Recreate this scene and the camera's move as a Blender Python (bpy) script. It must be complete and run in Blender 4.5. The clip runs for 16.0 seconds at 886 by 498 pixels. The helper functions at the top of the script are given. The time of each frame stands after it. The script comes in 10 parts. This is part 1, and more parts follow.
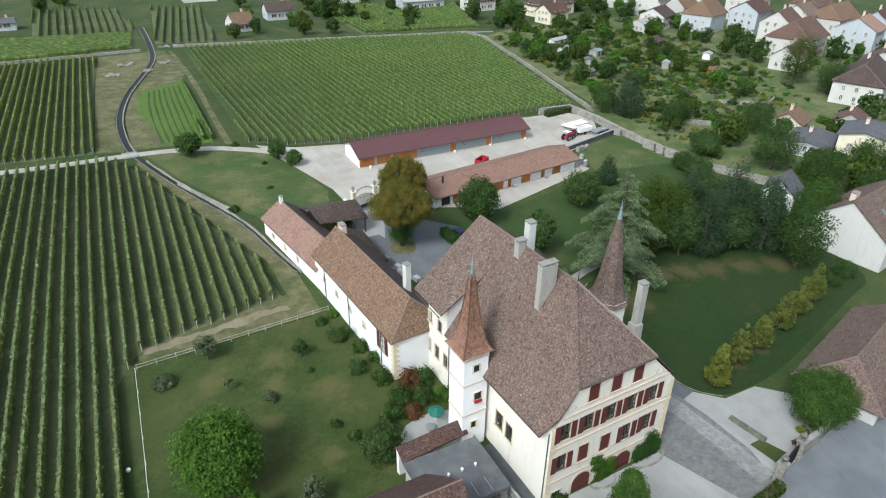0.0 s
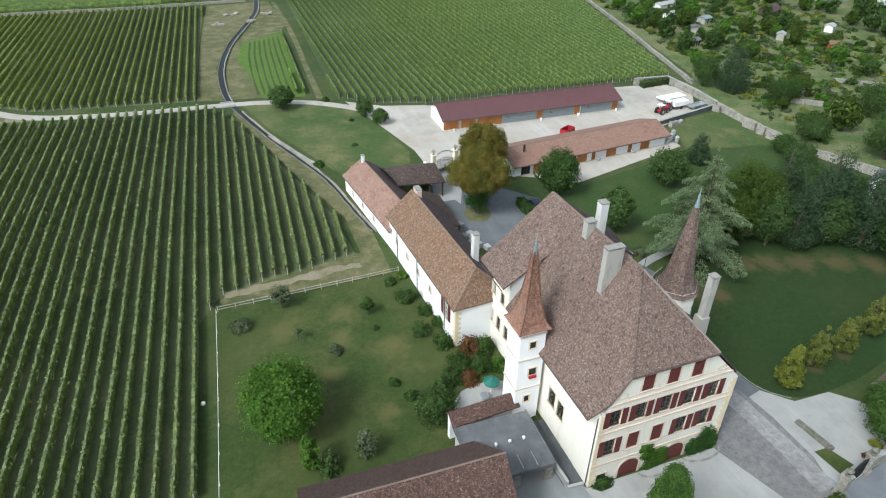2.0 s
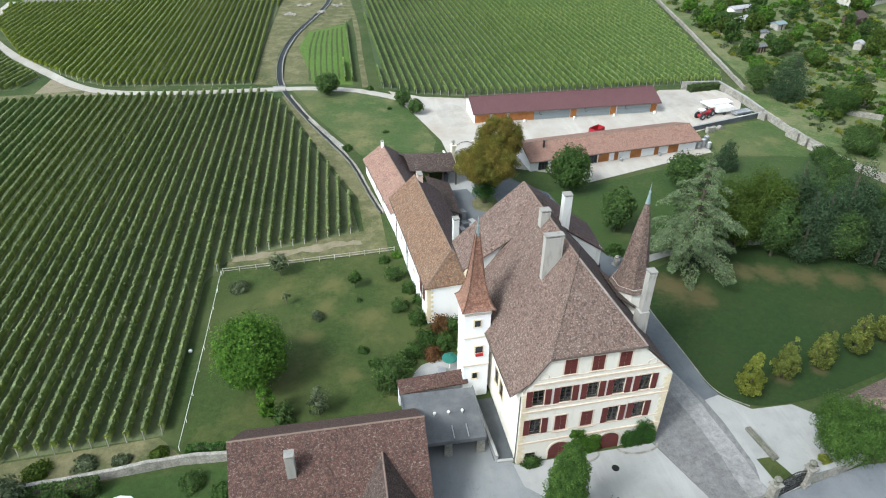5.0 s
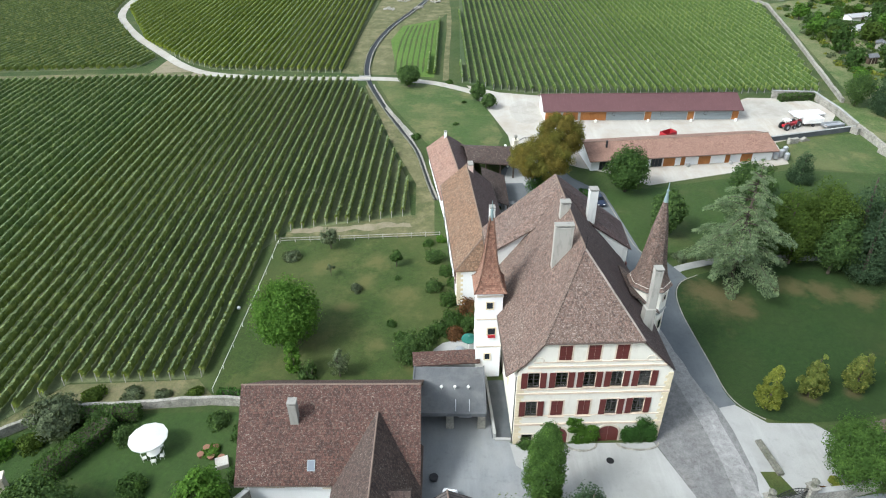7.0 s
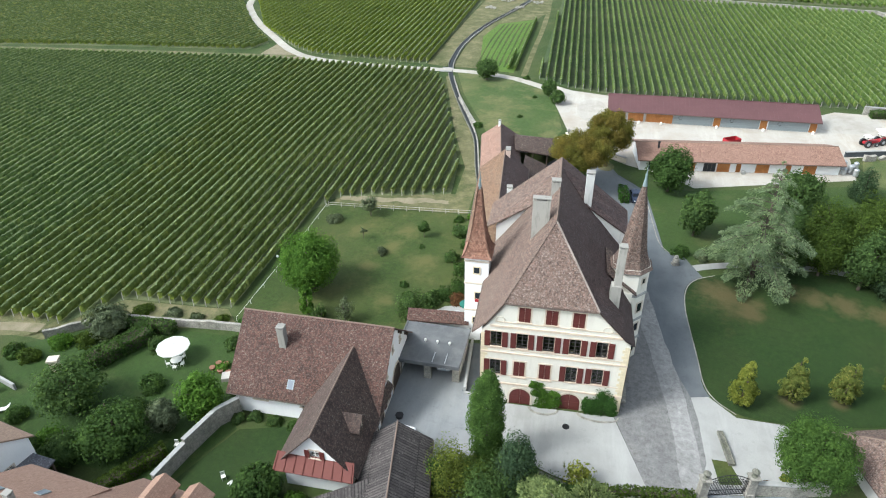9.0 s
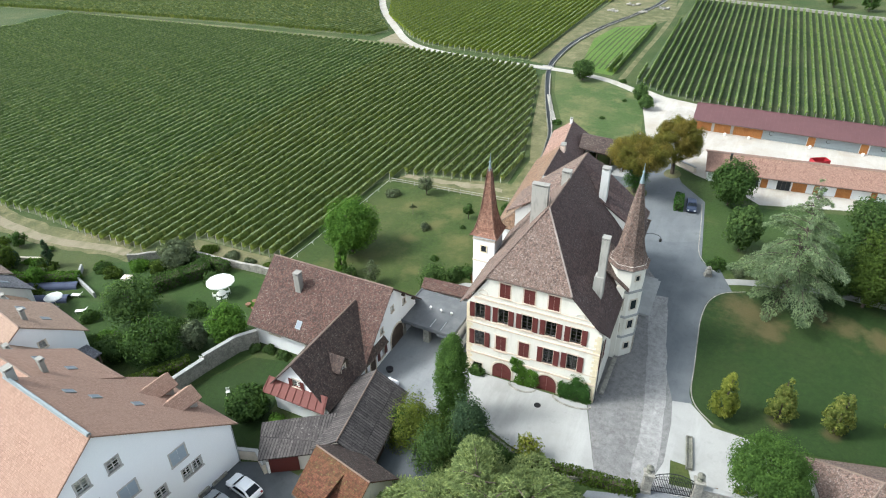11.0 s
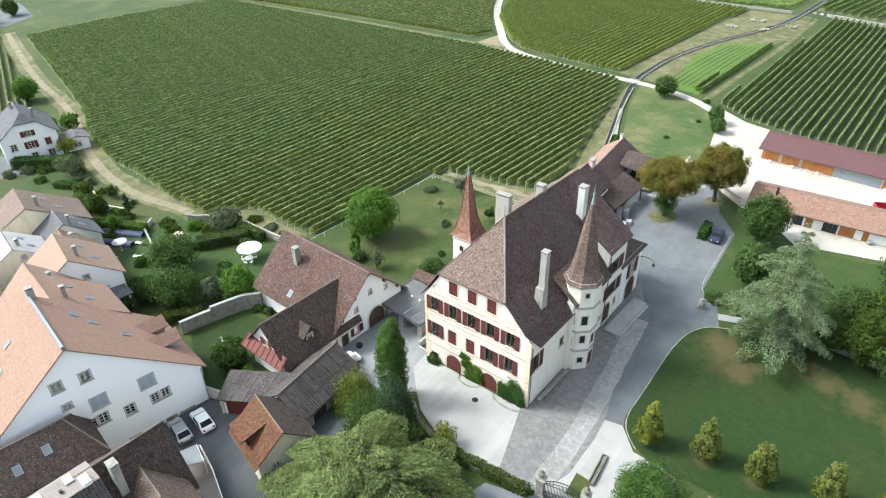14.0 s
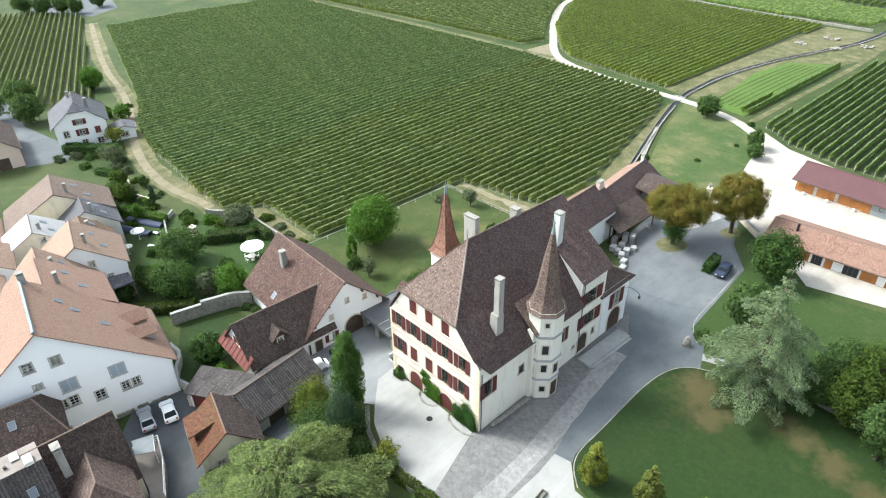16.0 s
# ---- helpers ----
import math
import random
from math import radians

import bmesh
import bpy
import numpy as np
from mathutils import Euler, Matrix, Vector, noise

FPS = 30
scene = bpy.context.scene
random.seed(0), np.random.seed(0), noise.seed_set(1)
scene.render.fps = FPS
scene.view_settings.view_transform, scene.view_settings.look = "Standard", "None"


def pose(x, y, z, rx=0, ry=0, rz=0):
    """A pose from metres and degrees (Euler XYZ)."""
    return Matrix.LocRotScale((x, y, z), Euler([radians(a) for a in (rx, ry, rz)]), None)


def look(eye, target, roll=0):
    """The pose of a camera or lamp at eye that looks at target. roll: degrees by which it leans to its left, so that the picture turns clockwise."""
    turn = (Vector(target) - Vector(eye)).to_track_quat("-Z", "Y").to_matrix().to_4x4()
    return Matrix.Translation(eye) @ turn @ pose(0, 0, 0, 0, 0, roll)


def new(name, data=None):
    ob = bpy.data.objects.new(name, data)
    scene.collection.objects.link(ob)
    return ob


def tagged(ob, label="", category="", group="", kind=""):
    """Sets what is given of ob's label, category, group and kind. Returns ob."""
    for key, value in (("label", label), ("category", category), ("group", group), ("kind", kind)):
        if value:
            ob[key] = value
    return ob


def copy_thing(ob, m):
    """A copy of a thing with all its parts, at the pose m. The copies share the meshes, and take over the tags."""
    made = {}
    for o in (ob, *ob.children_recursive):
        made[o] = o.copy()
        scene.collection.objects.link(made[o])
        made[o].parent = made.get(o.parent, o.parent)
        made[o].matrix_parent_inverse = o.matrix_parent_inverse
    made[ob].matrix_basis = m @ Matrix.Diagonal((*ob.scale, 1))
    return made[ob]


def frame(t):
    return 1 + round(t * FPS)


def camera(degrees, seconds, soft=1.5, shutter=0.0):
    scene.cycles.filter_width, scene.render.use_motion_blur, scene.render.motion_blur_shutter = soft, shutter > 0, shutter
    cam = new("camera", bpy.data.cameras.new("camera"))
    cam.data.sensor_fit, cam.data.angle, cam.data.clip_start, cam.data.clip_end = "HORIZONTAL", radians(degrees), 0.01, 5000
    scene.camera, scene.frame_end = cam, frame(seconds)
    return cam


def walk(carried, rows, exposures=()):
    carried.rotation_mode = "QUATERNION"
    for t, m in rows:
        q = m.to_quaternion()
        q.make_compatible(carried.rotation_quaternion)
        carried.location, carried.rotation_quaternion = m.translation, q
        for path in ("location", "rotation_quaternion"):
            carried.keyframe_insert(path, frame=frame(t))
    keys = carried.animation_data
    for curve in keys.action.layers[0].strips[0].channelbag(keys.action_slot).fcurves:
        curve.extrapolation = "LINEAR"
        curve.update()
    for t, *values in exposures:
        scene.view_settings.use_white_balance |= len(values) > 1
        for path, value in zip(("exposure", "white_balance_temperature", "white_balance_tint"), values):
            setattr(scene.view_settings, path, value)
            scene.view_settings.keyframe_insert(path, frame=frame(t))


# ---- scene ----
cam = camera(69.0, 16.0, soft=1.1)
ROWS = [                              # seconds, eye, target, roll
    (0, (-0.10, -0.37, 55.99), (24.54, 45.72, 26.53), 0.68),
    (0.5, (-0.06, -0.36, 56.80), (23.79, 44.03, 24.23), 0.63),
    (1, (0.01, -0.37, 57.09), (23.01, 44.23, 24.20), 0.58),
    (1.5, (0.54, -0.61, 57.45), (20.46, 45.44, 24.53), 0.66),
    (2, (1.83, -0.99, 57.52), (18.53, 46.41, 24.74), 0.80),
    (2.5, (3.72, -1.68, 57.92), (18.90, 46.20, 25.09), 0.82),
    (3, (5.86, -3.00, 58.03), (20.85, 44.95, 25.23), 1.01),
    (3.5, (8.49, -4.59, 58.12), (19.55, 44.38, 25.27), 0.80),
    (4, (11.06, -6.31, 57.91), (22.12, 42.66, 25.05), 0.77),
    (6.5, (20.21, -12.95, 58.54), (21.79, 37.10, 25.48), -0.38),
    (7, (23.45, -14.30, 58.30), (23.16, 35.82, 25.32), -0.47),
    (7.5, (27.07, -16.25, 58.36), (26.66, 33.81, 25.29), -0.50),
    (8, (30.84, -18.13, 58.19), (28.79, 31.91, 25.15), -0.50),
    (8.5, (34.91, -19.84, 57.90), (28.75, 30.08, 25.18), -0.72),
    (9, (39.02, -21.09, 57.56), (28.06, 28.16, 25.08), -0.86),
    (9.5, (43.10, -21.85, 57.23), (26.76, 25.99, 24.93), -0.84),
    (10, (47.22, -22.39, 56.99), (28.63, 24.65, 24.72), -0.69),
    (12.5, (68.41, -20.84, 59.23), (39.60, 20.72, 26.93), -1.33),
    (13, (71.57, -19.13, 59.66), (41.23, 21.30, 27.34), -1.19),
    (13.5, (74.44, -17.26, 60.29), (42.78, 22.08, 27.89), -0.99),
    (14, (77.19, -15.09, 60.81), (44.20, 23.13, 28.39), -0.94),
    (14.5, (79.79, -12.71, 61.37), (45.50, 24.35, 28.95), -0.92),
    (15, (82.15, -10.03, 61.95), (46.62, 25.80, 29.48), -0.95),
    (15.5, (84.15, -7.37, 62.39), (47.48, 27.26, 29.90), -0.96),
    (16, (86.18, -4.45, 62.86), (48.31, 28.87, 30.37), -0.87),
]
walk(cam, [(t, look(eye, to, roll)) for t, eye, to, roll in ROWS],
     [(0.0, 0.68, 5850, 3), (4.0, 0.95, 5850, 3), (8.0, 1.17, 5920, 3), (12.5, 1.48, 6030, 3), (16.0, 1.66, 6080, 3)])

# ---------------------------------------------------------------- world, sun
SUN_AZ, SUN_EL = 240.0, 46.0          # degrees; azimuth clockwise from +y
world = bpy.data.worlds.new("sky")
scene.world = world
world.use_nodes = True
wt = world.node_tree
sky = wt.nodes.new("ShaderNodeTexSky")
sky.sky_type, sky.sun_disc = 'NISHITA', False
sky.sun_elevation, sky.sun_rotation = radians(SUN_EL), radians(SUN_AZ)
sky.air_density, sky.dust_density, sky.ozone_density = 1.0, 3.5, 0.8
haze = wt.nodes.new("ShaderNodeHueSaturation")        # thin high cloud takes the blue out of the sky
haze.inputs["Saturation"].default_value = 0.38
wt.links.new(sky.outputs[0], haze.inputs["Color"])
wt.links.new(haze.outputs[0], wt.nodes["Background"].inputs[0])
wt.nodes["Background"].inputs[1].default_value = 0.146
sun = new("sun", bpy.data.lights.new("sun", 'SUN'))
sun.data.energy, sun.data.angle, sun.data.color = 1.65, radians(14), (1.0, 0.95, 0.91)
sa, se = radians(SUN_AZ), radians(SUN_EL)
sun.matrix_world = look((80 * math.sin(sa) * math.cos(se), 80 * math.cos(sa) * math.cos(se), 80 * math.sin(se)), (0, 0, 0))


# ---------------------------------------------------------------- materials
class Nodes:
    """Short hand for a node material."""
    def __init__(self, name, rough=0.8, metal=0.0):
        self.m = bpy.data.materials.new(name)
        self.m.use_nodes = True
        self.t = self.m.node_tree
        self.b = self.t.nodes["Principled BSDF"]
        self.b.inputs["Roughness"].default_value = rough
        self.b.inputs["Metallic"].default_value = metal
        self.b.inputs["Specular IOR Level"].default_value = 0.3

    def n(self, kind, **sets):
        nd = self.t.nodes.new(kind)
        for k, v in sets.items():
            nd.inputs[k].default_value = v
        return nd

    def link(self, a, b):
        self.t.links.new(a, b)

    def pos(self):
        return self.n("ShaderNodeNewGeometry").outputs["Position"]

    def noise(self, scale, detail=4.0, rough=0.6, vec=None, stretch=None):
        nd = self.n("ShaderNodeTexNoise", Scale=scale, Detail=detail, Roughness=rough)
        v = vec if vec is not None else self.pos()
        if stretch:
            mp = self.n("ShaderNodeMapping")
            mp.inputs["Scale"].default_value = stretch
            self.link(v, mp.inputs[0])
            v = mp.outputs[0]
        self.link(v, nd.inputs["Vector"])
        return nd.outputs["Fac"]

    def ramp(self, fac, stops):
        nd = self.t.nodes.new("ShaderNodeValToRGB")
        el = nd.color_ramp.elements
        while len(el) < len(stops):
            el.new(0.5)
        for e, (p, c) in zip(el, stops):
            e.position, e.color = p, (*c, 1)
        self.link(fac, nd.inputs[0])
        return nd.outputs[0]

    def mix(self, fac, a, b, mode='MIX'):
        nd = self.t.nodes.new("ShaderNodeMix")
        nd.data_type, nd.blend_type = 'RGBA', mode
        for v, s in ((fac, nd.inputs[0]), (a, nd.inputs[6]), (b, nd.inputs[7])):
            if isinstance(v, (int, float)):
                s.default_value = v
            elif isinstance(v, tuple):
                s.default_value = (*v, 1)
            else:
                self.link(v, s)
        return nd.outputs[2]

    def color(self, c):
        self.link(c, self.b.inputs["Base Color"])
        return self

    def bump(self, h, strength=0.4, dist=0.05):
        nd = self.n("ShaderNodeBump", Strength=strength, Distance=dist)
        self.link(h, nd.inputs["Height"])
        self.link(nd.outputs[0], self.b.inputs["Normal"])
        return self


def scaled(c, k):
    return tuple(min(1.0, v * k) for v in c)


def plain(name, c, rough=0.7, metal=0.0, vary=0.15, scale=3.0, bump=0.15):
    """A surface of one colour with blotches at two scales and a little relief."""
    m = Nodes(name, rough, metal)
    f = m.noise(scale, 5.0, 0.65)
    g = m.noise(scale * 0.13, 3.0)
    a = m.ramp(f, [(0.3, scaled(c, 1 - vary)), (0.7, scaled(c, 1 + vary))])
    m.color(m.mix(0.5, a, m.ramp(g, [(0.35, scaled(c, 1 - vary)), (0.65, scaled(c, 1 + vary))])))
    if bump:
        m.bump(f, bump, 0.02)
    return m.m


def plaster(name, c, dirt, amount=0.5):
    """Lime render with streaks and stains."""
    m = Nodes(name, 0.85)
    streak = m.noise(1.2, 5.0, 0.65, stretch=(1.0, 1.0, 0.22))
    fine = m.noise(9.0, 4.0)
    a = m.ramp(fine, [(0.3, scaled(c, 0.94)), (0.7, c)])
    st = m.ramp(streak, [(0.52, (0, 0, 0)), (0.78, (amount, amount, amount))])
    m.color(m.mix(st, a, dirt))
    m.bump(fine, 0.2, 0.015)
    return m.m


def tiles(name, cols, patch, lichen, tile=(0.2, 0.26), lichen_at=0.62, mortar=0.45, wear=1.0, spread=0.6):
    """Old clay tiles in courses, each its own tone, with lichen specks, dark moss and slipped patches; uv in metres along the eaves and up the slope."""
    m = Nodes(name, 0.85)
    uv = m.n("ShaderNodeUVMap").outputs[0]
    br = m.n("ShaderNodeTexBrick", Scale=1.0)
    br.inputs["Mortar Size"].default_value = 0.012 if tile[0] < 0.3 else 0.06
    br.inputs["Mortar Smooth"].default_value = 0.3
    br.inputs["Brick Width"].default_value, br.inputs["Row Height"].default_value = tile
    br.inputs["Color1"].default_value = (*scaled(cols[0], 1 - 0.38 * spread), 1)
    br.inputs["Color2"].default_value = (*scaled(cols[1], 1 + 0.22 * spread), 1)
    br.inputs["Mortar"].default_value = (*scaled(cols[0], mortar), 1)
    m.link(uv, br.inputs["Vector"])
    big = m.noise(0.3, 6.0, 0.75)
    mid = m.noise(2.2, 8.0, 0.85)
    fine = m.noise(5.5, 6.0, 0.85)
    c = m.mix(m.ramp(big, [(0.38, (0, 0, 0)), (0.66, (0.7, 0.7, 0.7))]), br.outputs["Color"], patch)
    a = 0.42 * wear
    c = m.mix(1.0, c, m.ramp(mid, [(0.3, (1 - 1.6 * a,) * 3), (0.5, (1, 1, 1)), (0.72, (1 + 0.9 * a,) * 3)]), 'MULTIPLY')
    c = m.mix(m.ramp(fine, [(lichen_at - 0.04, (0, 0, 0)), (lichen_at + 0.07, (0.7 * wear,) * 3)]), c, lichen)
    spots = m.noise(3.4, 5.0, 0.8, stretch=(1, 1, 1.6))
    c = m.mix(m.ramp(spots, [(0.3, (0.6 * wear,) * 3), (0.43, (0, 0, 0))]), c, scaled(cols[0], 0.35))
    flecks = m.noise(4.2, 3.0, 0.7, stretch=(1, 1, 2.2))
    some = m.ramp(big, [(0.36, (0.12,) * 3), (0.62, (1, 1, 1))])        # more lichen on some parts of the slope
    c = m.mix(m.mix(1.0, m.ramp(flecks, [(0.585, (0, 0, 0)), (0.645, (0.85 * wear,) * 3)]), some, 'MULTIPLY'), c, scaled(lichen, 1.35))
    m.color(c)
    w = m.n("ShaderNodeTexWave", Scale=1.0 / tile[1] * 0.5)
    w.wave_type, w.bands_direction, w.wave_profile = 'BANDS', 'Y', 'SAW'
    m.link(uv, w.inputs["Vector"])
    hgt = m.mix(0.6, w.outputs["Fac"], mid)
    m.bump(hgt, 0.8, 0.07)
    return m.m


def foliage(name, dark, light, tip=None, rough=0.8):
    """Leaves: each one its own shade, with larger patches of tone."""
    m = Nodes(name, rough)
    r = m.n("ShaderNodeNewGeometry").outputs["Random Per Island"]
    mean = tuple((a + b) / 2 for a, b in zip(dark, light))
    c = m.ramp(r, [(0.0, tuple((a + b) / 2 for a, b in zip(dark, mean))), (0.75, tuple((a + b) / 2 for a, b in zip(light, mean))), (1.0, tip or scaled(light, 1.2))])
    big = m.noise(0.5, 3.0)
    c = m.mix(m.ramp(big, [(0.4, (0, 0, 0)), (0.65, (0.45, 0.45, 0.45))]), c, scaled(dark, 0.9))
    clump = m.noise(1.1, 4.0, 0.65)
    c = m.mix(1.0, c, m.ramp(clump, [(0.33, (0.66, 0.7, 0.68)), (0.5, (1, 1, 1)), (0.68, (1.38, 1.32, 1.2))]), 'MULTIPLY')
    m.color(c)
    m.b.inputs["Specular IOR Level"].default_value = 0.1
    tr = m.n("ShaderNodeBsdfTranslucent")          # light that passes through the blade
    m.link(m.mix(1.0, c, (1.0, 1.0, 0.55), 'MULTIPLY'), tr.inputs["Color"])
    mx = m.n("ShaderNodeMixShader", Fac=0.45)
    m.link(m.b.outputs[0], mx.inputs[1])
    m.link(tr.outputs[0], mx.inputs[2])
    m.link(mx.outputs[0], m.t.nodes["Material Output"].inputs["Surface"])
    return m.m


def grass(name, a, b, dry, dry_at=0.6, scale=0.12, spots=(), warmth=0.45):
    """Grass with tufts, mown tone and dry places; spots: worn places (x, y, radius)."""
    m = Nodes(name, 0.9)
    f = m.noise(5.0, 8.0, 0.85)
    g = m.noise(scale, 6.0, 0.7)
    h = m.noise(scale * 6.0, 7.0, 0.75)
    c = m.ramp(f, [(0.25, scaled(a, 0.6)), (0.5, scaled(a, 1.0)), (0.75, scaled(b, 1.15))])
    c = m.mix(m.ramp(h, [(0.35, (0, 0, 0)), (0.68, (0.7, 0.7, 0.7))]), c, scaled(a, 0.8))
    c = m.mix(m.ramp(g, [(dry_at - 0.08, (0, 0, 0)), (dry_at + 0.14, (0.8, 0.8, 0.8))]), c, dry)
    tuft = m.noise(1.6, 7.0, 0.8)
    c = m.mix(1.0, c, m.ramp(tuft, [(0.28, (0.62, 0.66, 0.6)), (0.5, (1, 1, 1)), (0.74, (1.4, 1.32, 1.15))]), 'MULTIPLY')
    warm = m.noise(0.055, 4.0, 0.6)
    c = m.mix(m.ramp(warm, [(0.42, (0, 0, 0)), (0.7, (warmth, warmth, warmth))]), c, dry)
    rag = m.noise(0.45, 6.0, 0.7)
    for x, y, r in spots:
        d = m.n("ShaderNodeVectorMath")
        d.operation = 'DISTANCE'
        d.inputs[1].default_value = (x, y, hz_of(x, y))
        m.link(m.pos(), d.inputs[0])
        k = m.n("ShaderNodeMath")
        k.operation = 'DIVIDE'
        m.link(d.outputs["Value"], k.inputs[0])
        k.inputs[1].default_value = r * 2
        q = m.n("ShaderNodeMath")
        q.operation = 'ADD'
        m.link(k.outputs[0], q.inputs[0])
        m.link(rag, q.inputs[1])
        c = m.mix(m.ramp(q.outputs[0], [(0.62, (0.85, 0.85, 0.85)), (0.95, (0, 0, 0))]), c, dry)
    m.color(c)
    m.bump(f, 0.8, 0.1)
    return m.m


def hz_of(x, y):
    return 0.015 * (y - 50)


def paving(name, a, b, stain, scale=0.25, rough=0.85, cells=None, speck=12.0):
    m = Nodes(name, rough)
    f = m.noise(speck, 5.0, 0.7)
    g = m.noise(scale, 5.0, 0.65)
    c = m.ramp(f, [(0.3, a), (0.7, b)])
    c = m.mix(m.ramp(g, [(0.45, (0, 0, 0)), (0.7, (0.7, 0.7, 0.7))]), c, stain)
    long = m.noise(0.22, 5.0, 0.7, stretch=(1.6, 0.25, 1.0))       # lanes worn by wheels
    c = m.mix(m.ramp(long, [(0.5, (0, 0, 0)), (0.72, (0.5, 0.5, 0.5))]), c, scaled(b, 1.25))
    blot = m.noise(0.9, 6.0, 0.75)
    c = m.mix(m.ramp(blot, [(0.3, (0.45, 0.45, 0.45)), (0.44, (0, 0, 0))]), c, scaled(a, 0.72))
    hgt = f
    if cells:
        v = m.n("ShaderNodeTexVoronoi", Scale=1.0 / cells)
        v.feature = 'DISTANCE_TO_EDGE'
        m.link(m.pos(), v.inputs["Vector"])
        k = m.ramp(v.outputs["Distance"], [(0.0, (0.7, 0.7, 0.7)), (0.12, (1, 1, 1))])
        c = m.mix(0.8, c, k, 'MULTIPLY')
        worn = m.noise(1.5, 7.0, 0.8)
        c = m.mix(1.0, c, m.ramp(worn, [(0.3, (0.62, 0.6, 0.56)), (0.5, (1, 1, 1)), (0.68, (1.3, 1.28, 1.24))]), 'MULTIPLY')
        hgt = v.outputs["Distance"]
    m.color(c)
    m.bump(hgt, 0.3, 0.03)
    return m.m


def glass(name):
    m = Nodes(name, 0.03)
    m.b.inputs["Base Color"].default_value = (0.75, 0.8, 0.82, 1)
    m.b.inputs["Transmission Weight"].default_value = 1.0
    m.b.inputs["IOR"].default_value = 1.45
    m.b.inputs["Specular IOR Level"].default_value = 0.5
    return m.m


def boards(name, a, b, width=0.15, axis=0):
    m = Nodes(name, 0.6)
    p = m.pos()
    f = m.noise(2.0, 5.0, 0.6, stretch=(6, 6, 0.6))
    g = m.noise(0.6, 2.0)
    c = m.mix(m.ramp(g, [(0.4, (0, 0, 0)), (0.6, (0.6, 0.6, 0.6))]), m.ramp(f, [(0.3, a), (0.7, b)]), scaled(a, 0.8))
    m.color(c)
    m.bump(f, 0.3, 0.01)
    return m.m


M = {}
M['grass'] = grass("meadow_grass", (0.03033, 0.0547, 0.01048), (0.05728, 0.08752, 0.01964), (0.1011, 0.1021, 0.03928), 0.62)
M['lawn'] = grass("mown_lawn", (0.0165, 0.038, 0.0056), (0.028, 0.0565, 0.0086), (0.074, 0.062, 0.024), 0.66, 0.09, spots=((72, 64.2, 2.6), (75.5, 63, 3.2), (79.5, 61.8, 3.4), (84, 60.4, 3.4), (89.5, 58.8, 3.6), (95, 56.5, 3.4), (63.5, 60.5, 5.2), (61.2, 62.6, 3.4), (67.4, 41.2, 1.6), (73.2, 42.0, 1.6), (66, 58, 3)), warmth=0.12)
M['orchard'] = grass("orchard_grass", (0.033, 0.056, 0.0098), (0.057, 0.085, 0.017), (0.09, 0.089, 0.028), 0.58, 0.16, spots=((12, 71, 3), (17, 62, 3.5), (9, 60, 2.5), (14, 51.5, 2.2), (18.5, 47.4, 1.5), (24, 122, 4), (4, 70, 3), (11, 66, 3)))
M['allotment'] = grass("allotment_ground", (0.06, 0.1, 0.025), (0.11, 0.15, 0.045), (0.165, 0.155, 0.08), 0.52, 0.2)
M['lawn_sun'] = grass("sunlit_lawn", (0.027, 0.057, 0.0095), (0.043, 0.08, 0.0145), (0.075, 0.08, 0.027), 0.62, 0.09, warmth=0.2)
M['bright_grass'] = grass("young_grass", (0.068, 0.128, 0.017), (0.105, 0.165, 0.027), (0.1, 0.135, 0.03), 0.62)
M['soil_green'] = grass("vineyard_floor", (0.08, 0.104, 0.044), (0.126, 0.154, 0.063), (0.165, 0.16, 0.084), 0.6, 0.1)
M['soil_dark'] = grass("shaded_vineyard_floor", (0.05, 0.076, 0.031), (0.085, 0.122, 0.047), (0.125, 0.132, 0.07), 0.6, 0.1)
M['meadow'] = grass("meadow_by_the_stream", (0.045, 0.078, 0.018), (0.075, 0.115, 0.03), (0.15, 0.135, 0.06), 0.55, 0.12)
M['bare'] = paving("bare_earth", (0.155, 0.13, 0.084), (0.225, 0.195, 0.135), (0.102, 0.102, 0.0425), 0.5, 0.95)
M['dry_strip'] = grass("dry_grass_strip", (0.065, 0.078, 0.026), (0.125, 0.12, 0.05), (0.18, 0.155, 0.085), 0.52, 0.3)
M['gravel'] = paving("pale_gravel", (0.3, 0.28, 0.245), (0.375, 0.353, 0.313), (0.25, 0.223, 0.18), 0.3)
M['court'] = paving("pale_gravel_court", (0.27, 0.267, 0.253), (0.322, 0.319, 0.304), (0.222, 0.22, 0.207), 0.2)
M['yard'] = paving("pale_concrete_yard", (0.335, 0.31, 0.272), (0.405, 0.38, 0.338), (0.285, 0.24, 0.18), 0.15)
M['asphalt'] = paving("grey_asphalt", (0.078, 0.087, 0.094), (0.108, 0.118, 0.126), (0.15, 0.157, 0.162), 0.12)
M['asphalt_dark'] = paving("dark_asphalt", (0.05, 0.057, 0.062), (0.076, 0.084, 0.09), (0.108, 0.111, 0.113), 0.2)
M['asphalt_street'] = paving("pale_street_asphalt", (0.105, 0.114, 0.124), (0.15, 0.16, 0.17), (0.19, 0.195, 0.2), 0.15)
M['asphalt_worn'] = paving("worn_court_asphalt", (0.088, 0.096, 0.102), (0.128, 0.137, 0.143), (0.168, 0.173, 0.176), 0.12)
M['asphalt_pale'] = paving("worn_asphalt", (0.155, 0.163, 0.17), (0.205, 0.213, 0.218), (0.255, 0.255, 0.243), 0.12)
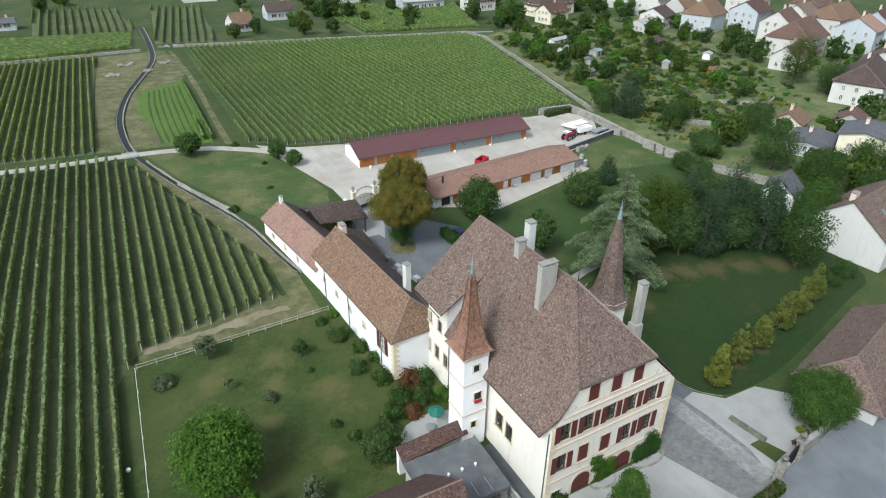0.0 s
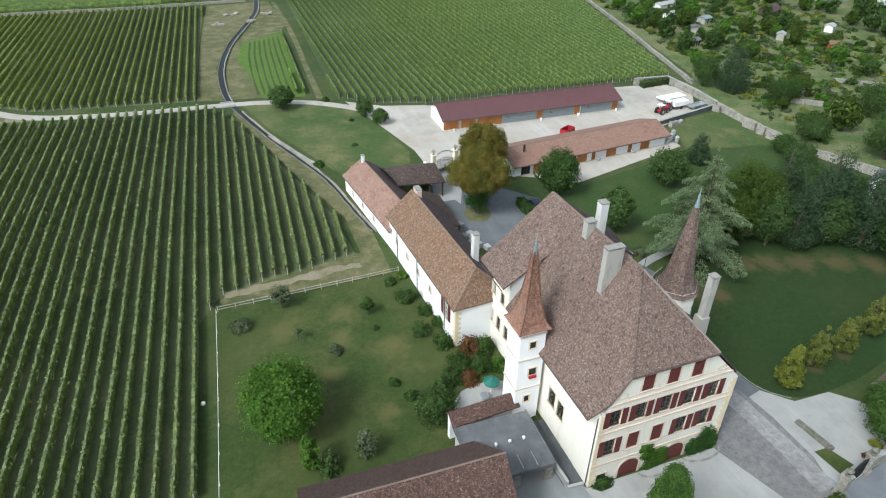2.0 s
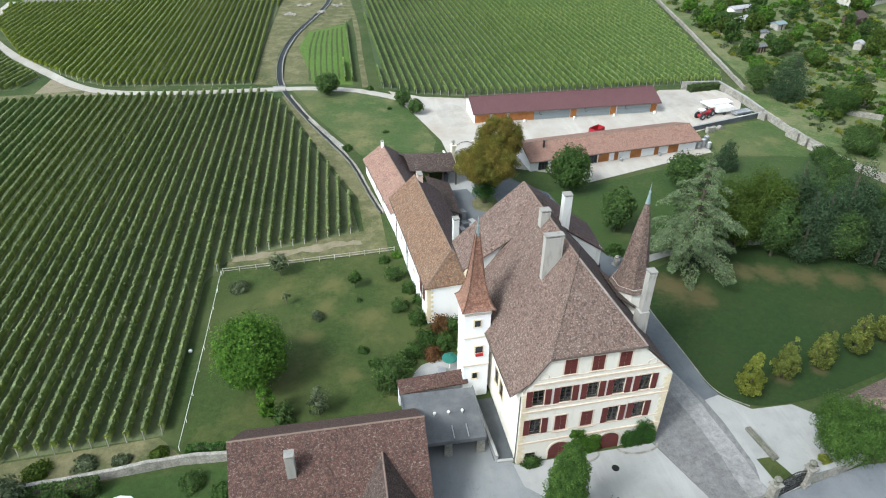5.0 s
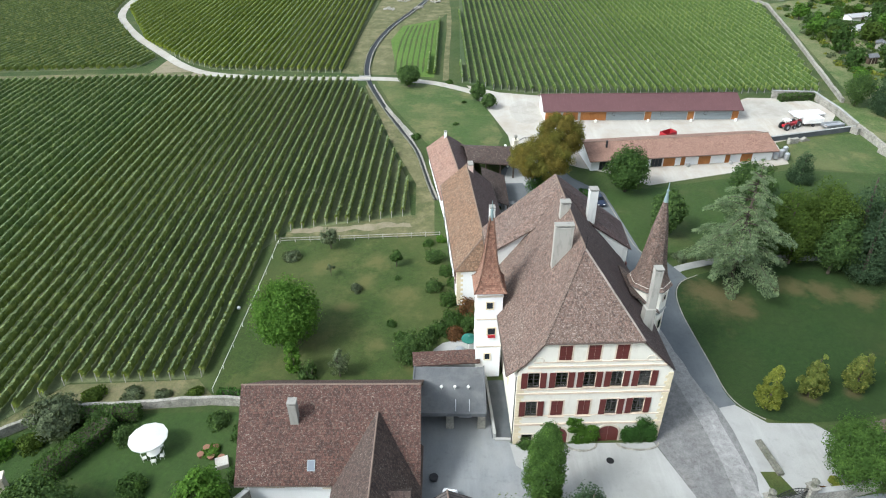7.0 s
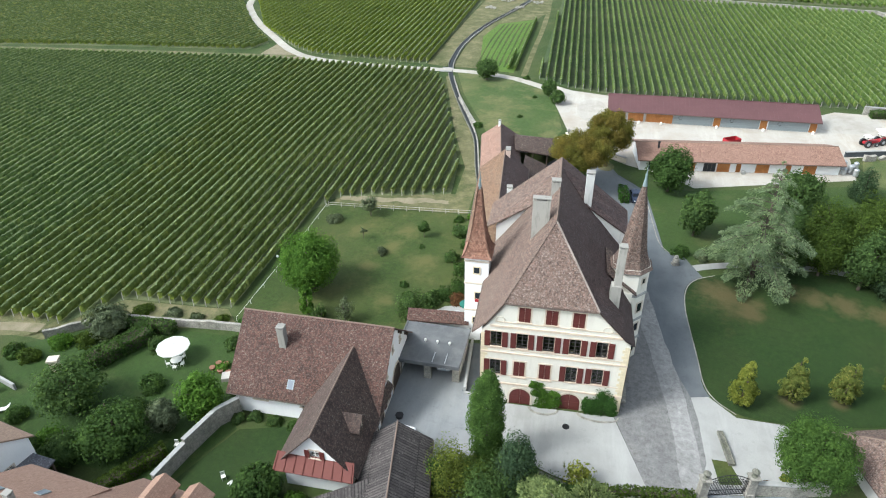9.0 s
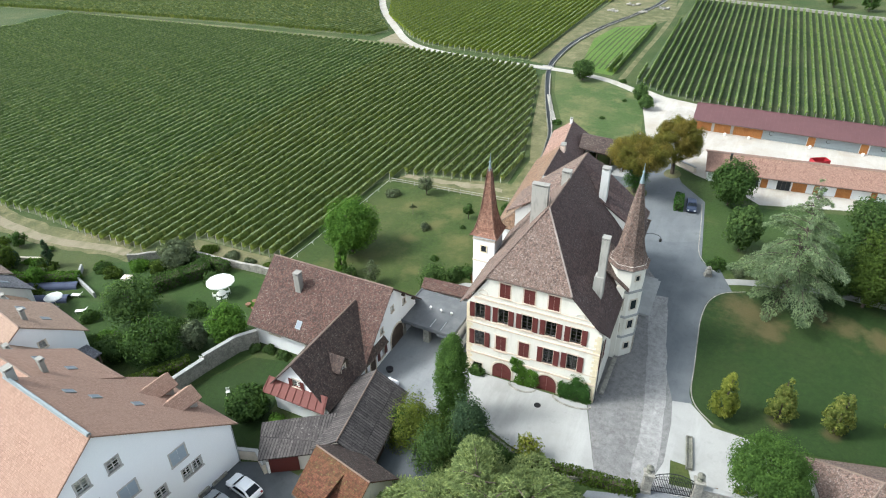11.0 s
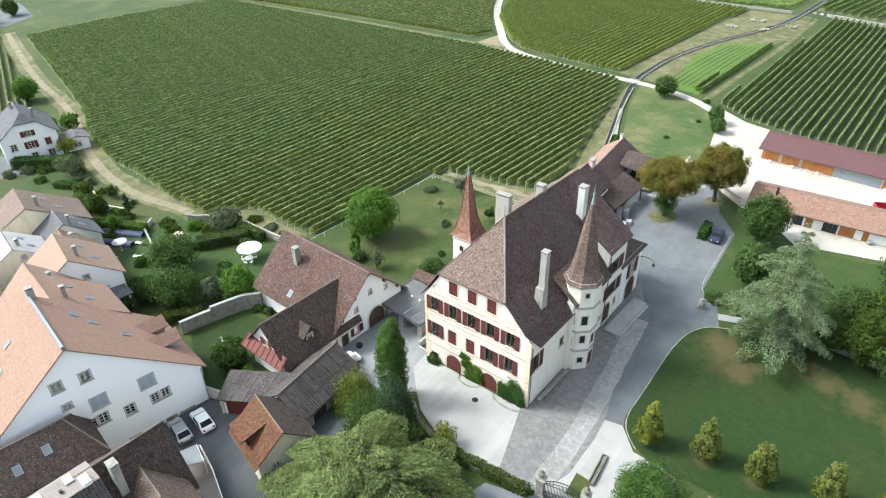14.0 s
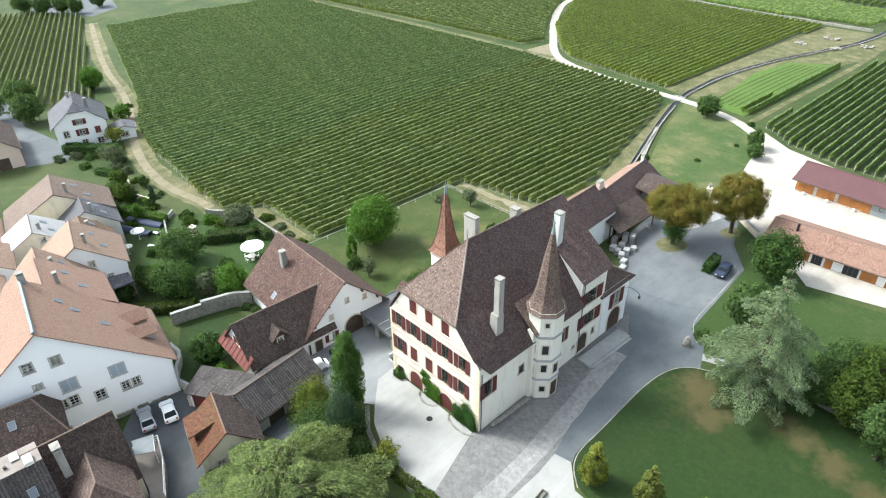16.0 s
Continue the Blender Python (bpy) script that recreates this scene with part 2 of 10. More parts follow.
M['cobble'] = paving("grey_cobbles", (0.13, 0.128, 0.126), (0.178, 0.175, 0.172), (0.22, 0.21, 0.2), 0.15, cells=0.16)
M['cobble_pale'] = paving("worn_pale_cobbles", (0.215, 0.212, 0.207), (0.272, 0.268, 0.26), (0.18, 0.177, 0.172), 0.25, cells=0.16)
M['stone'] = paving("grey_stone_wall", (0.225, 0.21, 0.18), (0.33, 0.315, 0.2775), (0.12, 0.12, 0.0975), 0.6, cells=0.45, speck=4.0)
M['conc'] = plain("weathered_concrete", (0.2873, 0.2873, 0.2736), 0.85, 0, 0.2, 1.5)
M['grey_stone'] = plain("pale_grey_dressed_stone", (0.43, 0.415, 0.38), 0.85, 0, 0.2, 2.0)
M['dressed'] = plain("yellow_dressed_stone", (0.6014, 0.52, 0.36), 0.8, 0, 0.15, 2.5)
M['dark_stone'] = paving("mossy_stone_wall", (0.12, 0.115, 0.095), (0.19, 0.185, 0.155), (0.075, 0.085, 0.05), 0.6, cells=0.45, speck=4.0)
M['pale_stone'] = plain("pale_dressed_stone", (0.54, 0.475, 0.385), 0.8, 0, 0.18, 2.5)
M['cream'] = plaster("cream_render", (0.65, 0.618, 0.54), (0.41, 0.365, 0.295), 0.45)
M['white'] = plaster("white_render", (0.77, 0.77, 0.765), (0.55, 0.54, 0.51), 0.2)
M['fresh_white'] = plaster("fresh_white_render", (0.9, 0.905, 0.91), (0.7, 0.7, 0.69), 0.08)
M['warm_white'] = plaster("warm_white_render", (0.74, 0.705, 0.62), (0.45, 0.41, 0.34), 0.55)
M['stack'] = plaster("stained_chimney_render", (0.2579, 0.248, 0.2213), (0.0992, 0.09424, 0.08179), 0.8)
M['stack_pale'] = plaster("limewashed_chimney_render", (0.34, 0.325, 0.292), (0.12, 0.115, 0.1), 0.9)
M['stack_white'] = plaster("whitewashed_chimney_render", (0.56, 0.555, 0.53), (0.25, 0.25, 0.24), 0.7)
M['cream_wall'] = plaster("old_cream_render", (0.66, 0.6, 0.46), (0.3, 0.28, 0.22), 0.6)
M['town_wall'] = plaster("pale_town_render", (0.52, 0.51, 0.48), (0.33, 0.32, 0.29), 0.5)
M['blue_wall'] = plaster("pale_blue_render", (0.42, 0.45, 0.48), (0.3, 0.32, 0.33), 0.4)
M['sand_stone'] = plain("sand_coloured_stone", (0.56, 0.46, 0.36), 0.8, 0, 0.18, 2.5)
M['pink_wall'] = plaster("rose_render", (0.6, 0.46, 0.38), (0.4, 0.34, 0.28), 0.4)
M['grey_wall'] = plaster("grey_render", (0.45, 0.44, 0.42), (0.25, 0.25, 0.24), 0.5)
M['tile_main'] = tiles("weathered_brown_tiles", ((0.0949, 0.06106, 0.05041), (0.1613, 0.1035, 0.08115)), (0.1227, 0.08505, 0.06724), (0.245, 0.202, 0.175), lichen_at=0.55, wear=1.15, spread=0.85)
M['tile_wing'] = tiles("russet_tiles", ((0.148, 0.086, 0.054), (0.225, 0.136, 0.083)), (0.138, 0.09, 0.061), (0.28, 0.222, 0.16), lichen_at=0.6)
M['tile_press'] = tiles("salmon_tiles", ((0.215, 0.122, 0.088), (0.268, 0.158, 0.118)), (0.235, 0.142, 0.108), (0.285, 0.2, 0.155), wear=0.4)
M['tile_pink'] = tiles("rose_tiles", ((0.2226, 0.1273, 0.09733), (0.2843, 0.1721, 0.1297)), (0.2471, 0.1591, 0.1231), (0.2598, 0.2039, 0.1688), lichen_at=0.68)
M['tile_barn'] = tiles("dark_red_tiles", ((0.05199, 0.02868, 0.02346), (0.104, 0.05296, 0.03994)), (0.0866, 0.04412, 0.03518), (0.1817, 0.1588, 0.1358), lichen_at=0.57)
M['tile_dark'] = tiles("dark_brown_tiles", ((0.05218, 0.0368, 0.0322), (0.0924, 0.06134, 0.05152)), (0.0736, 0.0552, 0.04508), (0.184, 0.1595, 0.1349), lichen_at=0.66)
M['tile_orange'] = tiles("orange_tiles", ((0.262, 0.158, 0.114), (0.306, 0.195, 0.146)), (0.278, 0.18, 0.134), (0.2318, 0.1957, 0.152), lichen_at=0.72, mortar=0.6, wear=0.14, spread=0.25)
M['tile_sand'] = tiles("sand_tiles", ((0.27, 0.182, 0.13), (0.312, 0.218, 0.163)), (0.28, 0.192, 0.143), (0.2387, 0.1904, 0.1639), lichen_at=0.68, mortar=0.65, wear=0.3, spread=0.35)
M['tile_mossy'] = tiles("mossy_orange_tiles", ((0.098, 0.03, 0.018), (0.145, 0.052, 0.03)), (0.082, 0.052, 0.02), (0.1, 0.102, 0.035), lichen_at=0.62)
M['tile_spire'] = tiles("spire_tiles", ((0.203, 0.101, 0.0702), (0.281, 0.148, 0.101)), (0.234, 0.133, 0.0936), (0.312, 0.234, 0.179), lichen_at=0.66)
# darker lichened tiles that carry the shade of slopes facing away from the sun
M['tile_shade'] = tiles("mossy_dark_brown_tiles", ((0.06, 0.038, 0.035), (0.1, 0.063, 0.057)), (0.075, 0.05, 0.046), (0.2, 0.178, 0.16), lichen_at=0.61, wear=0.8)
M['tile_grey'] = tiles("ribbed_grey_brown_sheets", ((0.055, 0.048, 0.046), (0.084, 0.074, 0.07)), (0.07, 0.06, 0.057), (0.13, 0.12, 0.11), tile=(0.34, 5.0), lichen_at=0.66, mortar=0.3)
M['tile_faded'] = tiles("faded_brown_tiles", ((0.15, 0.108, 0.086), (0.2, 0.146, 0.118)), (0.17, 0.125, 0.102), (0.2, 0.165, 0.14), lichen_at=0.66, wear=0.6)
M['tile_town'] = tiles("dull_red_town_tiles", ((0.1, 0.057, 0.045), (0.155, 0.088, 0.068)), (0.125, 0.078, 0.06), (0.18, 0.14, 0.115), lichen_at=0.64)
M['slate'] = tiles("grey_slates", ((0.08, 0.08, 0.092), (0.128, 0.128, 0.144)), (0.112, 0.112, 0.12), (0.2, 0.2, 0.2), lichen_at=0.7)
M['tin_red'] = plain("red_metal_roof", (0.092, 0.044, 0.045), 0.6, 0.0, 0.15, 0.8)
M['tin_white'] = plain("pale_metal_roof", (0.34, 0.335, 0.33), 0.5, 0.1, 0.14, 0.8)
M['flat_roof'] = paving("dark_flat_roof", (0.0765, 0.08075, 0.085), (0.1105, 0.1148, 0.119), (0.1615, 0.1615, 0.1615), 0.4)
M['ridge'] = plain("mortar_ridge", (0.17, 0.125, 0.1), 0.9, 0, 0.2, 5.0)
M['ridge_pale'] = plain("pale_mortar_hip", (0.2, 0.168, 0.15), 0.9, 0, 0.35, 4.0)
M['crate_pale'] = plain("pale_plastic_crate", (0.32, 0.32, 0.31), 0.5, 0, 0.2, 3.0)
M['crate_grey'] = plain("grey_plastic_crate", (0.2, 0.2, 0.2), 0.5, 0, 0.2, 3.0)
M['pink_flat'] = paving("pinkish_terrace_floor", (0.2, 0.172, 0.152), (0.245, 0.213, 0.19), (0.16, 0.14, 0.125), 0.4)
M['carglass_pale'] = plain("pale_plastic_sheet", (0.22, 0.235, 0.24), 0.5, 0, 0.2, 2.0)
M['shutter'] = plain("oxblood_shutter_paint", (0.09238, 0.02376, 0.02036), 0.55, 0, 0.15, 6.0)
M['shutter_grey'] = plain("grey_blue_shutter_paint", (0.3, 0.35, 0.4), 0.6, 0, 0.1, 6.0)
M['frame_white'] = plain("white_window_paint", (0.7, 0.69, 0.65), 0.5, 0, 0.06, 6.0)
M['frame_dark'] = plain("dark_window_paint", (0.06, 0.055, 0.05), 0.5, 0, 0.1, 6.0)
M['glass'] = glass("window_glass")
M['wood'] = boards("orange_larch_boards", (0.306, 0.117, 0.0315), (0.45, 0.198, 0.063))
M['wood_dark'] = boards("dark_timber", (0.05, 0.035, 0.025), (0.1, 0.07, 0.05))
M['wood_grey'] = boards("grey_timber", (0.3, 0.28, 0.25), (0.42, 0.4, 0.36))
M['door_grey'] = plain("grey_sectional_door", (0.25, 0.28, 0.29), 0.5, 0.0, 0.06, 3.0)
M['gutter'] = plain("brown_sheet_metal", (0.11, 0.085, 0.07), 0.5, 0.3, 0.1, 4.0)
M['lead'] = plain("grey_lead_sheet", (0.22, 0.25, 0.26), 0.5, 0.4, 0.12, 4.0)
M['iron'] = plain("dark_wrought_iron", (0.03, 0.03, 0.032), 0.5, 0.6, 0.1, 8.0)
M['steel'] = plain("galvanised_steel", (0.45, 0.46, 0.47), 0.4, 0.7, 0.1, 6.0)
M['bark'] = plain("bark", (0.08, 0.064, 0.048), 0.95, 0, 0.3, 7.0, 0.6)
M['water'] = plain("dark_stream_water", (0.012, 0.015, 0.017), 0.55, 0, 0.2, 1.0, 0.1)
M['vine'] = foliage("vine_leaves", (0.13, 0.176, 0.06), (0.214, 0.257, 0.083), (0.276, 0.292, 0.1))
M['vine_cool'] = foliage("dusted_vine_leaves", (0.123, 0.184, 0.071), (0.202, 0.264, 0.098), (0.262, 0.3, 0.118))
# pale young shoots; also paints the lit top edge of the rows
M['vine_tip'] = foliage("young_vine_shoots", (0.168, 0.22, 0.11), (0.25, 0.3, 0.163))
M['vine_bright'] = foliage("bright_vine_leaves", (0.102, 0.17, 0.048), (0.176, 0.25, 0.068), (0.245, 0.305, 0.09))
M['vine_gold'] = foliage("yellowing_vine_leaves", (0.18, 0.232, 0.05), (0.28, 0.33, 0.076), (0.345, 0.375, 0.1))
M['leaf'] = foliage("green_leaves", (0.03293, 0.06631, 0.01876), (0.07699, 0.1326, 0.03346))
M['leaf_dark'] = foliage("dark_green_leaves", (0.03867, 0.07563, 0.02552), (0.09657, 0.1513, 0.04363))
M['leaf_light'] = foliage("light_green_leaves", (0.0499, 0.1134, 0.01528), (0.1077, 0.1985, 0.03274))
M['leaf_mid'] = foliage("fresh_green_leaves", (0.042, 0.086, 0.019), (0.092, 0.158, 0.036))
M['leaf_yellow'] = foliage("yellow_autumn_leaves", (0.112, 0.14, 0.024), (0.225, 0.242, 0.043), (0.31, 0.33, 0.08))
M['leaf_bronze'] = foliage("bronze_autumn_leaves", (0.118, 0.1, 0.022), (0.2, 0.162, 0.036), (0.235, 0.195, 0.05))
M['leaf_gold'] = foliage("olive_gold_leaves", (0.1, 0.102, 0.02), (0.175, 0.165, 0.036), (0.21, 0.19, 0.045))
M['leaf_olive'] = foliage("olive_leaves", (0.04, 0.066, 0.0125), (0.086, 0.13, 0.024))
M['leaf_lime'] = foliage("yellow_green_leaves", (0.072, 0.102, 0.018), (0.158, 0.186, 0.036))
M['leaf_maple'] = foliage("turning_maple_leaves", (0.085, 0.115, 0.026), (0.19, 0.215, 0.055), (0.3, 0.29, 0.08))
M['leaf_grey'] = foliage("grey_green_leaves", (0.07, 0.09, 0.05), (0.14, 0.17, 0.1))
M['leaf_rust'] = foliage("rusty_leaves", (0.09, 0.05, 0.025), (0.19, 0.1, 0.045))
M['cedar'] = foliage("blue_cedar_needles", (0.09875, 0.1432, 0.07714), (0.2239, 0.2854, 0.1602))
M['cedar_green'] = foliage("green_cedar_needles", (0.1, 0.14, 0.05), (0.222, 0.268, 0.105))
M['fir'] = foliage("dark_fir_needles", (0.03, 0.059, 0.031), (0.075, 0.115, 0.058))
M['hedge'] = foliage("hedge_leaves", (0.03306, 0.0792, 0.01944), (0.07171, 0.1524, 0.03468))
for k, c, r, mt in (('red', (0.3, 0.018, 0.025), 0.45, 0), ('white_paint', (0.8, 0.8, 0.8), 0.35, 0), ('silver', (0.42, 0.44, 0.46), 0.3, 0.6),
                    ('black', (0.02, 0.02, 0.022), 0.5, 0), ('navy', (0.03, 0.04, 0.07), 0.3, 0.2), ('blue', (0.16, 0.3, 0.5), 0.4, 0),
                    ('canvas', (0.82, 0.82, 0.8), 0.85, 0), ('green_cloth', (0.06, 0.25, 0.2), 0.8, 0), ('terracotta', (0.2, 0.1, 0.065), 0.8, 0), ('cerise', (0.5, 0.09, 0.13), 0.6, 0),
                    ('carglass', (0.02, 0.025, 0.03), 0.08, 0), ('solar', (0.15, 0.17, 0.2), 0.5, 0.0), ('copper', (0.2, 0.26, 0.265), 0.6, 0.2),
                    ('tin_pink', (0.125, 0.038, 0.03), 0.6, 0), ('tarp_blue', (0.1, 0.12, 0.2), 0.6, 0)):
    M[k] = plain(k + "_surface", c, r, mt, 0.06, 4.0, 0.05)


# ---------------------------------------------------------------- building tools
rng = random.Random(7)


def hz(x, y):
    """The lie of the land: it falls gently to the south and west."""
    f = min(1.0, max(0.0, (110 - y) / 50))
    f = f * f * (3 - 2 * f)
    return 0.015 * (y - 50) - 0.02 * min(60.0, max(0.0, 47 - x)) * f


def hz_many(x, y):
    f = np.clip((110 - y) / 50, 0, 1)
    return 0.015 * (y - 50) - 0.02 * np.clip(47 - x, 0, 60) * f * f * (3 - 2 * f)


def part(name, bm, material, parent=None, label="", smooth=False):
    """Links a bmesh as one mesh object under a thing or a part."""
    me = bpy.data.meshes.new(name)
    bm.to_mesh(me)
    bm.free()
    return piece(name, me, material, parent, label, smooth)


def piece(name, me, material, parent=None, label="", smooth=False):
    if not me.materials:
        for m in (material if isinstance(material, (list, tuple)) else (material,)):
            me.materials.append(m)
    if smooth:
        me.polygons.foreach_set("use_smooth", [True] * len(me.polygons))
    ob = new(name, me)
    if parent is not None:
        ob.parent = parent
    if label:
        ob["label"] = label
    return ob


def thing(name, label, category, m=None, group="", kind=""):
    ob = new(name)
    ob.empty_display_size = 0.5
    if m is not None:
        ob.matrix_basis = m
    return tagged(ob, label, category, group, kind)


def on_ground(x, y, turn=0.0, dz=0.0):
    return pose(x, y, hz(x, y) + dz, 0, 0, turn)


def bulk(name, verts, quads, material, parent=None, label="", tris=None):
    """A mesh from numpy arrays."""
    me = bpy.data.meshes.new(name)
    q, t = np.asarray(quads, dtype=np.int32).reshape(-1, 4), np.asarray(tris if tris is not None else [], dtype=np.int32).reshape(-1, 3)
    me.vertices.add(len(verts))
    me.vertices.foreach_set("co", np.asarray(verts, dtype=np.float32).ravel())
    loops = np.concatenate([q.ravel(), t.ravel()])
    me.loops.add(len(loops))
    me.loops.foreach_set("vertex_index", loops)
    me.polygons.add(len(q) + len(t))
    starts = np.concatenate([np.arange(len(q)) * 4, len(q) * 4 + np.arange(len(t)) * 3])
    me.polygons.foreach_set("loop_start", starts.astype(np.int32))
    me.update(calc_edges=True)
    me.validate()
    return piece(name, me, material, parent, label)


def box(bm, x0, x1, y0, y1, z0, z1, m=None):
    vs = [bm.verts.new((x, y, z)) for z in (z0, z1) for x, y in ((x0, y0), (x1, y0), (x1, y1), (x0, y1))]
    for f in ((3, 2, 1, 0), (4, 5, 6, 7), (0, 1, 5, 4), (1, 2, 6, 5), (2, 3, 7, 6), (3, 0, 4, 7)):
        bm.faces.new([vs[i] for i in f])
    if m is not None:
        bmesh.ops.transform(bm, matrix=m, verts=vs)
    return vs


def prism(bm, ring, z0, z1, top=None):
    """A closed upright prism over a ring of (x, y); top: another ring, to taper."""
    n = len(ring)
    a = [bm.verts.new((x, y, z0)) for x, y in ring]
    b = [bm.verts.new((x, y, z1)) for x, y in (top or ring)]
    bm.faces.new(a[::-1])
    bm.faces.new(b)
    for i in range(n):
        bm.faces.new((a[i], a[(i + 1) % n], b[(i + 1) % n], b[i]))


def circle(r, n=12, cx=0.0, cy=0.0, start=0.0):
    return [(cx + r * math.cos(start + 2 * math.pi * i / n), cy + r * math.sin(start + 2 * math.pi * i / n)) for i in range(n)]


def lathe(bm, profile, n=12, cx=0.0, cy=0.0, start=0.0):
    """Turns a list of (radius, z) round an upright axis."""
    rings = []
    for r, z in profile:
        rings.append([bm.verts.new((x, y, z)) for x, y in circle(max(r, 0.004), n, cx, cy, start)])
    for a, b in zip(rings, rings[1:]):
        for i in range(n):
            bm.faces.new((a[i], a[(i + 1) % n], b[(i + 1) % n], b[i]))
    bm.faces.new(rings[0][::-1])
    bm.faces.new(rings[-1])


def rod(bm, p, q, r, n=6, r2=None):
    p, q = Vector(p), Vector(q)
    d = q - p
    m = Matrix.Translation(p) @ d.to_track_quat('Z', 'Y').to_matrix().to_4x4()
    r2 = r if r2 is None else r2
    rings = [[bm.verts.new(m @ Vector((x, y, z))) for x, y in circle(rr, n)] for rr, z in ((r, 0), (r2, d.length))]
    for i in range(n):
        bm.faces.new((rings[0][i], rings[0][(i + 1) % n], rings[1][(i + 1) % n], rings[1][i]))
    bm.faces.new(rings[0][::-1])
    bm.faces.new(rings[1])


def tube(bm, pts, r, n=6):
    """A bent bar through pts, which lie in one upright plane."""
    rings = []
    for i, p in enumerate(pts):
        d = (Vector(pts[min(i + 1, len(pts) - 1)]) - Vector(pts[max(i - 1, 0)])).normalized()
        side = Vector((0, 1, 0))
        up = d.cross(side).normalized()
        rings.append([bm.verts.new(Vector(p) + side * (r * math.cos(2 * math.pi * k / n)) + up * (r * math.sin(2 * math.pi * k / n))) for k in range(n)])
    for a, b in zip(rings, rings[1:]):
        for k in range(n):
            bm.faces.new((a[k], a[(k + 1) % n], b[(k + 1) % n], b[k]))
    bm.faces.new(rings[0][::-1])
    bm.faces.new(rings[-1])
    bmesh.ops.recalc_face_normals(bm, faces=bm.faces[:])


def slab(bm, polys, thick=0.2):
    """Roof planes: each polygon a closed plate, with uv in metres along its eaves and up its slope."""
    uv = bm.loops.layers.uv.verify()
    for poly in polys:
        p = [Vector(v) for v in poly]
        nrm = Vector()
        for i in range(len(p)):
            nrm += (p[i] - p[0]).cross(p[(i + 1) % len(p)] - p[0])
        if nrm.z < 0:
            p.reverse()
            nrm = -nrm
        nrm.normalize()
        along = Vector((0, 0, 1)).cross(nrm)
        if along.length < 1e-4:
            along = Vector((1, 0, 0))
        along.normalize()
        up = nrm.cross(along)
        a = [bm.verts.new(v) for v in p]
        b = [bm.verts.new(v - Vector((0, 0, thick))) for v in p]
        faces = [bm.faces.new(a), bm.faces.new(b[::-1])]
        n = len(p)
        for i in range(n):
            faces.append(bm.faces.new((a[i], b[i], b[(i + 1) % n], a[(i + 1) % n])))
        for f in faces:
            for lp in f.loops:
                lp[uv].uv = (lp.vert.co.dot(along), lp.vert.co.dot(up))


def spire(bm, rings):
    """A pointed roof through rings of points, with uv in metres round it and up its slope."""
    uv = bm.loops.layers.uv.verify()
    vs = [[bm.verts.new(p) for p in r] for r in rings]
    n, up = len(rings[0]), 0.0
    for a, b in zip(vs, vs[1:]):
        rise = ((a[0].co + a[1].co) / 2 - (b[0].co + b[1].co) / 2).length
        for i in range(n):
            j = (i + 1) % n
            f = bm.faces.new((a[i], a[j], b[j], b[i]))
            wa, wb = (a[j].co - a[i].co).length / 2, (b[j].co - b[i].co).length / 2
            for lp, c in zip(f.loops, ((-wa, up), (wa, up), (wb, up + rise), (-wb, up + rise))):
                lp[uv].uv = (c[0] + i * 3.3, c[1])
        up += rise
    bm.faces.new(vs[0][::-1])
    bm.faces.new(vs[-1])


def facade(bm, p0, p1, poly, holes=(), thick=0.35):
    """A wall from p0 to p1 (its outside on the right of that way), its outline poly in (u, z), with rectangular holes (u0, u1, z0, z1)."""
    p0, p1 = Vector((*p0, 0)), Vector((*p1, 0))
    u = (p1 - p0).normalized()
    n = u.cross(Vector((0, 0, 1)))
    w = bmesh.new()
    w.faces.new([w.verts.new((a, 0, b)) for a, b in poly])
    for ax, k in ((0, (0, 1)), (2, (2, 3))):
        for cut in sorted({h[i] for h in holes for i in k}):
            co, no = [0, 0, 0], [0, 0, 0]
            co[ax], no[ax] = cut, 1
            bmesh.ops.bisect_plane(w, geom=w.verts[:] + w.edges[:] + w.faces[:], plane_co=co, plane_no=no)
    for f in list(w.faces):
        c = f.calc_center_median()
        if any(h[0] < c.x < h[1] and h[2] < c.z < h[3] for h in holes):
            w.faces.remove(f)
    for off, flip in ((0.0, False), (-thick, True)):
        vmap = {v: bm.verts.new(p0 + u * v.co.x + n * off + Vector((0, 0, v.co.z))) for v in w.verts if v.link_faces}
        for f in w.faces:
            vs = [vmap[v] for v in f.verts]
            f2 = bm.faces.new(vs)
            f2.normal_update()
            if (f2.normal.dot(n) < 0) != flip:
                f2.normal_flip()
    for h in holes:
        c = [p0 + u * a + Vector((0, 0, b)) for a, b in ((h[0], h[2]), (h[1], h[2]), (h[1], h[3]), (h[0], h[3]))]
        for i in range(4):
            a, b = c[i], c[(i + 1) % 4]
            bm.faces.new([bm.verts.new(v) for v in (a, b, b - n * thick, a - n * thick)])
    w.free()


MESHES = {}


def shared(key, make):
    """Mesh data made once and used by all pieces that look alike."""
    if key not in MESHES:
        bm = bmesh.new()
        make(bm)
        me = bpy.data.meshes.new(str(key[0]))
        bm.to_mesh(me)
        bm.free()
        MESHES[key] = me
    return MESHES[key]


def wall_pose(p0, p1, u, z):
    """A pose on a wall: x along it, -y out of it."""
    p0, p1 = Vector((*p0, 0)), Vector((*p1, 0))
    d = (p1 - p0).normalized()
    return Matrix.Translation(p0 + d * u + Vector((0, 0, z))) @ Matrix.Rotation(math.atan2(d.y, d.x), 4, 'Z')


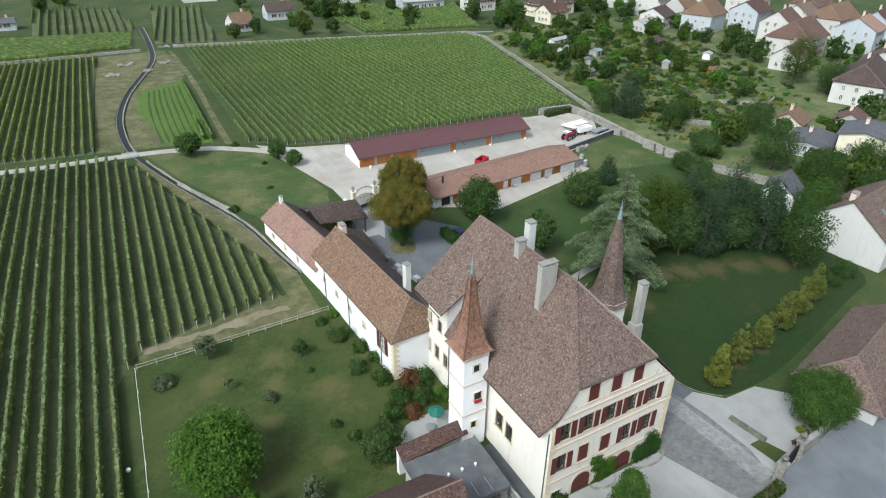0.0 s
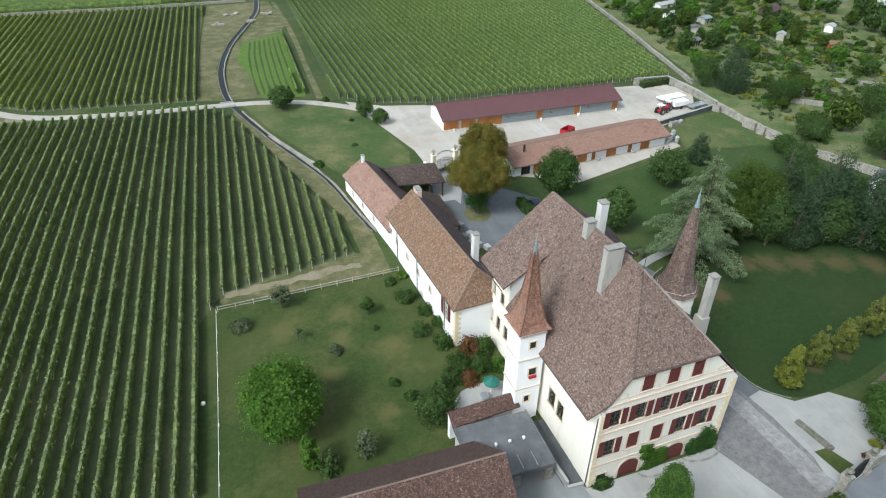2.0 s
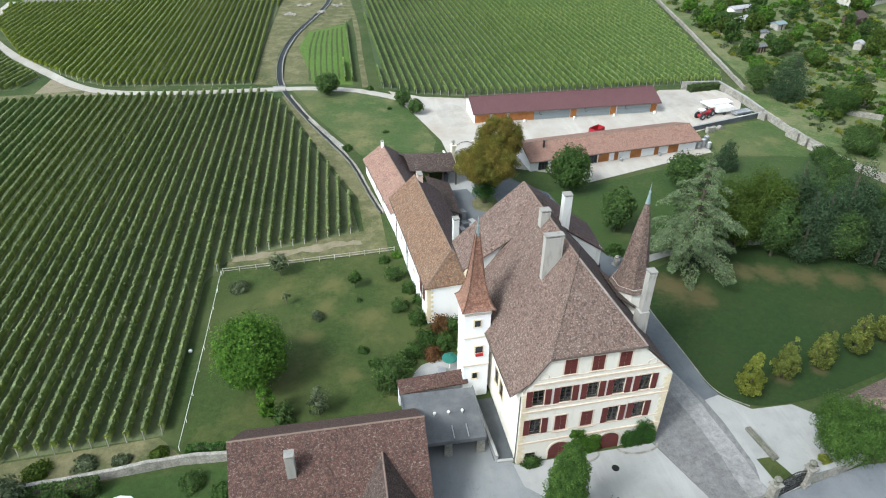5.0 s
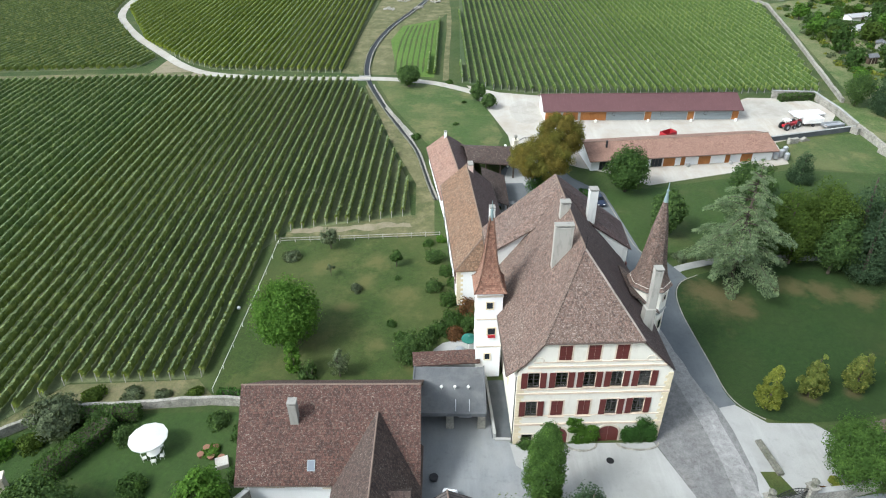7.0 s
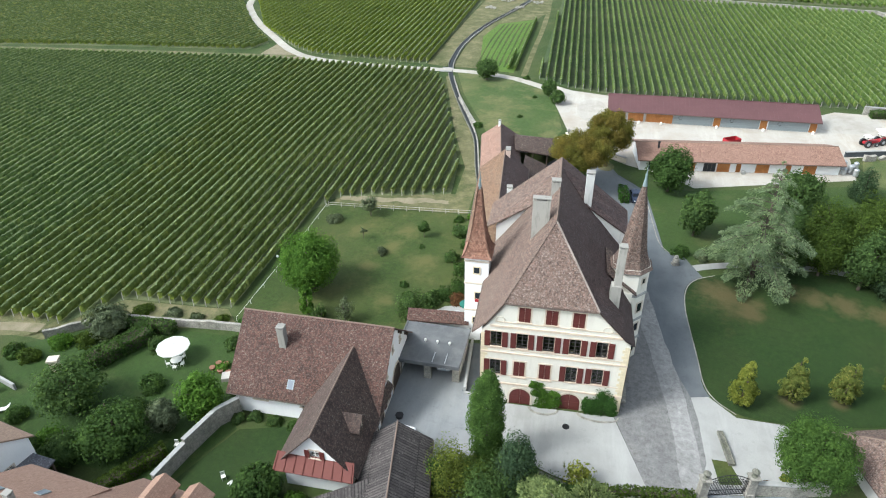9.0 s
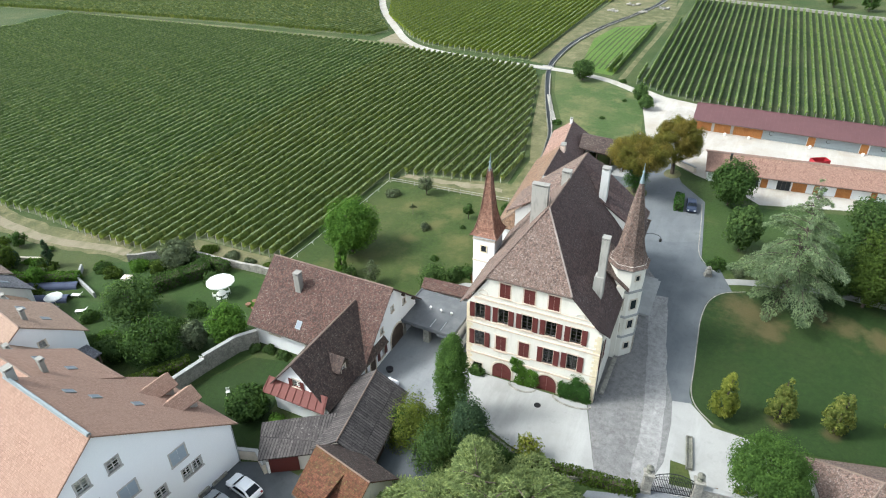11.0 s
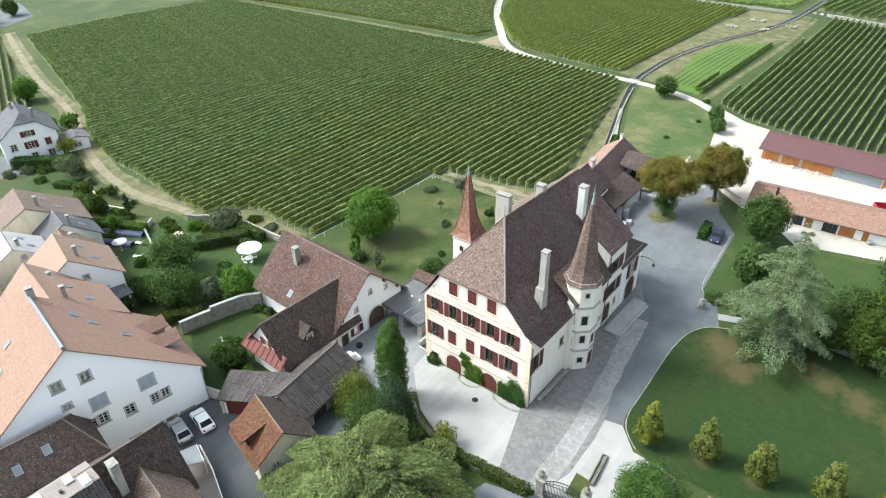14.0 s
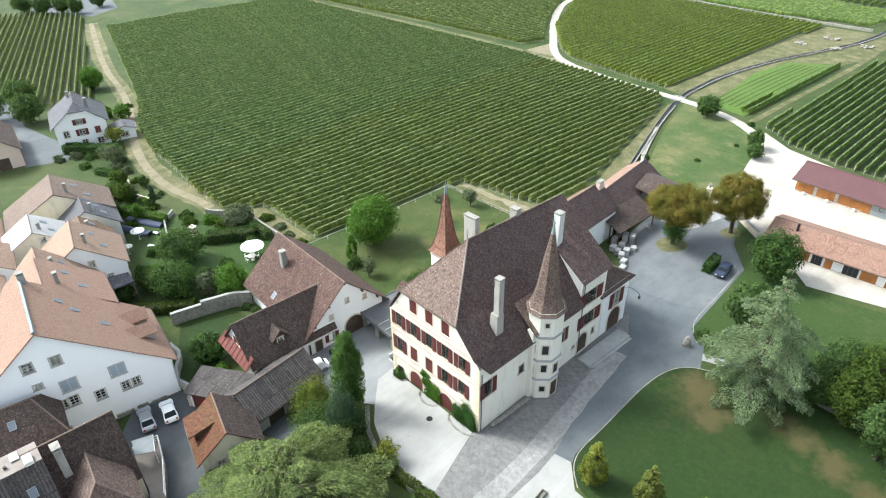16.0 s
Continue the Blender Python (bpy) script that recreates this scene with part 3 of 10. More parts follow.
def window(parent, m, w, h, kind="open", surround='pale_stone', paint='shutter', frame_m='frame_white', bars=(2, 3), sill=True):
    """A window with its surround, casement bars, pane and shutters; m: the middle of its sill on the wall, -y outwards."""
    def make_surround(bm):
        t = 0.16
        box(bm, -w / 2 - t, -w / 2, -0.04, 0.12, 0, h)
        box(bm, w / 2, w / 2 + t, -0.04, 0.12, 0, h)
        box(bm, -w / 2 - t, w / 2 + t, -0.04, 0.12, h, h + t)
        box(bm, -w / 2 - t - 0.06, w / 2 + t + 0.06, -0.12, 0.12, -t, 0)
    win = piece("window", shared(("window", w, h, surround), make_surround), M[surround], parent)
    win.matrix_basis = m
    if kind == "closed":
        def make_closed(bm):
            for s in (-1, 1):
                box(bm, min(0, s * w / 2) + 0.01, max(0, s * w / 2) - 0.01, -0.02, 0.04, 0.01, h - 0.01)
                for z in (0.25, 0.75):
                    box(bm, min(0, s * w / 2) + 0.06, max(0, s * w / 2) - 0.06, -0.04, -0.02, h * z - 0.06, h * z + 0.06)
        piece("closed_shutters", shared(("closed_shutters", w, h, paint), make_closed), M[paint], win)
        return win

    def make_frame(bm):
        t = 0.06
        for a, b in ((-w / 2, -w / 2 + t), (w / 2 - t, w / 2)):
            box(bm, a, b, 0.12, 0.18, 0, h)
        for a, b in ((0, t), (h - t, h)):
            box(bm, -w / 2 + t, w / 2 - t, 0.12, 0.18, a, b)
        for i in range(1, bars[0]):
            x = -w / 2 + w * i / bars[0]
            box(bm, x - 0.05, x + 0.05, 0.115, 0.175, t, h - t)
        for i in range(1, bars[1]):
            z = h * i / bars[1]
            box(bm, -w / 2 + t, w / 2 - t, 0.122, 0.17, z - 0.03, z + 0.03)
    piece("window_frame", shared(("window_frame", w, h, bars, frame_m), make_frame), M[frame_m], win)
    piece("pane", shared(("pane", w, h), lambda bm: box(bm, -w / 2 + 0.03, w / 2 - 0.03, 0.19, 0.2, 0.03, h - 0.03)), M['glass'], win)
    if kind == "open":
        sw = w / 2 + 0.03

        def make_leaf(bm):
            box(bm, 0, sw, -0.1, -0.05, -0.02, h + 0.02)
            for z in (0.08, 0.5, 0.92):
                box(bm, 0.05, sw - 0.05, -0.125, -0.1, h * z - 0.05, h * z + 0.05)
        for x in (-w / 2 - sw - 0.05, w / 2 + 0.05):
            sh = piece("shutter", shared(("shutter", w, h, paint), make_leaf), M[paint], win)
            sh.matrix_basis = Matrix.Translation((x, 0, 0))
    return win


def arched_door(parent, m, w, h, paint='shutter', surround='pale_stone'):
    """A double-leaved round-arched door in its stone arch, on the wall; -y outwards."""
    n, r = 12, w / 2
    spring = h - r

    door = piece("door_step", shared(("door_step", w), lambda bm: box(bm, -r - 0.25, r + 0.25, -0.2, 0.1, -0.12, -0.003)), M[surround], parent)
    door.matrix_basis = m

    def make_stone(bm):
        a, k = math.pi / n * 0.94, r + 0.25
        q = [(r, 0), (k, 0), (k * math.cos(a), k * math.sin(a)), (r * math.cos(a), r * math.sin(a))]
        f = [bm.verts.new((x, -0.08, z)) for x, z in q]
        g = [bm.verts.new((x, 0.1, z)) for x, z in q]
        bm.faces.new(f)
        bm.faces.new(g[::-1])
        for j in range(4):
            bm.faces.new((f[j], g[j], g[(j + 1) % 4], f[(j + 1) % 4]))
    for i in range(n):
        st = piece("arch_stone", shared(("arch_stone", w), make_stone), M[surround], door)
        st.matrix_basis = Matrix.Translation((0, 0, spring)) @ Matrix.Rotation(-math.pi * i / n, 4, 'Y')
    for s in (-1, 1):
        jb = piece("jamb", shared(("jamb", w, h), lambda bm: box(bm, r, r + 0.25, -0.08, 0.1, 0, spring)), M[surround], door)
        jb.matrix_basis = Matrix.Identity(4) if s > 0 else Matrix.Translation((-2 * r - 0.25, 0, 0))

    def make_leaf(bm):
        ring = [(0.01, 0)] + [(r, 0)] + [(r * math.cos(math.pi / 2 * i / 8), spring + r * math.sin(math.pi / 2 * i / 8)) for i in range(8)] + [(0.01, h)]
        f = [bm.verts.new((a, -0.03, b)) for a, b in ring]
        g = [bm.verts.new((a, 0.05, b)) for a, b in ring]
        bm.faces.new(f)
        bm.faces.new(g[::-1])
        for j in range(len(ring)):
            bm.faces.new((f[j], g[j], g[(j + 1) % len(ring)], f[(j + 1) % len(ring)]))
        for z in (0.15, 0.5):
            box(bm, 0.08, r - 0.1, -0.06, -0.03, h * z - 0.05, h * z + 0.05)
    for s in (1, -1):
        lf = piece("door_leaf", shared(("door_leaf", w, h, paint), make_leaf), M[paint], door)
        lf.matrix_basis = Matrix.Identity(4) if s > 0 else Matrix.Diagonal((-1, 1, 1, 1))
    return door


def door(parent, m, w, h, paint='wood_dark', surround='pale_stone'):
    def make_surround(bm):
        box(bm, -w / 2 - 0.16, -w / 2, -0.05, 0.1, 0, h)
        box(bm, w / 2, w / 2 + 0.16, -0.05, 0.1, 0, h)
        box(bm, -w / 2 - 0.16, w / 2 + 0.16, -0.05, 0.1, h, h + 0.16)
    d = piece("door_frame", shared(("door_frame", w, h, surround), make_surround), M[surround], parent)
    d.matrix_basis = m

    def make_leaf(bm):
        box(bm, -w / 2, w / 2, -0.02, 0.05, 0, h)
        for z in (0.1, 0.55, 0.93):
            box(bm, -w / 2 + 0.08, w / 2 - 0.08, -0.045, -0.02, h * z - 0.05, h * z + 0.05)
    piece("door_leaf", shared(("door_leaf_flat", w, h, paint), make_leaf), M[paint], d)
    return d


def chimney(parent, x, y, z0, z1, w=0.9, d=0.7, mat_='white', cap='stack', flues=True, turn=0.0):
    """A rendered stack with a collar, a slab on short posts, and dark flues."""
    bm = bmesh.new()
    m = pose(x, y, 0, 0, 0, turn)
    box(bm, -w / 2, w / 2, -d / 2, d / 2, z0, z1 - 0.45, m)
    box(bm, -w / 2 - 0.03, w / 2 + 0.03, -d / 2 - 0.03, d / 2 + 0.03, z1 - 0.45, z1 - 0.3, m)
    for a in (-1, 1):
        for b in (-1, 1):
            box(bm, a * w * 0.4 - 0.08, a * w * 0.4 + 0.08, b * d * 0.38 - 0.08, b * d * 0.38 + 0.08, z1 - 0.3, z1 - 0.12, m)
    bmesh.ops.bevel(bm, geom=bm.edges[:], offset=0.015, segments=1, affect='EDGES')
    st = part("chimney", bm, M[mat_], parent)
    bm = bmesh.new()
    box(bm, -w / 2 - 0.05, w / 2 + 0.05, -d / 2 - 0.05, d / 2 + 0.05, z1 - 0.118, z1, m)
    part("chimney_cap", bm, M[cap], st)
    bm = bmesh.new()
    box(bm, -w * 0.28, w * 0.28, -d * 0.26, d * 0.26, z1 - 0.298, z1 - 0.2, m)
    part("flue", bm, M['black'], st)
    return st


def ridge_caps(parent, lines, mat_='ridge', r=0.1):
    bm = bmesh.new()
    for p, q in lines:
        p, q = Vector(p), Vector(q)
        n = max(1, int((q - p).length / 0.42))
        for i in range(n):
            a, b = p.lerp(q, i / n), p.lerp(q, (i + 1.06) / n)
            rod(bm, a, b, r, 6, r * 0.88)
    return part("ridge_tiles", bm, M[mat_], parent)


def skylight(parent, m, w=0.8, h=1.1):
    """A roof window; m lies in the roof plane, x along the eaves, y up the slope."""
    bm = bmesh.new()
    for a in ((-w / 2, w / 2, -h / 2, -h / 2 + 0.08), (-w / 2, w / 2, h / 2 - 0.08, h / 2), (-w / 2, -w / 2 + 0.08, -h / 2 + 0.08, h / 2 - 0.08), (w / 2 - 0.08, w / 2, -h / 2 + 0.08, h / 2 - 0.08)):
        box(bm, *a, -0.02, 0.09, m)
    s = part("skylight", bm, M['lead'], parent)
    bm = bmesh.new()
    box(bm, -w / 2 + 0.08, w / 2 - 0.08, -h / 2 + 0.08, h / 2 - 0.08, 0.03, 0.06, m)
    part("pane", bm, M['solar'], s, "pale reflecting glass pane")
    return s


def gutter(parent, p, q, r=0.07):
    bm = bmesh.new()
    rod(bm, p, q, r, 6)
    return part("gutter", bm, M['gutter'], parent)


def gable_house(name, label, category, x, y, turn, length, width, eave, ridge, wall='white', roof='tile_orange', hips=(0, 0), over=0.4, over_g=0.35, base=-1.5,
                wins=(), doors=(), chimneys=(), lights=(), caps=True, group="", thick=0.18, shift=0.0, eave_b=None, clip=None, surround='pale_stone'):
    """A house with its ridge along local x, standing on the ground at (x, y). wins: (side, u, z, w, h, kind, paint); sides: 0 = -y, 1 = +x, 2 = +y, 3 = -x.
    shift moves the ridge off the middle, eave_b gives the +y side its own eaves height; clip: (rise, run) of a half hip over the +x gable."""
    h = thing(name, label, category, on_ground(x, y, turn), group)
    a, b = length / 2, width / 2
    eb = eave if eave_b is None else eave_b
    corners = [(-a, -b), (a, -b), (a, b), (-a, b)]
    rect = lambda w_, e_: [(0, base), (w_, base), (w_, e_), (0, e_)]
    outlines = [rect(length, eave),
                rect(width, min(eave, eb)) if hips[1] else [(0, base), (width, base), (width, eb), (b + shift, ridge - 0.1), (0, eave)],
                rect(length, eb),
                rect(width, min(eave, eb)) if hips[0] else [(0, base), (width, base), (width, eave), (b - shift, ridge - 0.1), (0, eb)]]
    if clip:
        cz, cy = eave + (ridge - eave) * clip[0], b * (1 - clip[0])
        outlines[1] = [(0, base), (width, base), (width, eave), (b + cy, cz), (b - cy, cz), (0, eave)]
    bm = bmesh.new()
    for s in range(4):
        holes = [(w_[1] - w_[3] / 2, w_[1] + w_[3] / 2, w_[2], w_[2] + w_[4]) for w_ in wins if w_[0] == s and w_[5] != "closed"]
        facade(bm, corners[s], corners[(s + 1) % 4], outlines[s], holes)
    body = part("wall", bm, M[wall], h)
    for s, u, z, w_, hh, kind, paint in wins:
        window(h, wall_pose(corners[s], corners[(s + 1) % 4], u, z), w_, hh, kind, surround, paint=paint)
    for s, u, z, w_, hh, paint, arch in doors:
        (arched_door if arch else door)(h, wall_pose(corners[s], corners[(s + 1) % 4], u, z), w_, hh, paint)
    s0, s1 = (ridge - eave) / (b + shift), (ridge - eb) / (b - shift)
    z0, z1 = eave - over * s0, eb - over * s1
    e, g0, g1 = b + over, a + over_g, a + over_g
    r0, r1 = -g0 + hips[0], g1 - hips[1]
    polys = [[(-g0, -e, z0), (g1, -e, z0), (r1, shift, ridge), (r0, shift, ridge)], [(g1, e, z1), (-g0, e, z1), (r0, shift, ridge), (r1, shift, ridge)]]
    if hips[1]:
        polys.append([(g1, -e, z0), (g1, e, z1), (r1, shift, ridge)])
    if hips[0]:
        polys.append([(-g0, e, z1), (-g0, -e, z0), (r0, shift, ridge)])
    if clip:
        r1 = g1 - clip[1]
        polys = [[(-g0, -e, z0), (g1, -e, z0), (g1, -cy, cz), (r1, 0, ridge), (r0, 0, ridge)], [(g1, e, z1), (-g0, e, z1), (r0, 0, ridge), (r1, 0, ridge), (g1, cy, cz)], [(g1, -cy, cz), (g1, cy, cz), (r1, 0, ridge)]] + polys[2:]
    bm = bmesh.new()
    slab(bm, [[(p[0], p[1], p[2] + thick) for p in q] for q in polys], thick)
    rf = part("roof", bm, M[roof], h)
    if caps:
        lines = [((r0, shift, ridge + thick), (r1, shift, ridge + thick))]
        for hp, gx, rx in ((hips[0], -g0, r0), (hips[1], g1, r1)):
            if hp:
                lines += [((gx, -e, z0 + thick), (rx, shift, ridge + thick)), ((gx, e, z1 + thick), (rx, shift, ridge + thick))]
        ridge_caps(h, lines)
    for yy, zz in ((-e - 0.05, z0), (e + 0.05, z1)):
        gutter(h, (-g0, yy, zz + 0.02), (g1, yy, zz + 0.02))
    for c in chimneys:
        chimney(h, *c)
    for sx, sy in lights:
        side = -1 if sy < shift else 1
        sl = s0 if side < 0 else s1
        zz = ridge - abs(sy - shift) * sl + thick
        ang = math.degrees(math.atan(sl))
        skylight(h, pose(sx, sy, zz, ang if side < 0 else -ang, 0, 0))
    return h


# ---------------------------------------------------------------- the land
def ground_sheet():
    far = [-2600, -1500, -900, -600, -420]
    xs = far + list(range(-320, 421, 10)) + [520, 700, 1000, 1600, 2700]
    ys = [-2600, -1500, -800, -400, -200] + list(range(-120, 481, 10)) + [560, 700, 1000, 1600, 2700]
    bm = bmesh.new()
    g = [[bm.verts.new((x, y, hz(x, y))) for x in xs] for y in ys]
    for j in range(len(ys) - 1):
        for i in range(len(xs) - 1):
            bm.faces.new((g[j][i], g[j][i + 1], g[j + 1][i + 1], g[j + 1][i]))
    ob = part("ground", bm, M['grass'])
    tagged(ob, "rough green grassland falling gently towards the village", "ground", kind="structure")


def drape(bm, z):
    """Cuts flat faces along the lines of the ground sheet and lays them on it."""
    for ax in (0, 1):
        lo, hi = min(v.co[ax] for v in bm.verts), max(v.co[ax] for v in bm.verts)
        c = math.ceil(lo / 10) * 10
        while c < hi:
            co, no = [0, 0, 0], [0, 0, 0]
            co[ax], no[ax] = c, 1
            bmesh.ops.bisect_plane(bm, geom=bm.verts[:] + bm.edges[:] + bm.faces[:], plane_co=co, plane_no=no)
            c += 10
    bmesh.ops.triangulate(bm, faces=bm.faces[:])
    for v in bm.verts:
        v.co.z = hz(v.co.x, v.co.y) + z


def patch(name, label, ring, mat_, z=0.03, category="ground", round_=0):
    bm = bmesh.new()
    if round_:
        for _ in range(round_):
            out = []
            for i in range(len(ring)):
                (ax, ay), (bx, by) = ring[i], ring[(i + 1) % len(ring)]
                out += [(ax * 0.75 + bx * 0.25, ay * 0.75 + by * 0.25), (ax * 0.25 + bx * 0.75, ay * 0.25 + by * 0.75)]
            ring = out
    f = bm.faces.new([bm.verts.new((x, y, 0)) for x, y in ring])
    f.normal_update()
    if f.normal.z < 0:
        f.normal_flip()
    drape(bm, z)
    return tagged(part(name, bm, M[mat_]), label, category, kind="structure")


def smooth_path(pts, times=2):
    for _ in range(times):
        out = [pts[0]]
        for a, b in zip(pts, pts[1:]):
            out += [tuple(a[i] * 0.75 + b[i] * 0.25 for i in range(len(a))), tuple(a[i] * 0.25 + b[i] * 0.75 for i in range(len(a)))]
        pts = out + [pts[-1]]
    return pts


def offset(pts, d):
    out = []
    for i, p in enumerate(pts):
        a, b = pts[max(0, i - 1)], pts[min(len(pts) - 1, i + 1)]
        t = Vector((b[0] - a[0], b[1] - a[1])).normalized()
        w = d * (p[2] if len(p) > 2 else 1.0)
        out.append((p[0] - t.y * w, p[1] + t.x * w))
    return out


def ribbon(name, label, pts, width, mat_, z=0.04, category="road", wobble=0.0):
    pts = smooth_path(pts)
    a, b = offset(pts, width / 2), offset(pts, -width / 2)
    r = random.Random(len(pts))
    if wobble:
        a = [(x + r.uniform(-wobble, wobble), y + r.uniform(-wobble, wobble)) for x, y in a]
        b = [(x + r.uniform(-wobble, wobble), y + r.uniform(-wobble, wobble)) for x, y in b]
    bm = bmesh.new()
    va, vb = [bm.verts.new((x, y, 0)) for x, y in a], [bm.verts.new((x, y, 0)) for x, y in b]
    for i in range(len(pts) - 1):
        f = bm.faces.new((vb[i], vb[i + 1], va[i + 1], va[i]))
        f.normal_update()
        if f.normal.z < 0:
            f.normal_flip()
    drape(bm, z)
    return tagged(part(name, bm, M[mat_]), label, category, kind="structure")


def stone_wall(name, label, pts, height, thick, mat_='stone', cap=None, kind="", rough_top=0.0):
    """A wall along pts that follows the ground, with a coping if cap is given."""
    r = random.Random(int(abs(pts[0][0] * 7 + pts[0][1] * 13)))
    dense = []
    for a, b in zip(pts, pts[1:]):
        n = max(1, int(math.dist(a[:2], b[:2]) / 1.6))
        dense += [(a[0] + (b[0] - a[0]) * i / n, a[1] + (b[1] - a[1]) * i / n) for i in range(n)]
    dense.append(tuple(pts[-1][:2]))
    w = thing(name, label, "wall", on_ground(dense[0][0], dense[0][1]), kind=kind)
    ox, oy, oz = w.matrix_basis.translation
    def run(lo, hi, half, jit):
        bm = bmesh.new()
        a, b = offset(dense, half), offset(dense, -half)
        rows = []
        for (p, q), c in zip(zip(a, b), dense):
            g = hz(*c) - oz
            t = hi + r.uniform(-jit, jit)
            rows.append([bm.verts.new((x - ox, y - oy, g + z)) for x, y, z in ((*p, lo), (*p, t), (*q, t), (*q, lo))])
        for s, e in zip(rows, rows[1:]):
            for i in range(4):
                bm.faces.new((s[i], s[(i + 1) % 4], e[(i + 1) % 4], e[i]))
        bm.faces.new(rows[0][::-1])
        bm.faces.new(rows[-1])
        bmesh.ops.recalc_face_normals(bm, faces=bm.faces[:])
        return bm
    part("masonry", run(-0.6, height, thick / 2, rough_top), M[mat_], w)
    if cap:
        part("coping", run(height + 0.004, height + 0.1, thick / 2 + 0.06, 0.0), M[cap], w)
    return w


ground_sheet()
V1 = [(17.2, 84.6), (0.9, 81.6), (-4.2, 80.0), (-7.0, 75.0), (-8.2, 46.0), (-25, 45.3), (-31, 38.3), (-43.4, 37.6), (-57.6, 39.0), (-70, 38.6), (-87, 41.8), (-103, 47.6),
      (-123, 53.0), (-140, 57), (-200, 70.8), (-186, 146.5), (-115, 152), (-53, 156.2), (-37, 155.2), (-2.0, 153.7), (3.2, 143.4), (11.3, 114.5), (16.2, 97)]
V2 = [(-187, 152), (-125, 160), (-64, 164.5), (-60, 172), (-74, 190), (-95, 224), (-100, 252), (-110, 290), (-260, 290), (-260, 140)]
V3 = [(-41, 163.5), (-5.5, 159.5), (-3.5, 200), (-0.5, 254), (-95, 255), (-91, 229), (-70, 190), (-50, 169)]
V4 = [(27.5, 152.5), (36, 146.5), (48, 143.0), (100, 142.6), (118, 142.5), (137, 228), (134, 236), (78, 248), (29, 257)]
V5 = [(-20, 294), (-21, 358), (12, 351), (17, 296)]
V6 = [(20.5, 268), (28, 348), (49, 339), (42, 264)]
V7 = [(98, 254), (97, 294), (112, 318), (165, 300), (148, 246)]
V8 = [(-113.5, 38.5), (-157, 50.5), (-235, 71.5), (-262, 40), (-150, 6), (-129, 25.5)]
V9 = [(-100, 259.5), (-27, 258.5), (12.2, 264.5), (14.5, 288), (-29, 293), (-100, 297)]
for ring, tone in ((V1, 'soil_green'), (V2, 'soil_green'), (V3, 'soil_green'), (V4, 'soil_dark'), (V5, 'soil_green'), (V6, 'soil_green'), (V7, 'soil_green'), (V8, 'soil_green'), (V9, 'soil_green')):
    patch("vineyard_floor", "dark grassy soil between the vine rows", ring, tone, 0.03)
# dry margins, lawns and meadows
patch("grass_margin", "dry straw-coloured grass margin beside the vines", [(-4, 77.8), (21.5, 78.2), (21.3, 92), (19, 104), (15, 118), (4, 152), (2.5, 150), (12, 114), (17.8, 96), (18, 85), (1, 81.6), (-4, 80)], 'dry_strip', 0.045)
ribbon("bare_strip", "pale trampled straw at the row ends", [(-3.5, 80.2, 0.6), (2, 80.6, 1.0), (7, 81.0, 0.7), (12, 81.6, 1.1), (17.4, 81.8, 0.5)], 1.9, 'bare', 0.06, "ground", wobble=0.4)
patch("earth_patch", "pale trodden earth at the end of the yard", [(91.5, 127), (100, 126.5), (106, 131), (107, 137.2), (96, 138.2), (91, 135)], 'gravel', 0.066, round_=2)
patch("earth_patch", "pale trodden earth beside the hall", [(40, 124), (45.5, 125), (46, 136), (42, 139.5), (38, 134)], 'gravel', 0.066, round_=2)
patch("grass_margin", "dry grass margin above the garden wall", [(-5.6, 42.6), (-8.5, 45.8), (-25, 45.0), (-31, 38.2), (-34.5, 34.6), (-24, 39.5), (-12, 40.8)], 'dry_strip', 0.045)
patch("orchard_lawn", "mown green orchard lawn with worn patches", [(-5, 77.3), (22.5, 78), (25, 60), (29.5, 58), (29, 46), (20.5, 45), (20.5, 40.5), (2, 40.8), (-5.8, 42.3)], 'orchard', 0.05)
patch("meadow", "green meadow beside the stream", [(5, 154), (16, 153.5), (28.5, 147.5), (33, 138), (36, 118), (33, 107), (23, 106), (19, 115), (10, 137)], 'meadow', 0.05)
patch("hay_plot", "bright green mown grass plot", [(10.5, 157.5), (20.5, 155.5), (21.8, 214), (9.5, 206), (6.5, 190)], 'bright_grass', 0.05)
PARK = [(57.4, 40.6), (57.6, 46), (57.1, 52), (56.7, 58), (57.3, 62.5), (59.4, 65.2), (63, 66.6), (70, 69.2), (78, 70.4), (106, 66), (108, 47), (95, 44), (74.6, 38.4), (70, 37.6), (66, 37.3), (60.8, 37.6)]
patch("park_lawn", "dark green park lawn with worn brown patches", PARK, 'lawn', 0.084, round_=2)
ribbon("lawn_kerb", "thin pale kerb along the lawn", [(60.8, 37.8), (58.6, 39.6), (57.6, 42), (57.5, 46), (57.1, 52), (56.8, 57), (57.2, 61.6), (58.8, 64.6), (62, 66.2)], 0.14, 'stone', 0.095, "kerb")
ribbon("lawn_kerb", "thin pale kerb along the lawn", [(57.2, 69.8), (55.6, 71.4), (54.2, 74), (53.7, 80), (53.1, 87), (52.6, 91)], 0.14, 'stone', 0.095, "kerb")
patch("rough_verge", "dry rough grass beside the stream", [(2.6, 158.5), (10.5, 157.6), (6.6, 190), (9.6, 206), (21.8, 214.6), (25.5, 226), (22, 256), (19, 258), (18, 243), (11.8, 221), (6.4, 203), (3, 184)], 'dry_strip', 0.04)
patch("rough_verge", "dry rough grass beside the vines", [(-5, 159.6), (1, 158.2), (0.4, 168), (0.6, 184), (4, 203), (10, 222.6), (16.4, 243), (17.4, 256), (0.5, 255), (-3, 205)], 'dry_strip', 0.04)
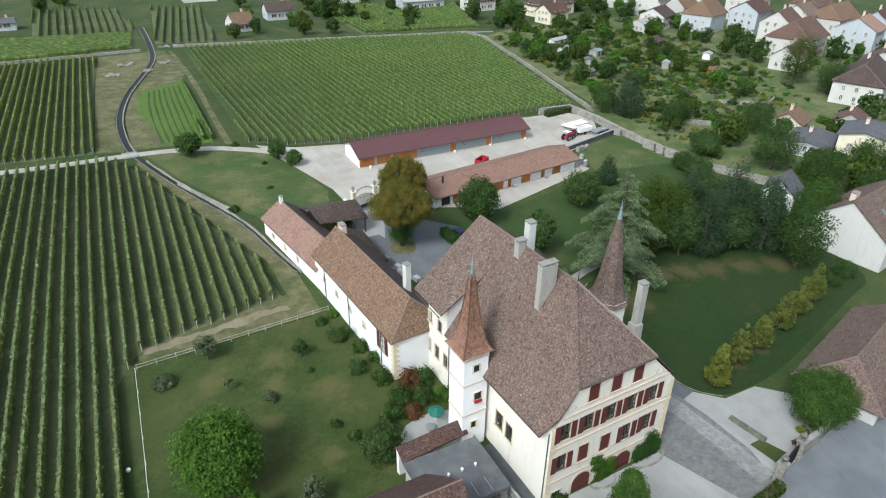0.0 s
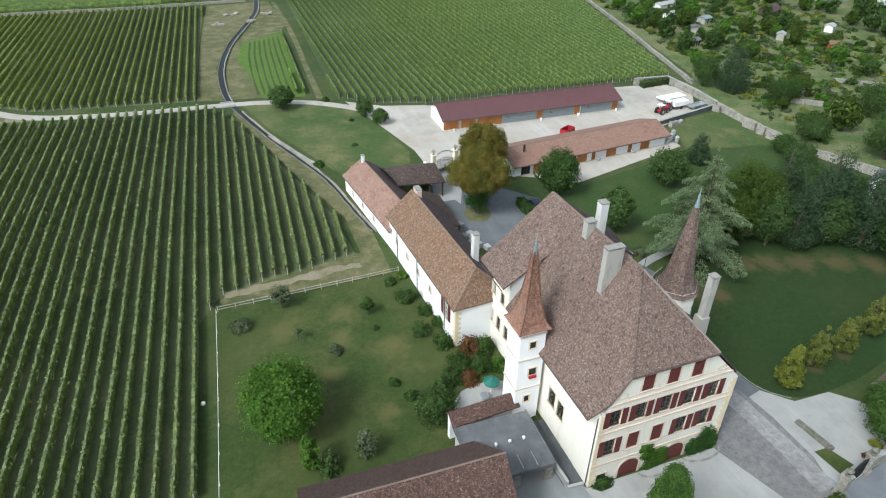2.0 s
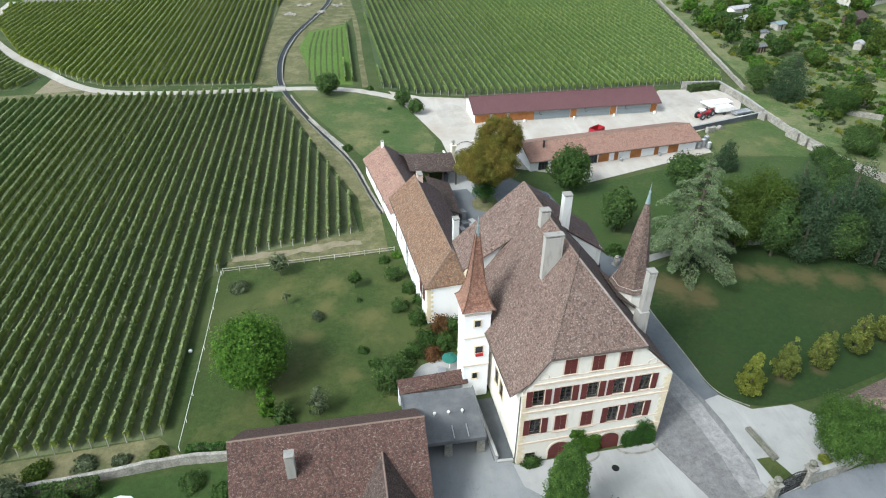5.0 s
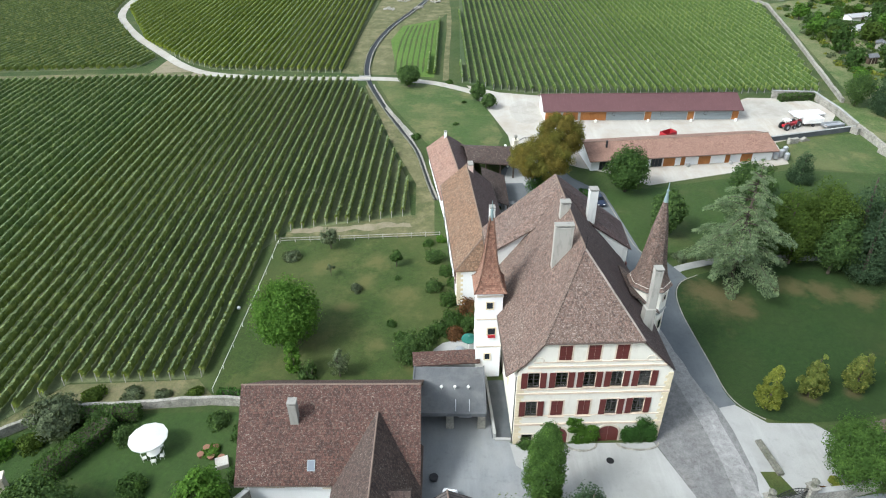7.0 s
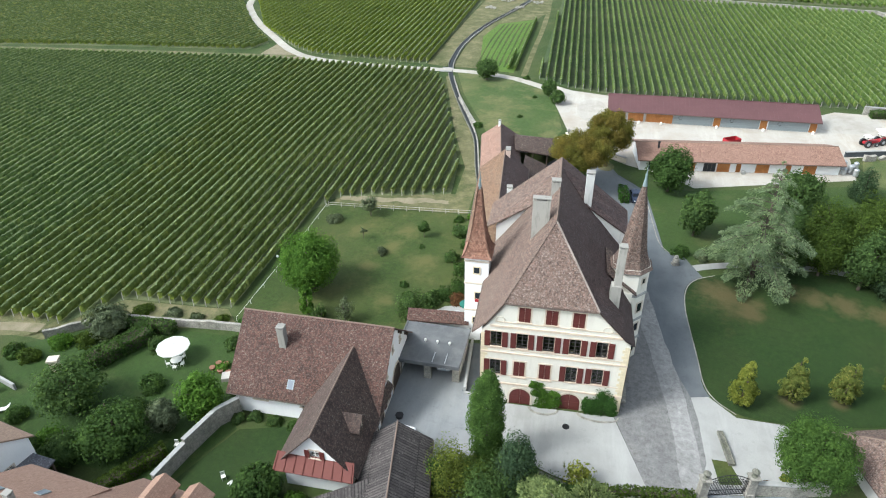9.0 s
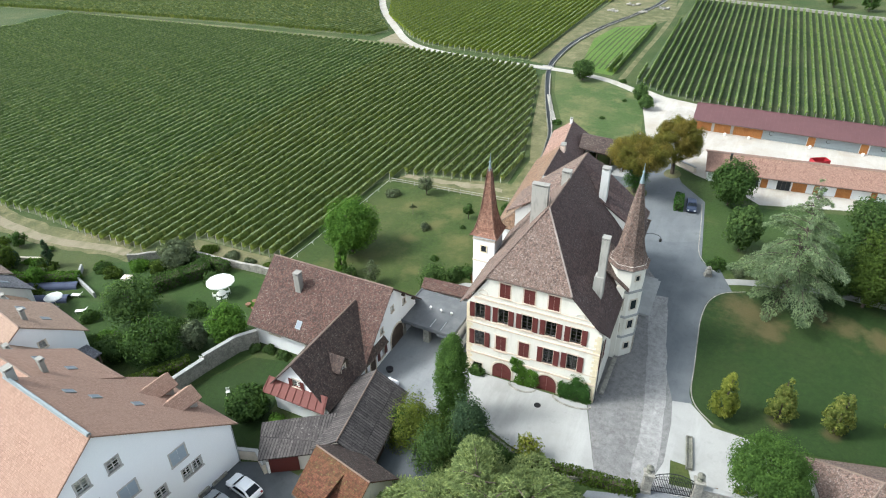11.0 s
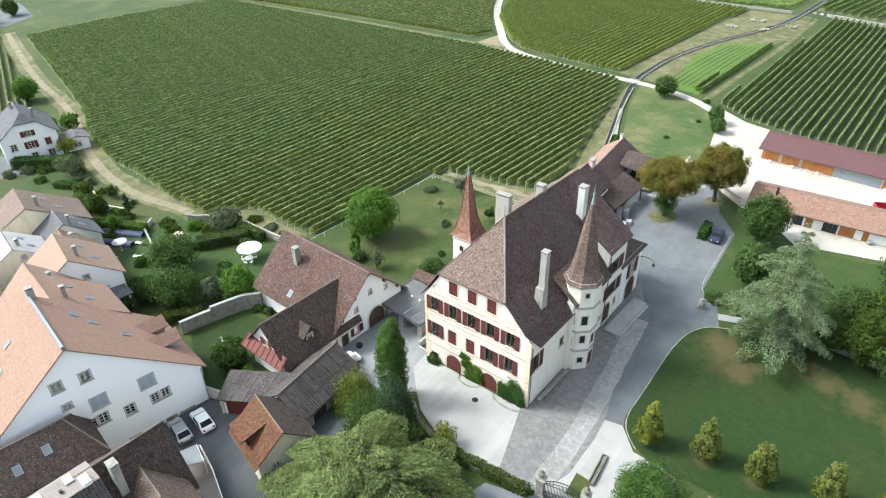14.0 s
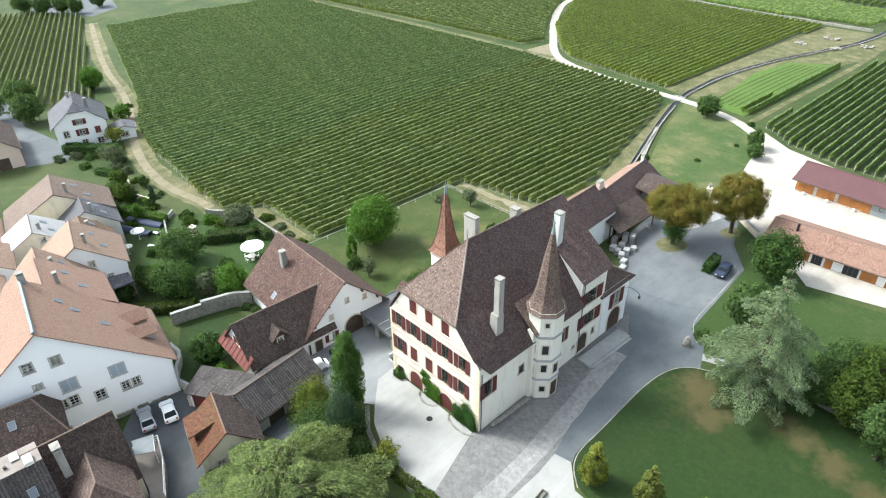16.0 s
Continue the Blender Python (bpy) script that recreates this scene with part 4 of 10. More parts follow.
patch("park_lawn", "green park lawn below the winery", [(53.6, 71), (56.5, 69.5), (66, 71.5), (78, 74), (100, 72), (112, 98), (92, 101), (62, 93.6), (54.5, 94), (52.2, 88)], 'lawn_sun', 0.05)
patch("park_lawn", "green lawn beside the terrace wall", [(93, 102), (112, 98), (114.6, 96), (114, 118), (97, 115)], 'meadow', 0.055)
patch("allotments", "patchy overgrown allotment ground of grass and beds", [(116, 97), (116, 136), (124, 141), (142, 232), (165, 242), (290, 242), (300, 130), (230, 70), (150, 66), (124, 80)], 'allotment', 0.04)
for i in range(7):                                    # mown swaths of the hay plot
    f = (i + 0.6) / 7.4
    ribbon("mown_swath", "lighter mown swath in the grass plot", [(8.6 + 11.4 * f, 160), (8.4 + 12.2 * f, 185), (10.6 + 10.6 * f, 205 + 5 * f)], 0.5, 'orchard', 0.062, "grass", wobble=0.12)
# ways and yards
ribbon("farm_track", "white gravel farm track between the vineyards", [(-97, 262), (-94, 226), (-82, 205), (-70, 189), (-59, 176), (-50, 165.4), (-41, 159.2), (-29, 156.7), (-14, 155.4), (2, 155.2), (9, 154.6), (19.6, 152), (25, 148.8), (30, 145), (36, 140)], 2.7, 'gravel', 0.07, wobble=0.1)
ribbon("farm_lane", "grassy lane between two vineyards", [(-190, 149.5), (-125, 156), (-60, 159.2), (-46, 160.4)], 2.4, 'dry_strip', 0.065, wobble=0.15)
ribbon("farm_track", "worn earth track along the hay plot", [(23.5, 153), (24.5, 190), (25, 225), (24, 255)], 1.5, 'dry_strip', 0.062, wobble=0.15)
ribbon("track_verge", "dry rough grass along the earth track", [(-214, 69), (-150, 53), (-121, 49.4), (-104, 45.8), (-91, 42.0), (-79, 38.0), (-70, 36.0), (-62, 35.0), (-52, 34.6), (-44, 35.6), (-37, 37.2), (-31, 37.4)], 5.4, 'dry_strip', 0.045, "grass", wobble=0.35)
ribbon("farm_track", "worn straw-coloured earth track beside the vines", [(-214, 69), (-150, 53), (-121, 49.2), (-104, 45.4), (-91, 41.6), (-79, 37.6), (-70, 35.6), (-62, 34.4), (-52, 33.8), (-45, 34.6), (-39, 36.2), (-33, 36.8)], 1.9, 'bare', 0.062, wobble=0.12)
patch("gravel_fan", "pale gravel where two tracks meet", [(-57, 171.5), (-50, 165), (-40, 157.6), (-58, 158.6)], 'bare', 0.055)
patch("winery_yard", "pale gravel and concrete winery yard", [(29, 149.5), (37, 144.2), (48, 141.5), (50, 138), (93, 136), (98, 139.5), (112, 138.5), (116, 131), (108, 119), (94, 113.5), (92.5, 103.5), (62, 94.8), (57.5, 99), (50, 102.5), (44.5, 106.5), (41.5, 109), (37.5, 108), (37.2, 118), (33.8, 132)], 'yard', 0.06)
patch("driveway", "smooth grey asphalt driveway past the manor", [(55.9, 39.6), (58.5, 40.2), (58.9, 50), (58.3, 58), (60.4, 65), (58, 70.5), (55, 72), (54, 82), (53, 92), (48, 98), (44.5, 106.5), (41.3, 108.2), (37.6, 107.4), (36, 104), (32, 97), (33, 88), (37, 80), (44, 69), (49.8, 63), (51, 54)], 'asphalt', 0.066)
patch("court_paving", "pale concrete paving inside the courtyard gate", [(33.6, 92.5), (37.6, 91.5), (40.6, 99), (42.2, 106.4), (38.2, 106.2), (35.8, 102)], 'court', 0.074)
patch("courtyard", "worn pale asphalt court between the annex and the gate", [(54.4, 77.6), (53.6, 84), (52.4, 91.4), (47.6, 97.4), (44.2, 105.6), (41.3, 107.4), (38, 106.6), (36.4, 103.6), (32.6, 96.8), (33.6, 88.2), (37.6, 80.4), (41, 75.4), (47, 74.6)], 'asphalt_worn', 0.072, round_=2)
patch("tree_bed", "dry brown bed round the chestnut", [(38.2, 88.0), (41.2, 87.2), (43.0, 90.0), (42.4, 92.8), (39.4, 93.2), (37.8, 90.6)], 'dry_strip', 0.078, round_=2)
patch("tree_bed", "dry brown bed round the chestnut", [(44.0, 99.6), (46.6, 99.0), (47.6, 101.6), (46.4, 103.6), (44.2, 103.0)], 'dry_strip', 0.078, round_=2)
ribbon("worn_lane", "pale worn lane of setts towards the gate", [(50.6, 60), (52.2, 50), (53.6, 42), (54.6, 34), (55.0, 26.4)], 2.5, 'cobble_pale', 0.076, wobble=0.12)
patch("forecourt", "fine pale gravel forecourt before the facade", [(30.6, 34.6), (46.8, 34.6), (50.2, 25.2), (46.5, 24.4), (43, 24.6), (40.5, 25.2), (37, 26.6), (34.5, 28.6), (31, 31.8)], 'court', 0.074)
patch("cobbled_drive", "grey cobbled drive along the manor to the gate", [(46.8, 34.8), (50.2, 25.2), (55.4, 25.6), (56.6, 30), (56.4, 36), (55.9, 39.7), (51, 54), (49.8, 63.4), (46.5, 68.5), (46, 60), (46.5, 46)], 'cobble', 0.07)
patch("gravel_turn", "pale gravel turning place by the gate", [(55.7, 39.8), (57.5, 40.6), (60.8, 37.3), (66, 37.2), (69, 34.2), (65.5, 27.5), (61, 26.8), (55.4, 25.6), (56.2, 30)], 'court', 0.062)
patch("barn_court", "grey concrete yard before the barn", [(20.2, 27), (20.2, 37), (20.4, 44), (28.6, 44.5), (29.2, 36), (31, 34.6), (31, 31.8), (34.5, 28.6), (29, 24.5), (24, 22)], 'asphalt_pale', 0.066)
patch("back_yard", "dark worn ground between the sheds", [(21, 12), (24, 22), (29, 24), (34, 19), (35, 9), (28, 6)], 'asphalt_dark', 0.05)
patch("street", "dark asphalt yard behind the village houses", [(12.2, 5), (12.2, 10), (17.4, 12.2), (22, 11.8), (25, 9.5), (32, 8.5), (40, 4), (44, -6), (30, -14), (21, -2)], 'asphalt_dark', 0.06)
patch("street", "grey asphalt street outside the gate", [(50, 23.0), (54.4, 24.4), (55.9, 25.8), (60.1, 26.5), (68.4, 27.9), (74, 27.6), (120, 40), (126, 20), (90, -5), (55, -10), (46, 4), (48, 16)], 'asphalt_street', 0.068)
ribbon("park_path", "pale gravel path across the park lawn", [(57.2, 66.5), (60, 68.2), (66, 70), (74, 71.2), (86, 70)], 1.5, 'court', 0.064, "path")
patch("car_park", "pale asphalt car park beyond the vineyard", [(-226, 73), (-236, 66), (-262, 58), (-290, 70), (-262, 92), (-232, 86)], 'asphalt', 0.05)
patch("house_drive", "pale grey drive beside the villa", [(-82, 14), (-79, 22), (-82, 25), (-92, 24), (-110, 20), (-140, 22), (-140, 12), (-95, 4)], 'asphalt', 0.055)
patch("village_ground", "shaded green garden ground", [(-34, 33), (-24, 39), (-12, 40.2), (-1, 40.2), (1.8, 39), (1.8, 27), (3.5, 25), (-0.8, 16.5), (-12, 17), (-26, 20), (-34, 26)], 'lawn_sun', 0.045)
patch("garden_lawn", "dark green lawn behind the stone wall", [(3.8, 25), (-0.2, 16.6), (8, 12.5), (12, 12), (17.2, 12.4), (16.5, 17), (12, 18), (12, 27)], 'lawn', 0.055)


# ---------------------------------------------------------------- vines
def spans(ring, base, d):
    """The stretches of the line base + s * d that lie inside ring."""
    n = (-d[1], d[0])
    hits = []
    for i in range(len(ring)):
        a, b = ring[i], ring[(i + 1) % len(ring)]
        da = (a[0] - base[0]) * n[0] + (a[1] - base[1]) * n[1]
        db = (b[0] - base[0]) * n[0] + (b[1] - base[1]) * n[1]
        if (da < 0) != (db < 0):
            t = da / (da - db)
            p = (a[0] + (b[0] - a[0]) * t, a[1] + (b[1] - a[1]) * t)
            hits.append((p[0] - base[0]) * d[0] + (p[1] - base[1]) * d[1])
    hits.sort()
    return list(zip(hits[::2], hits[1::2]))


PROFILE = np.array([(-0.17, 0.3), (-0.26, 0.8), (-0.22, 1.3), (-0.12, 1.53), (0.12, 1.53), (0.22, 1.3), (0.26, 0.8), (0.17, 0.3)])


def vine_arrays(p, d, length, step, leaves, seed):
    """One trained row: lumpy leafy segments, loose leaves and shoots, and posts at the ends."""
    r = np.random.default_rng(seed)
    n = max(2, int(length / step))
    m = len(PROFILE)
    side = np.array((d[1], -d[0]))
    s = np.linspace(0, length, n + 1)
    lump = 1 + 0.07 * np.interp(s, np.arange(0, length + 2, 1.7), r.normal(0, 1, len(np.arange(0, length + 2, 1.7))))
    quads, verts = [], []
    a = s[:-1, None] + np.zeros((1, m))
    b = s[1:, None] + 0.05 + np.zeros((1, m))
    def ring(along, k):
        j = r.normal(0, 0.055, (n, m, 2))
        u = PROFILE[None, :, 0] * k[:, None] * 1.05 + j[..., 0]
        z = PROFILE[None, :, 1] * (0.55 + 0.45 * k[:, None]) + j[..., 1]
        x = p[0] + d[0] * along + side[0] * u
        y = p[1] + d[1] * along + side[1] * u
        return np.stack([x, y, z], -1)
    va, vb = ring(a, lump[:-1]), ring(b, lump[1:])
    verts = np.concatenate([va, vb], 1).reshape(-1, 3)
    i = np.arange(n)[:, None] * 2 * m + np.arange(m - 1)[None, :]
    quads = np.stack([i, i + 1, i + 1 + m, i + m], -1).reshape(-1, 4)
    k = int(length * leaves)
    if k:
        t = r.uniform(0, length, k)
        ang = r.uniform(-0.35, math.pi + 0.35, k)
        rad = r.uniform(0.75, 1.25, k) * np.interp(t, s, lump)
        u, z = 0.27 * np.cos(ang) * rad, 0.95 + 0.58 * np.sin(ang) * rad * 0.95
        c = np.stack([p[0] + d[0] * t + side[0] * u, p[1] + d[1] * t + side[1] * u, z], -1)
        e1 = r.normal(0, 1, (k, 3))
        e1 /= np.linalg.norm(e1, axis=1)[:, None]
        e2 = np.cross(e1, r.normal(0, 1, (k, 3)))
        e2 /= np.linalg.norm(e2, axis=1)[:, None]
        sz = r.uniform(0.08, 0.17, k)[:, None]
        lv = np.stack([c - e1 * sz - e2 * sz, c + e1 * sz - e2 * sz, c + e1 * sz + e2 * sz, c - e1 * sz + e2 * sz], 1).reshape(-1, 3)
        quads = np.concatenate([quads, len(verts) + np.arange(4 * k).reshape(-1, 4)])
        verts = np.concatenate([verts, lv])
    body = len(quads)
    k = int(length * leaves * 0.8)                    # young shoots along the crest
    t = r.uniform(0, length, k)
    u = r.normal(0, 0.085, k)
    z = (1.52 + r.exponential(0.07, k)) * np.interp(t, s, lump)
    c = np.stack([p[0] + d[0] * t + side[0] * u, p[1] + d[1] * t + side[1] * u, z], -1)
    e1 = r.normal(0, 1, (k, 3)) * np.array((1, 1, 0.45))
    e1 /= np.linalg.norm(e1, axis=1)[:, None]
    e2 = np.cross(e1, r.normal(0, 0.5, (k, 3)) + np.array((0, 0, 1.0)))
    e2 /= np.linalg.norm(e2, axis=1)[:, None]
    sz = r.uniform(0.05, 0.105, k)[:, None]
    lv = np.stack([c - e1 * sz - e2 * sz, c + e1 * sz - e2 * sz, c + e1 * sz + e2 * sz, c - e1 * sz + e2 * sz], 1).reshape(-1, 3)
    quads = np.concatenate([quads, len(verts) + np.arange(4 * k).reshape(-1, 4)])
    verts = np.concatenate([verts, lv])
    verts[:, 2] += hz_many(verts[:, 0], verts[:, 1])
    pale = np.arange(len(quads)) >= body              # crest faces and shoots: paler, light from above put into their colour
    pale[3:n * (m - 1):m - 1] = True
    return verts, quads, pale.astype(np.int32)


def row_lines(ring, angle, spacing, seed, shift=0.0):
    d = (math.sin(radians(angle)), math.cos(radians(angle)))
    n = (d[1], -d[0])
    c = (sum(p[0] for p in ring) / len(ring), sum(p[1] for p in ring) / len(ring))
    lo = min((p[0] - c[0]) * n[0] + (p[1] - c[1]) * n[1] for p in ring)
    hi = max((p[0] - c[0]) * n[0] + (p[1] - c[1]) * n[1] for p in ring)
    o = lo + 0.5 + shift
    r = random.Random(seed)
    out = []
    while o < hi:
        base = (c[0] + n[0] * o, c[1] + n[1] * o)
        for a, b in spans(ring, base, d):
            a, b = a + r.uniform(0, 0.7), b - r.uniform(0, 0.7)
            if b - a > 2:
                out.append(((base[0] + d[0] * a, base[1] + d[1] * a), d, b - a))
        o += spacing
    return out


def vineyard(ring, angle, spacing, mat_, step, leaves, group, label="trellised green vine row in full leaf", seed=1, shift=0.0, lane=None, beyond=None):
    """A plot whose rows can be told apart: each row is a thing. lane: where along x, at y = 100, a row is left out for a grass lane; beyond: the leaves west of it."""
    rows = row_lines(ring, angle, spacing, seed, shift)
    plot = mat_
    for i, (p, d, length) in enumerate(rows):
        if lane is not None:
            across = p[0] + (100 - p[1]) * d[0] / d[1] - lane
            if abs(across) < spacing * 0.3:
                continue
            mat_ = beyond if across < 0 else plot
        v, q, pale = vine_arrays(p, d, length, step, leaves, seed * 1000 + i)
        pale = np.asarray(pale) > 0
        used, flat = np.unique(q[~pale], return_inverse=True)
        ob = bulk("vine_trellis", v[used], flat.reshape(-1, 4), M[mat_])
        tagged(ob, label, "vines", group)
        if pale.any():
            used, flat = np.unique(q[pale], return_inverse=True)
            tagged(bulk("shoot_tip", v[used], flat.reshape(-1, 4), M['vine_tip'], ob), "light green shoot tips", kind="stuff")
    return len(rows)


def far_rows(label, ring, angle, spacing, mat_, step, leaves, seed=5):
    """A far plot, all its rows in one mesh."""
    V, Q, tip, n = [], [], [], 0
    for i, (p, d, length) in enumerate(row_lines(ring, angle, spacing, seed)):
        v, q, pale = vine_arrays(p, d, length, step, leaves, seed * 1000 + i)
        tip.append(pale)
        V.append(v)
        Q.append(q + n)
        n += len(v)
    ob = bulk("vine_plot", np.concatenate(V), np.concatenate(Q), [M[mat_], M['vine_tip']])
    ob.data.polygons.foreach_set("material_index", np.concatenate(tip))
    tagged(ob, label, "vines", kind="stuff")


# ---------------------------------------------------------------- plants
def leaf_cards(r, c, nrm, size, stretch=1.0, tilt=0.45):
    """Small leaf faces at the points c, turned roughly along nrm."""
    k = len(c)
    w = nrm + r.normal(0, tilt, (k, 3))
    w /= np.linalg.norm(w, axis=1)[:, None] + 1e-9
    e1 = np.cross(w, r.normal(0, 1, (k, 3)))
    e1 /= np.linalg.norm(e1, axis=1)[:, None] + 1e-9
    e2 = np.cross(w, e1)
    s = (size * r.uniform(0.6, 1.3, k))[:, None]
    b = s * stretch
    return np.stack([c - e1 * b * 0.5 - e2 * s * 0.35, c + e1 * b * 0.1 - e2 * s * 0.5, c + e1 * b * 0.55, c + e1 * b * 0.05 + e2 * s * 0.5], 1).reshape(-1, 3)


def clump_points(r, centers, radii, n):
    """n points round each centre, thickest on the outside; and the way outwards."""
    k = len(centers) * n
    d = r.normal(0, 1, (k, 3))
    d /= np.linalg.norm(d, axis=1)[:, None]
    q = np.cbrt(r.uniform(0.25, 1, k))[:, None]
    c = np.repeat(centers, n, 0)
    return c + d * q * np.repeat(radii, n, 0), d


CROWNS = {}


def crown_mesh(shape, seed, clumps, per, size, lump=0.3, flat=1.0, sparse=0.0):
    """A crown of leaf clumps in a unit form (radius 1, height 0 to 1)."""
    r = np.random.default_rng(seed)
    d = r.normal(0, 1, (clumps, 3))
    d /= np.linalg.norm(d, axis=1)[:, None]
    if shape == "round":
        rad = r.uniform(0.5, 0.8, clumps) if sparse == 0 else r.uniform(0.2, 0.85, clumps)
        c = d * rad[:, None]
        c[:, 2] = 0.5 + c[:, 2] * 0.5
        c[:, :2] *= (1.0 - 0.18 * np.clip((0.35 - c[:, 2]) / 0.35, 0, 1))[:, None]
    elif shape == "cone":
        z = 1 - np.sqrt(r.uniform(0, 1, clumps)) * 0.98
        a = r.uniform(0, 2 * math.pi, clumps)
        w = (1 - z) ** 0.8 * r.uniform(0.55, 0.85, clumps) * np.clip(0.4 + 4 * z, 0, 1)
        c = np.stack([w * np.cos(a), w * np.sin(a), z * 0.95], -1)
    elif shape == "column":
        z = r.uniform(0, 1, clumps)
        a = r.uniform(0, 2 * math.pi, clumps)
        w = np.sin(np.pi * np.clip(z * 0.82 + 0.16, 0, 1)) ** 0.6 * r.uniform(0.4, 0.75, clumps)
        c = np.stack([w * np.cos(a), w * np.sin(a), 0.04 + z * 0.92], -1)
    elif shape == "mound":
        c = d * r.uniform(0.4, 0.78, clumps)[:, None]
        c[:, 2] = np.abs(c[:, 2]) * 1.0
    rr = lump * r.uniform(0.7, 1.3, clumps)
    radii = np.stack([rr, rr, rr * flat], -1)
    return r, c, radii, per, size


def crown(name, mat_, parent, shape, R, H, z0, seed, clumps=70, per=60, size=0.3, lump=0.3, tilt=0.45, sparse=0.0, label=""):
    r, c, radii, per, size = crown_mesh(shape, seed, clumps, per, size, lump, 1.0, sparse)
    scale = np.array((R, R, H))
    pts, d = clump_points(r, c * scale, radii * np.array((R, R, min(H * 0.6, R * 1.2))), per)
    core = np.array((0, 0, H * 0.45))
    pts[:, 2] = np.maximum(pts[:, 2], 0.02 + 0.03 * r.uniform(0, 1, len(pts)))
    out = pts - core
    out /= np.linalg.norm(out, axis=1)[:, None] + 1e-6
    v = leaf_cards(r, pts, d * 0.6 + out * 0.6 + np.array((0, 0, 0.35)), size, 1.25, tilt)
    v[:, 2] += z0
    return bulk(name, v, np.arange(len(v)).reshape(-1, 4), M[mat_], parent, label)


def trunk(parent, h, r0, limbs=5, reach=1.0, seed=0, mat_='bark', top=None):
    rr = random.Random(seed)
    bm = bmesh.new()
    lean = (rr.uniform(-0.05, 0.05) * h, rr.uniform(-0.05, 0.05) * h)
    rod(bm, (0, 0, -0.3), (lean[0] * 0.5, lean[1] * 0.5, h * 0.5), r0, 8, r0 * 0.75)
    rod(bm, (lean[0] * 0.5, lean[1] * 0.5, h * 0.5 - 0.02), (lean[0], lean[1], h), r0 * 0.75, 8, r0 * 0.3)
    for i in range(limbs):
        a = 2 * math.pi * (i + rr.random() * 0.6) / limbs
        z = h * rr.uniform(0.42, 0.85)
        L = reach * rr.uniform(0.5, 0.85)
        rod(bm, (lean[0] * 0.6, lean[1] * 0.6, z), (L * math.cos(a), L * math.sin(a), z + L * rr.uniform(0.5, 0.9)), r0 * 0.4, 6, r0 * 0.12)
    return part("trunk", bm, M[mat_], parent)


def tree(label, x, y, H, R, mat_='leaf', shape="round", clear=0.25, clumps=80, per=60, size=0.32, lump=0.3, seed=None, name="tree", category="tree", sparse=0.0, tilt=0.45, group="", under=None):
    seed = seed if seed is not None else int(abs(x * 31 + y * 17)) % 9973
    t = thing(name, label, category, on_ground(x, y, (seed * 37) % 360), group)
    trunk(t, H * (0.75 if shape == "round" else 0.9), max(0.06, R * 0.07), 6 if shape == "round" else 0, R * 0.8, seed)
    z0 = H * clear
    crown("crown", mat_, t, shape, R, H - z0, z0, seed, clumps, per, size, lump, tilt, sparse)
    if under:
        crown("lower_crown", under[0], t, "round", under[1], under[3] - under[2], under[2], seed + 5, 26, per, size, 0.42, tilt, label=under[4])
    return t


def bush(label, x, y, H, R, mat_='leaf_dark', seed=None, clumps=26, per=60, size=0.2, lump=0.38, name="bush", group="", stretch=(1, 1), turn=0):
    seed = seed if seed is not None else int(abs(x * 53 + y * 29)) % 9973
    t = thing(name, label, "shrub", on_ground(x, y, turn), group)
    c = crown("foliage", mat_, t, "mound", R, H, 0.0, seed, clumps, per, size, lump)
    c.matrix_basis = Matrix.Diagonal((stretch[0], stretch[1], 1, 1))
    bm = bmesh.new()
    for i in range(4):
        a = i * 1.57 + seed
        rod(bm, (0.05 * math.cos(a), 0.05 * math.sin(a), -0.2), (R * 0.4 * math.cos(a), R * 0.4 * math.sin(a), H * 0.6), 0.05, 5, 0.02)
    part("stem", bm, M['bark'], t)
    return t


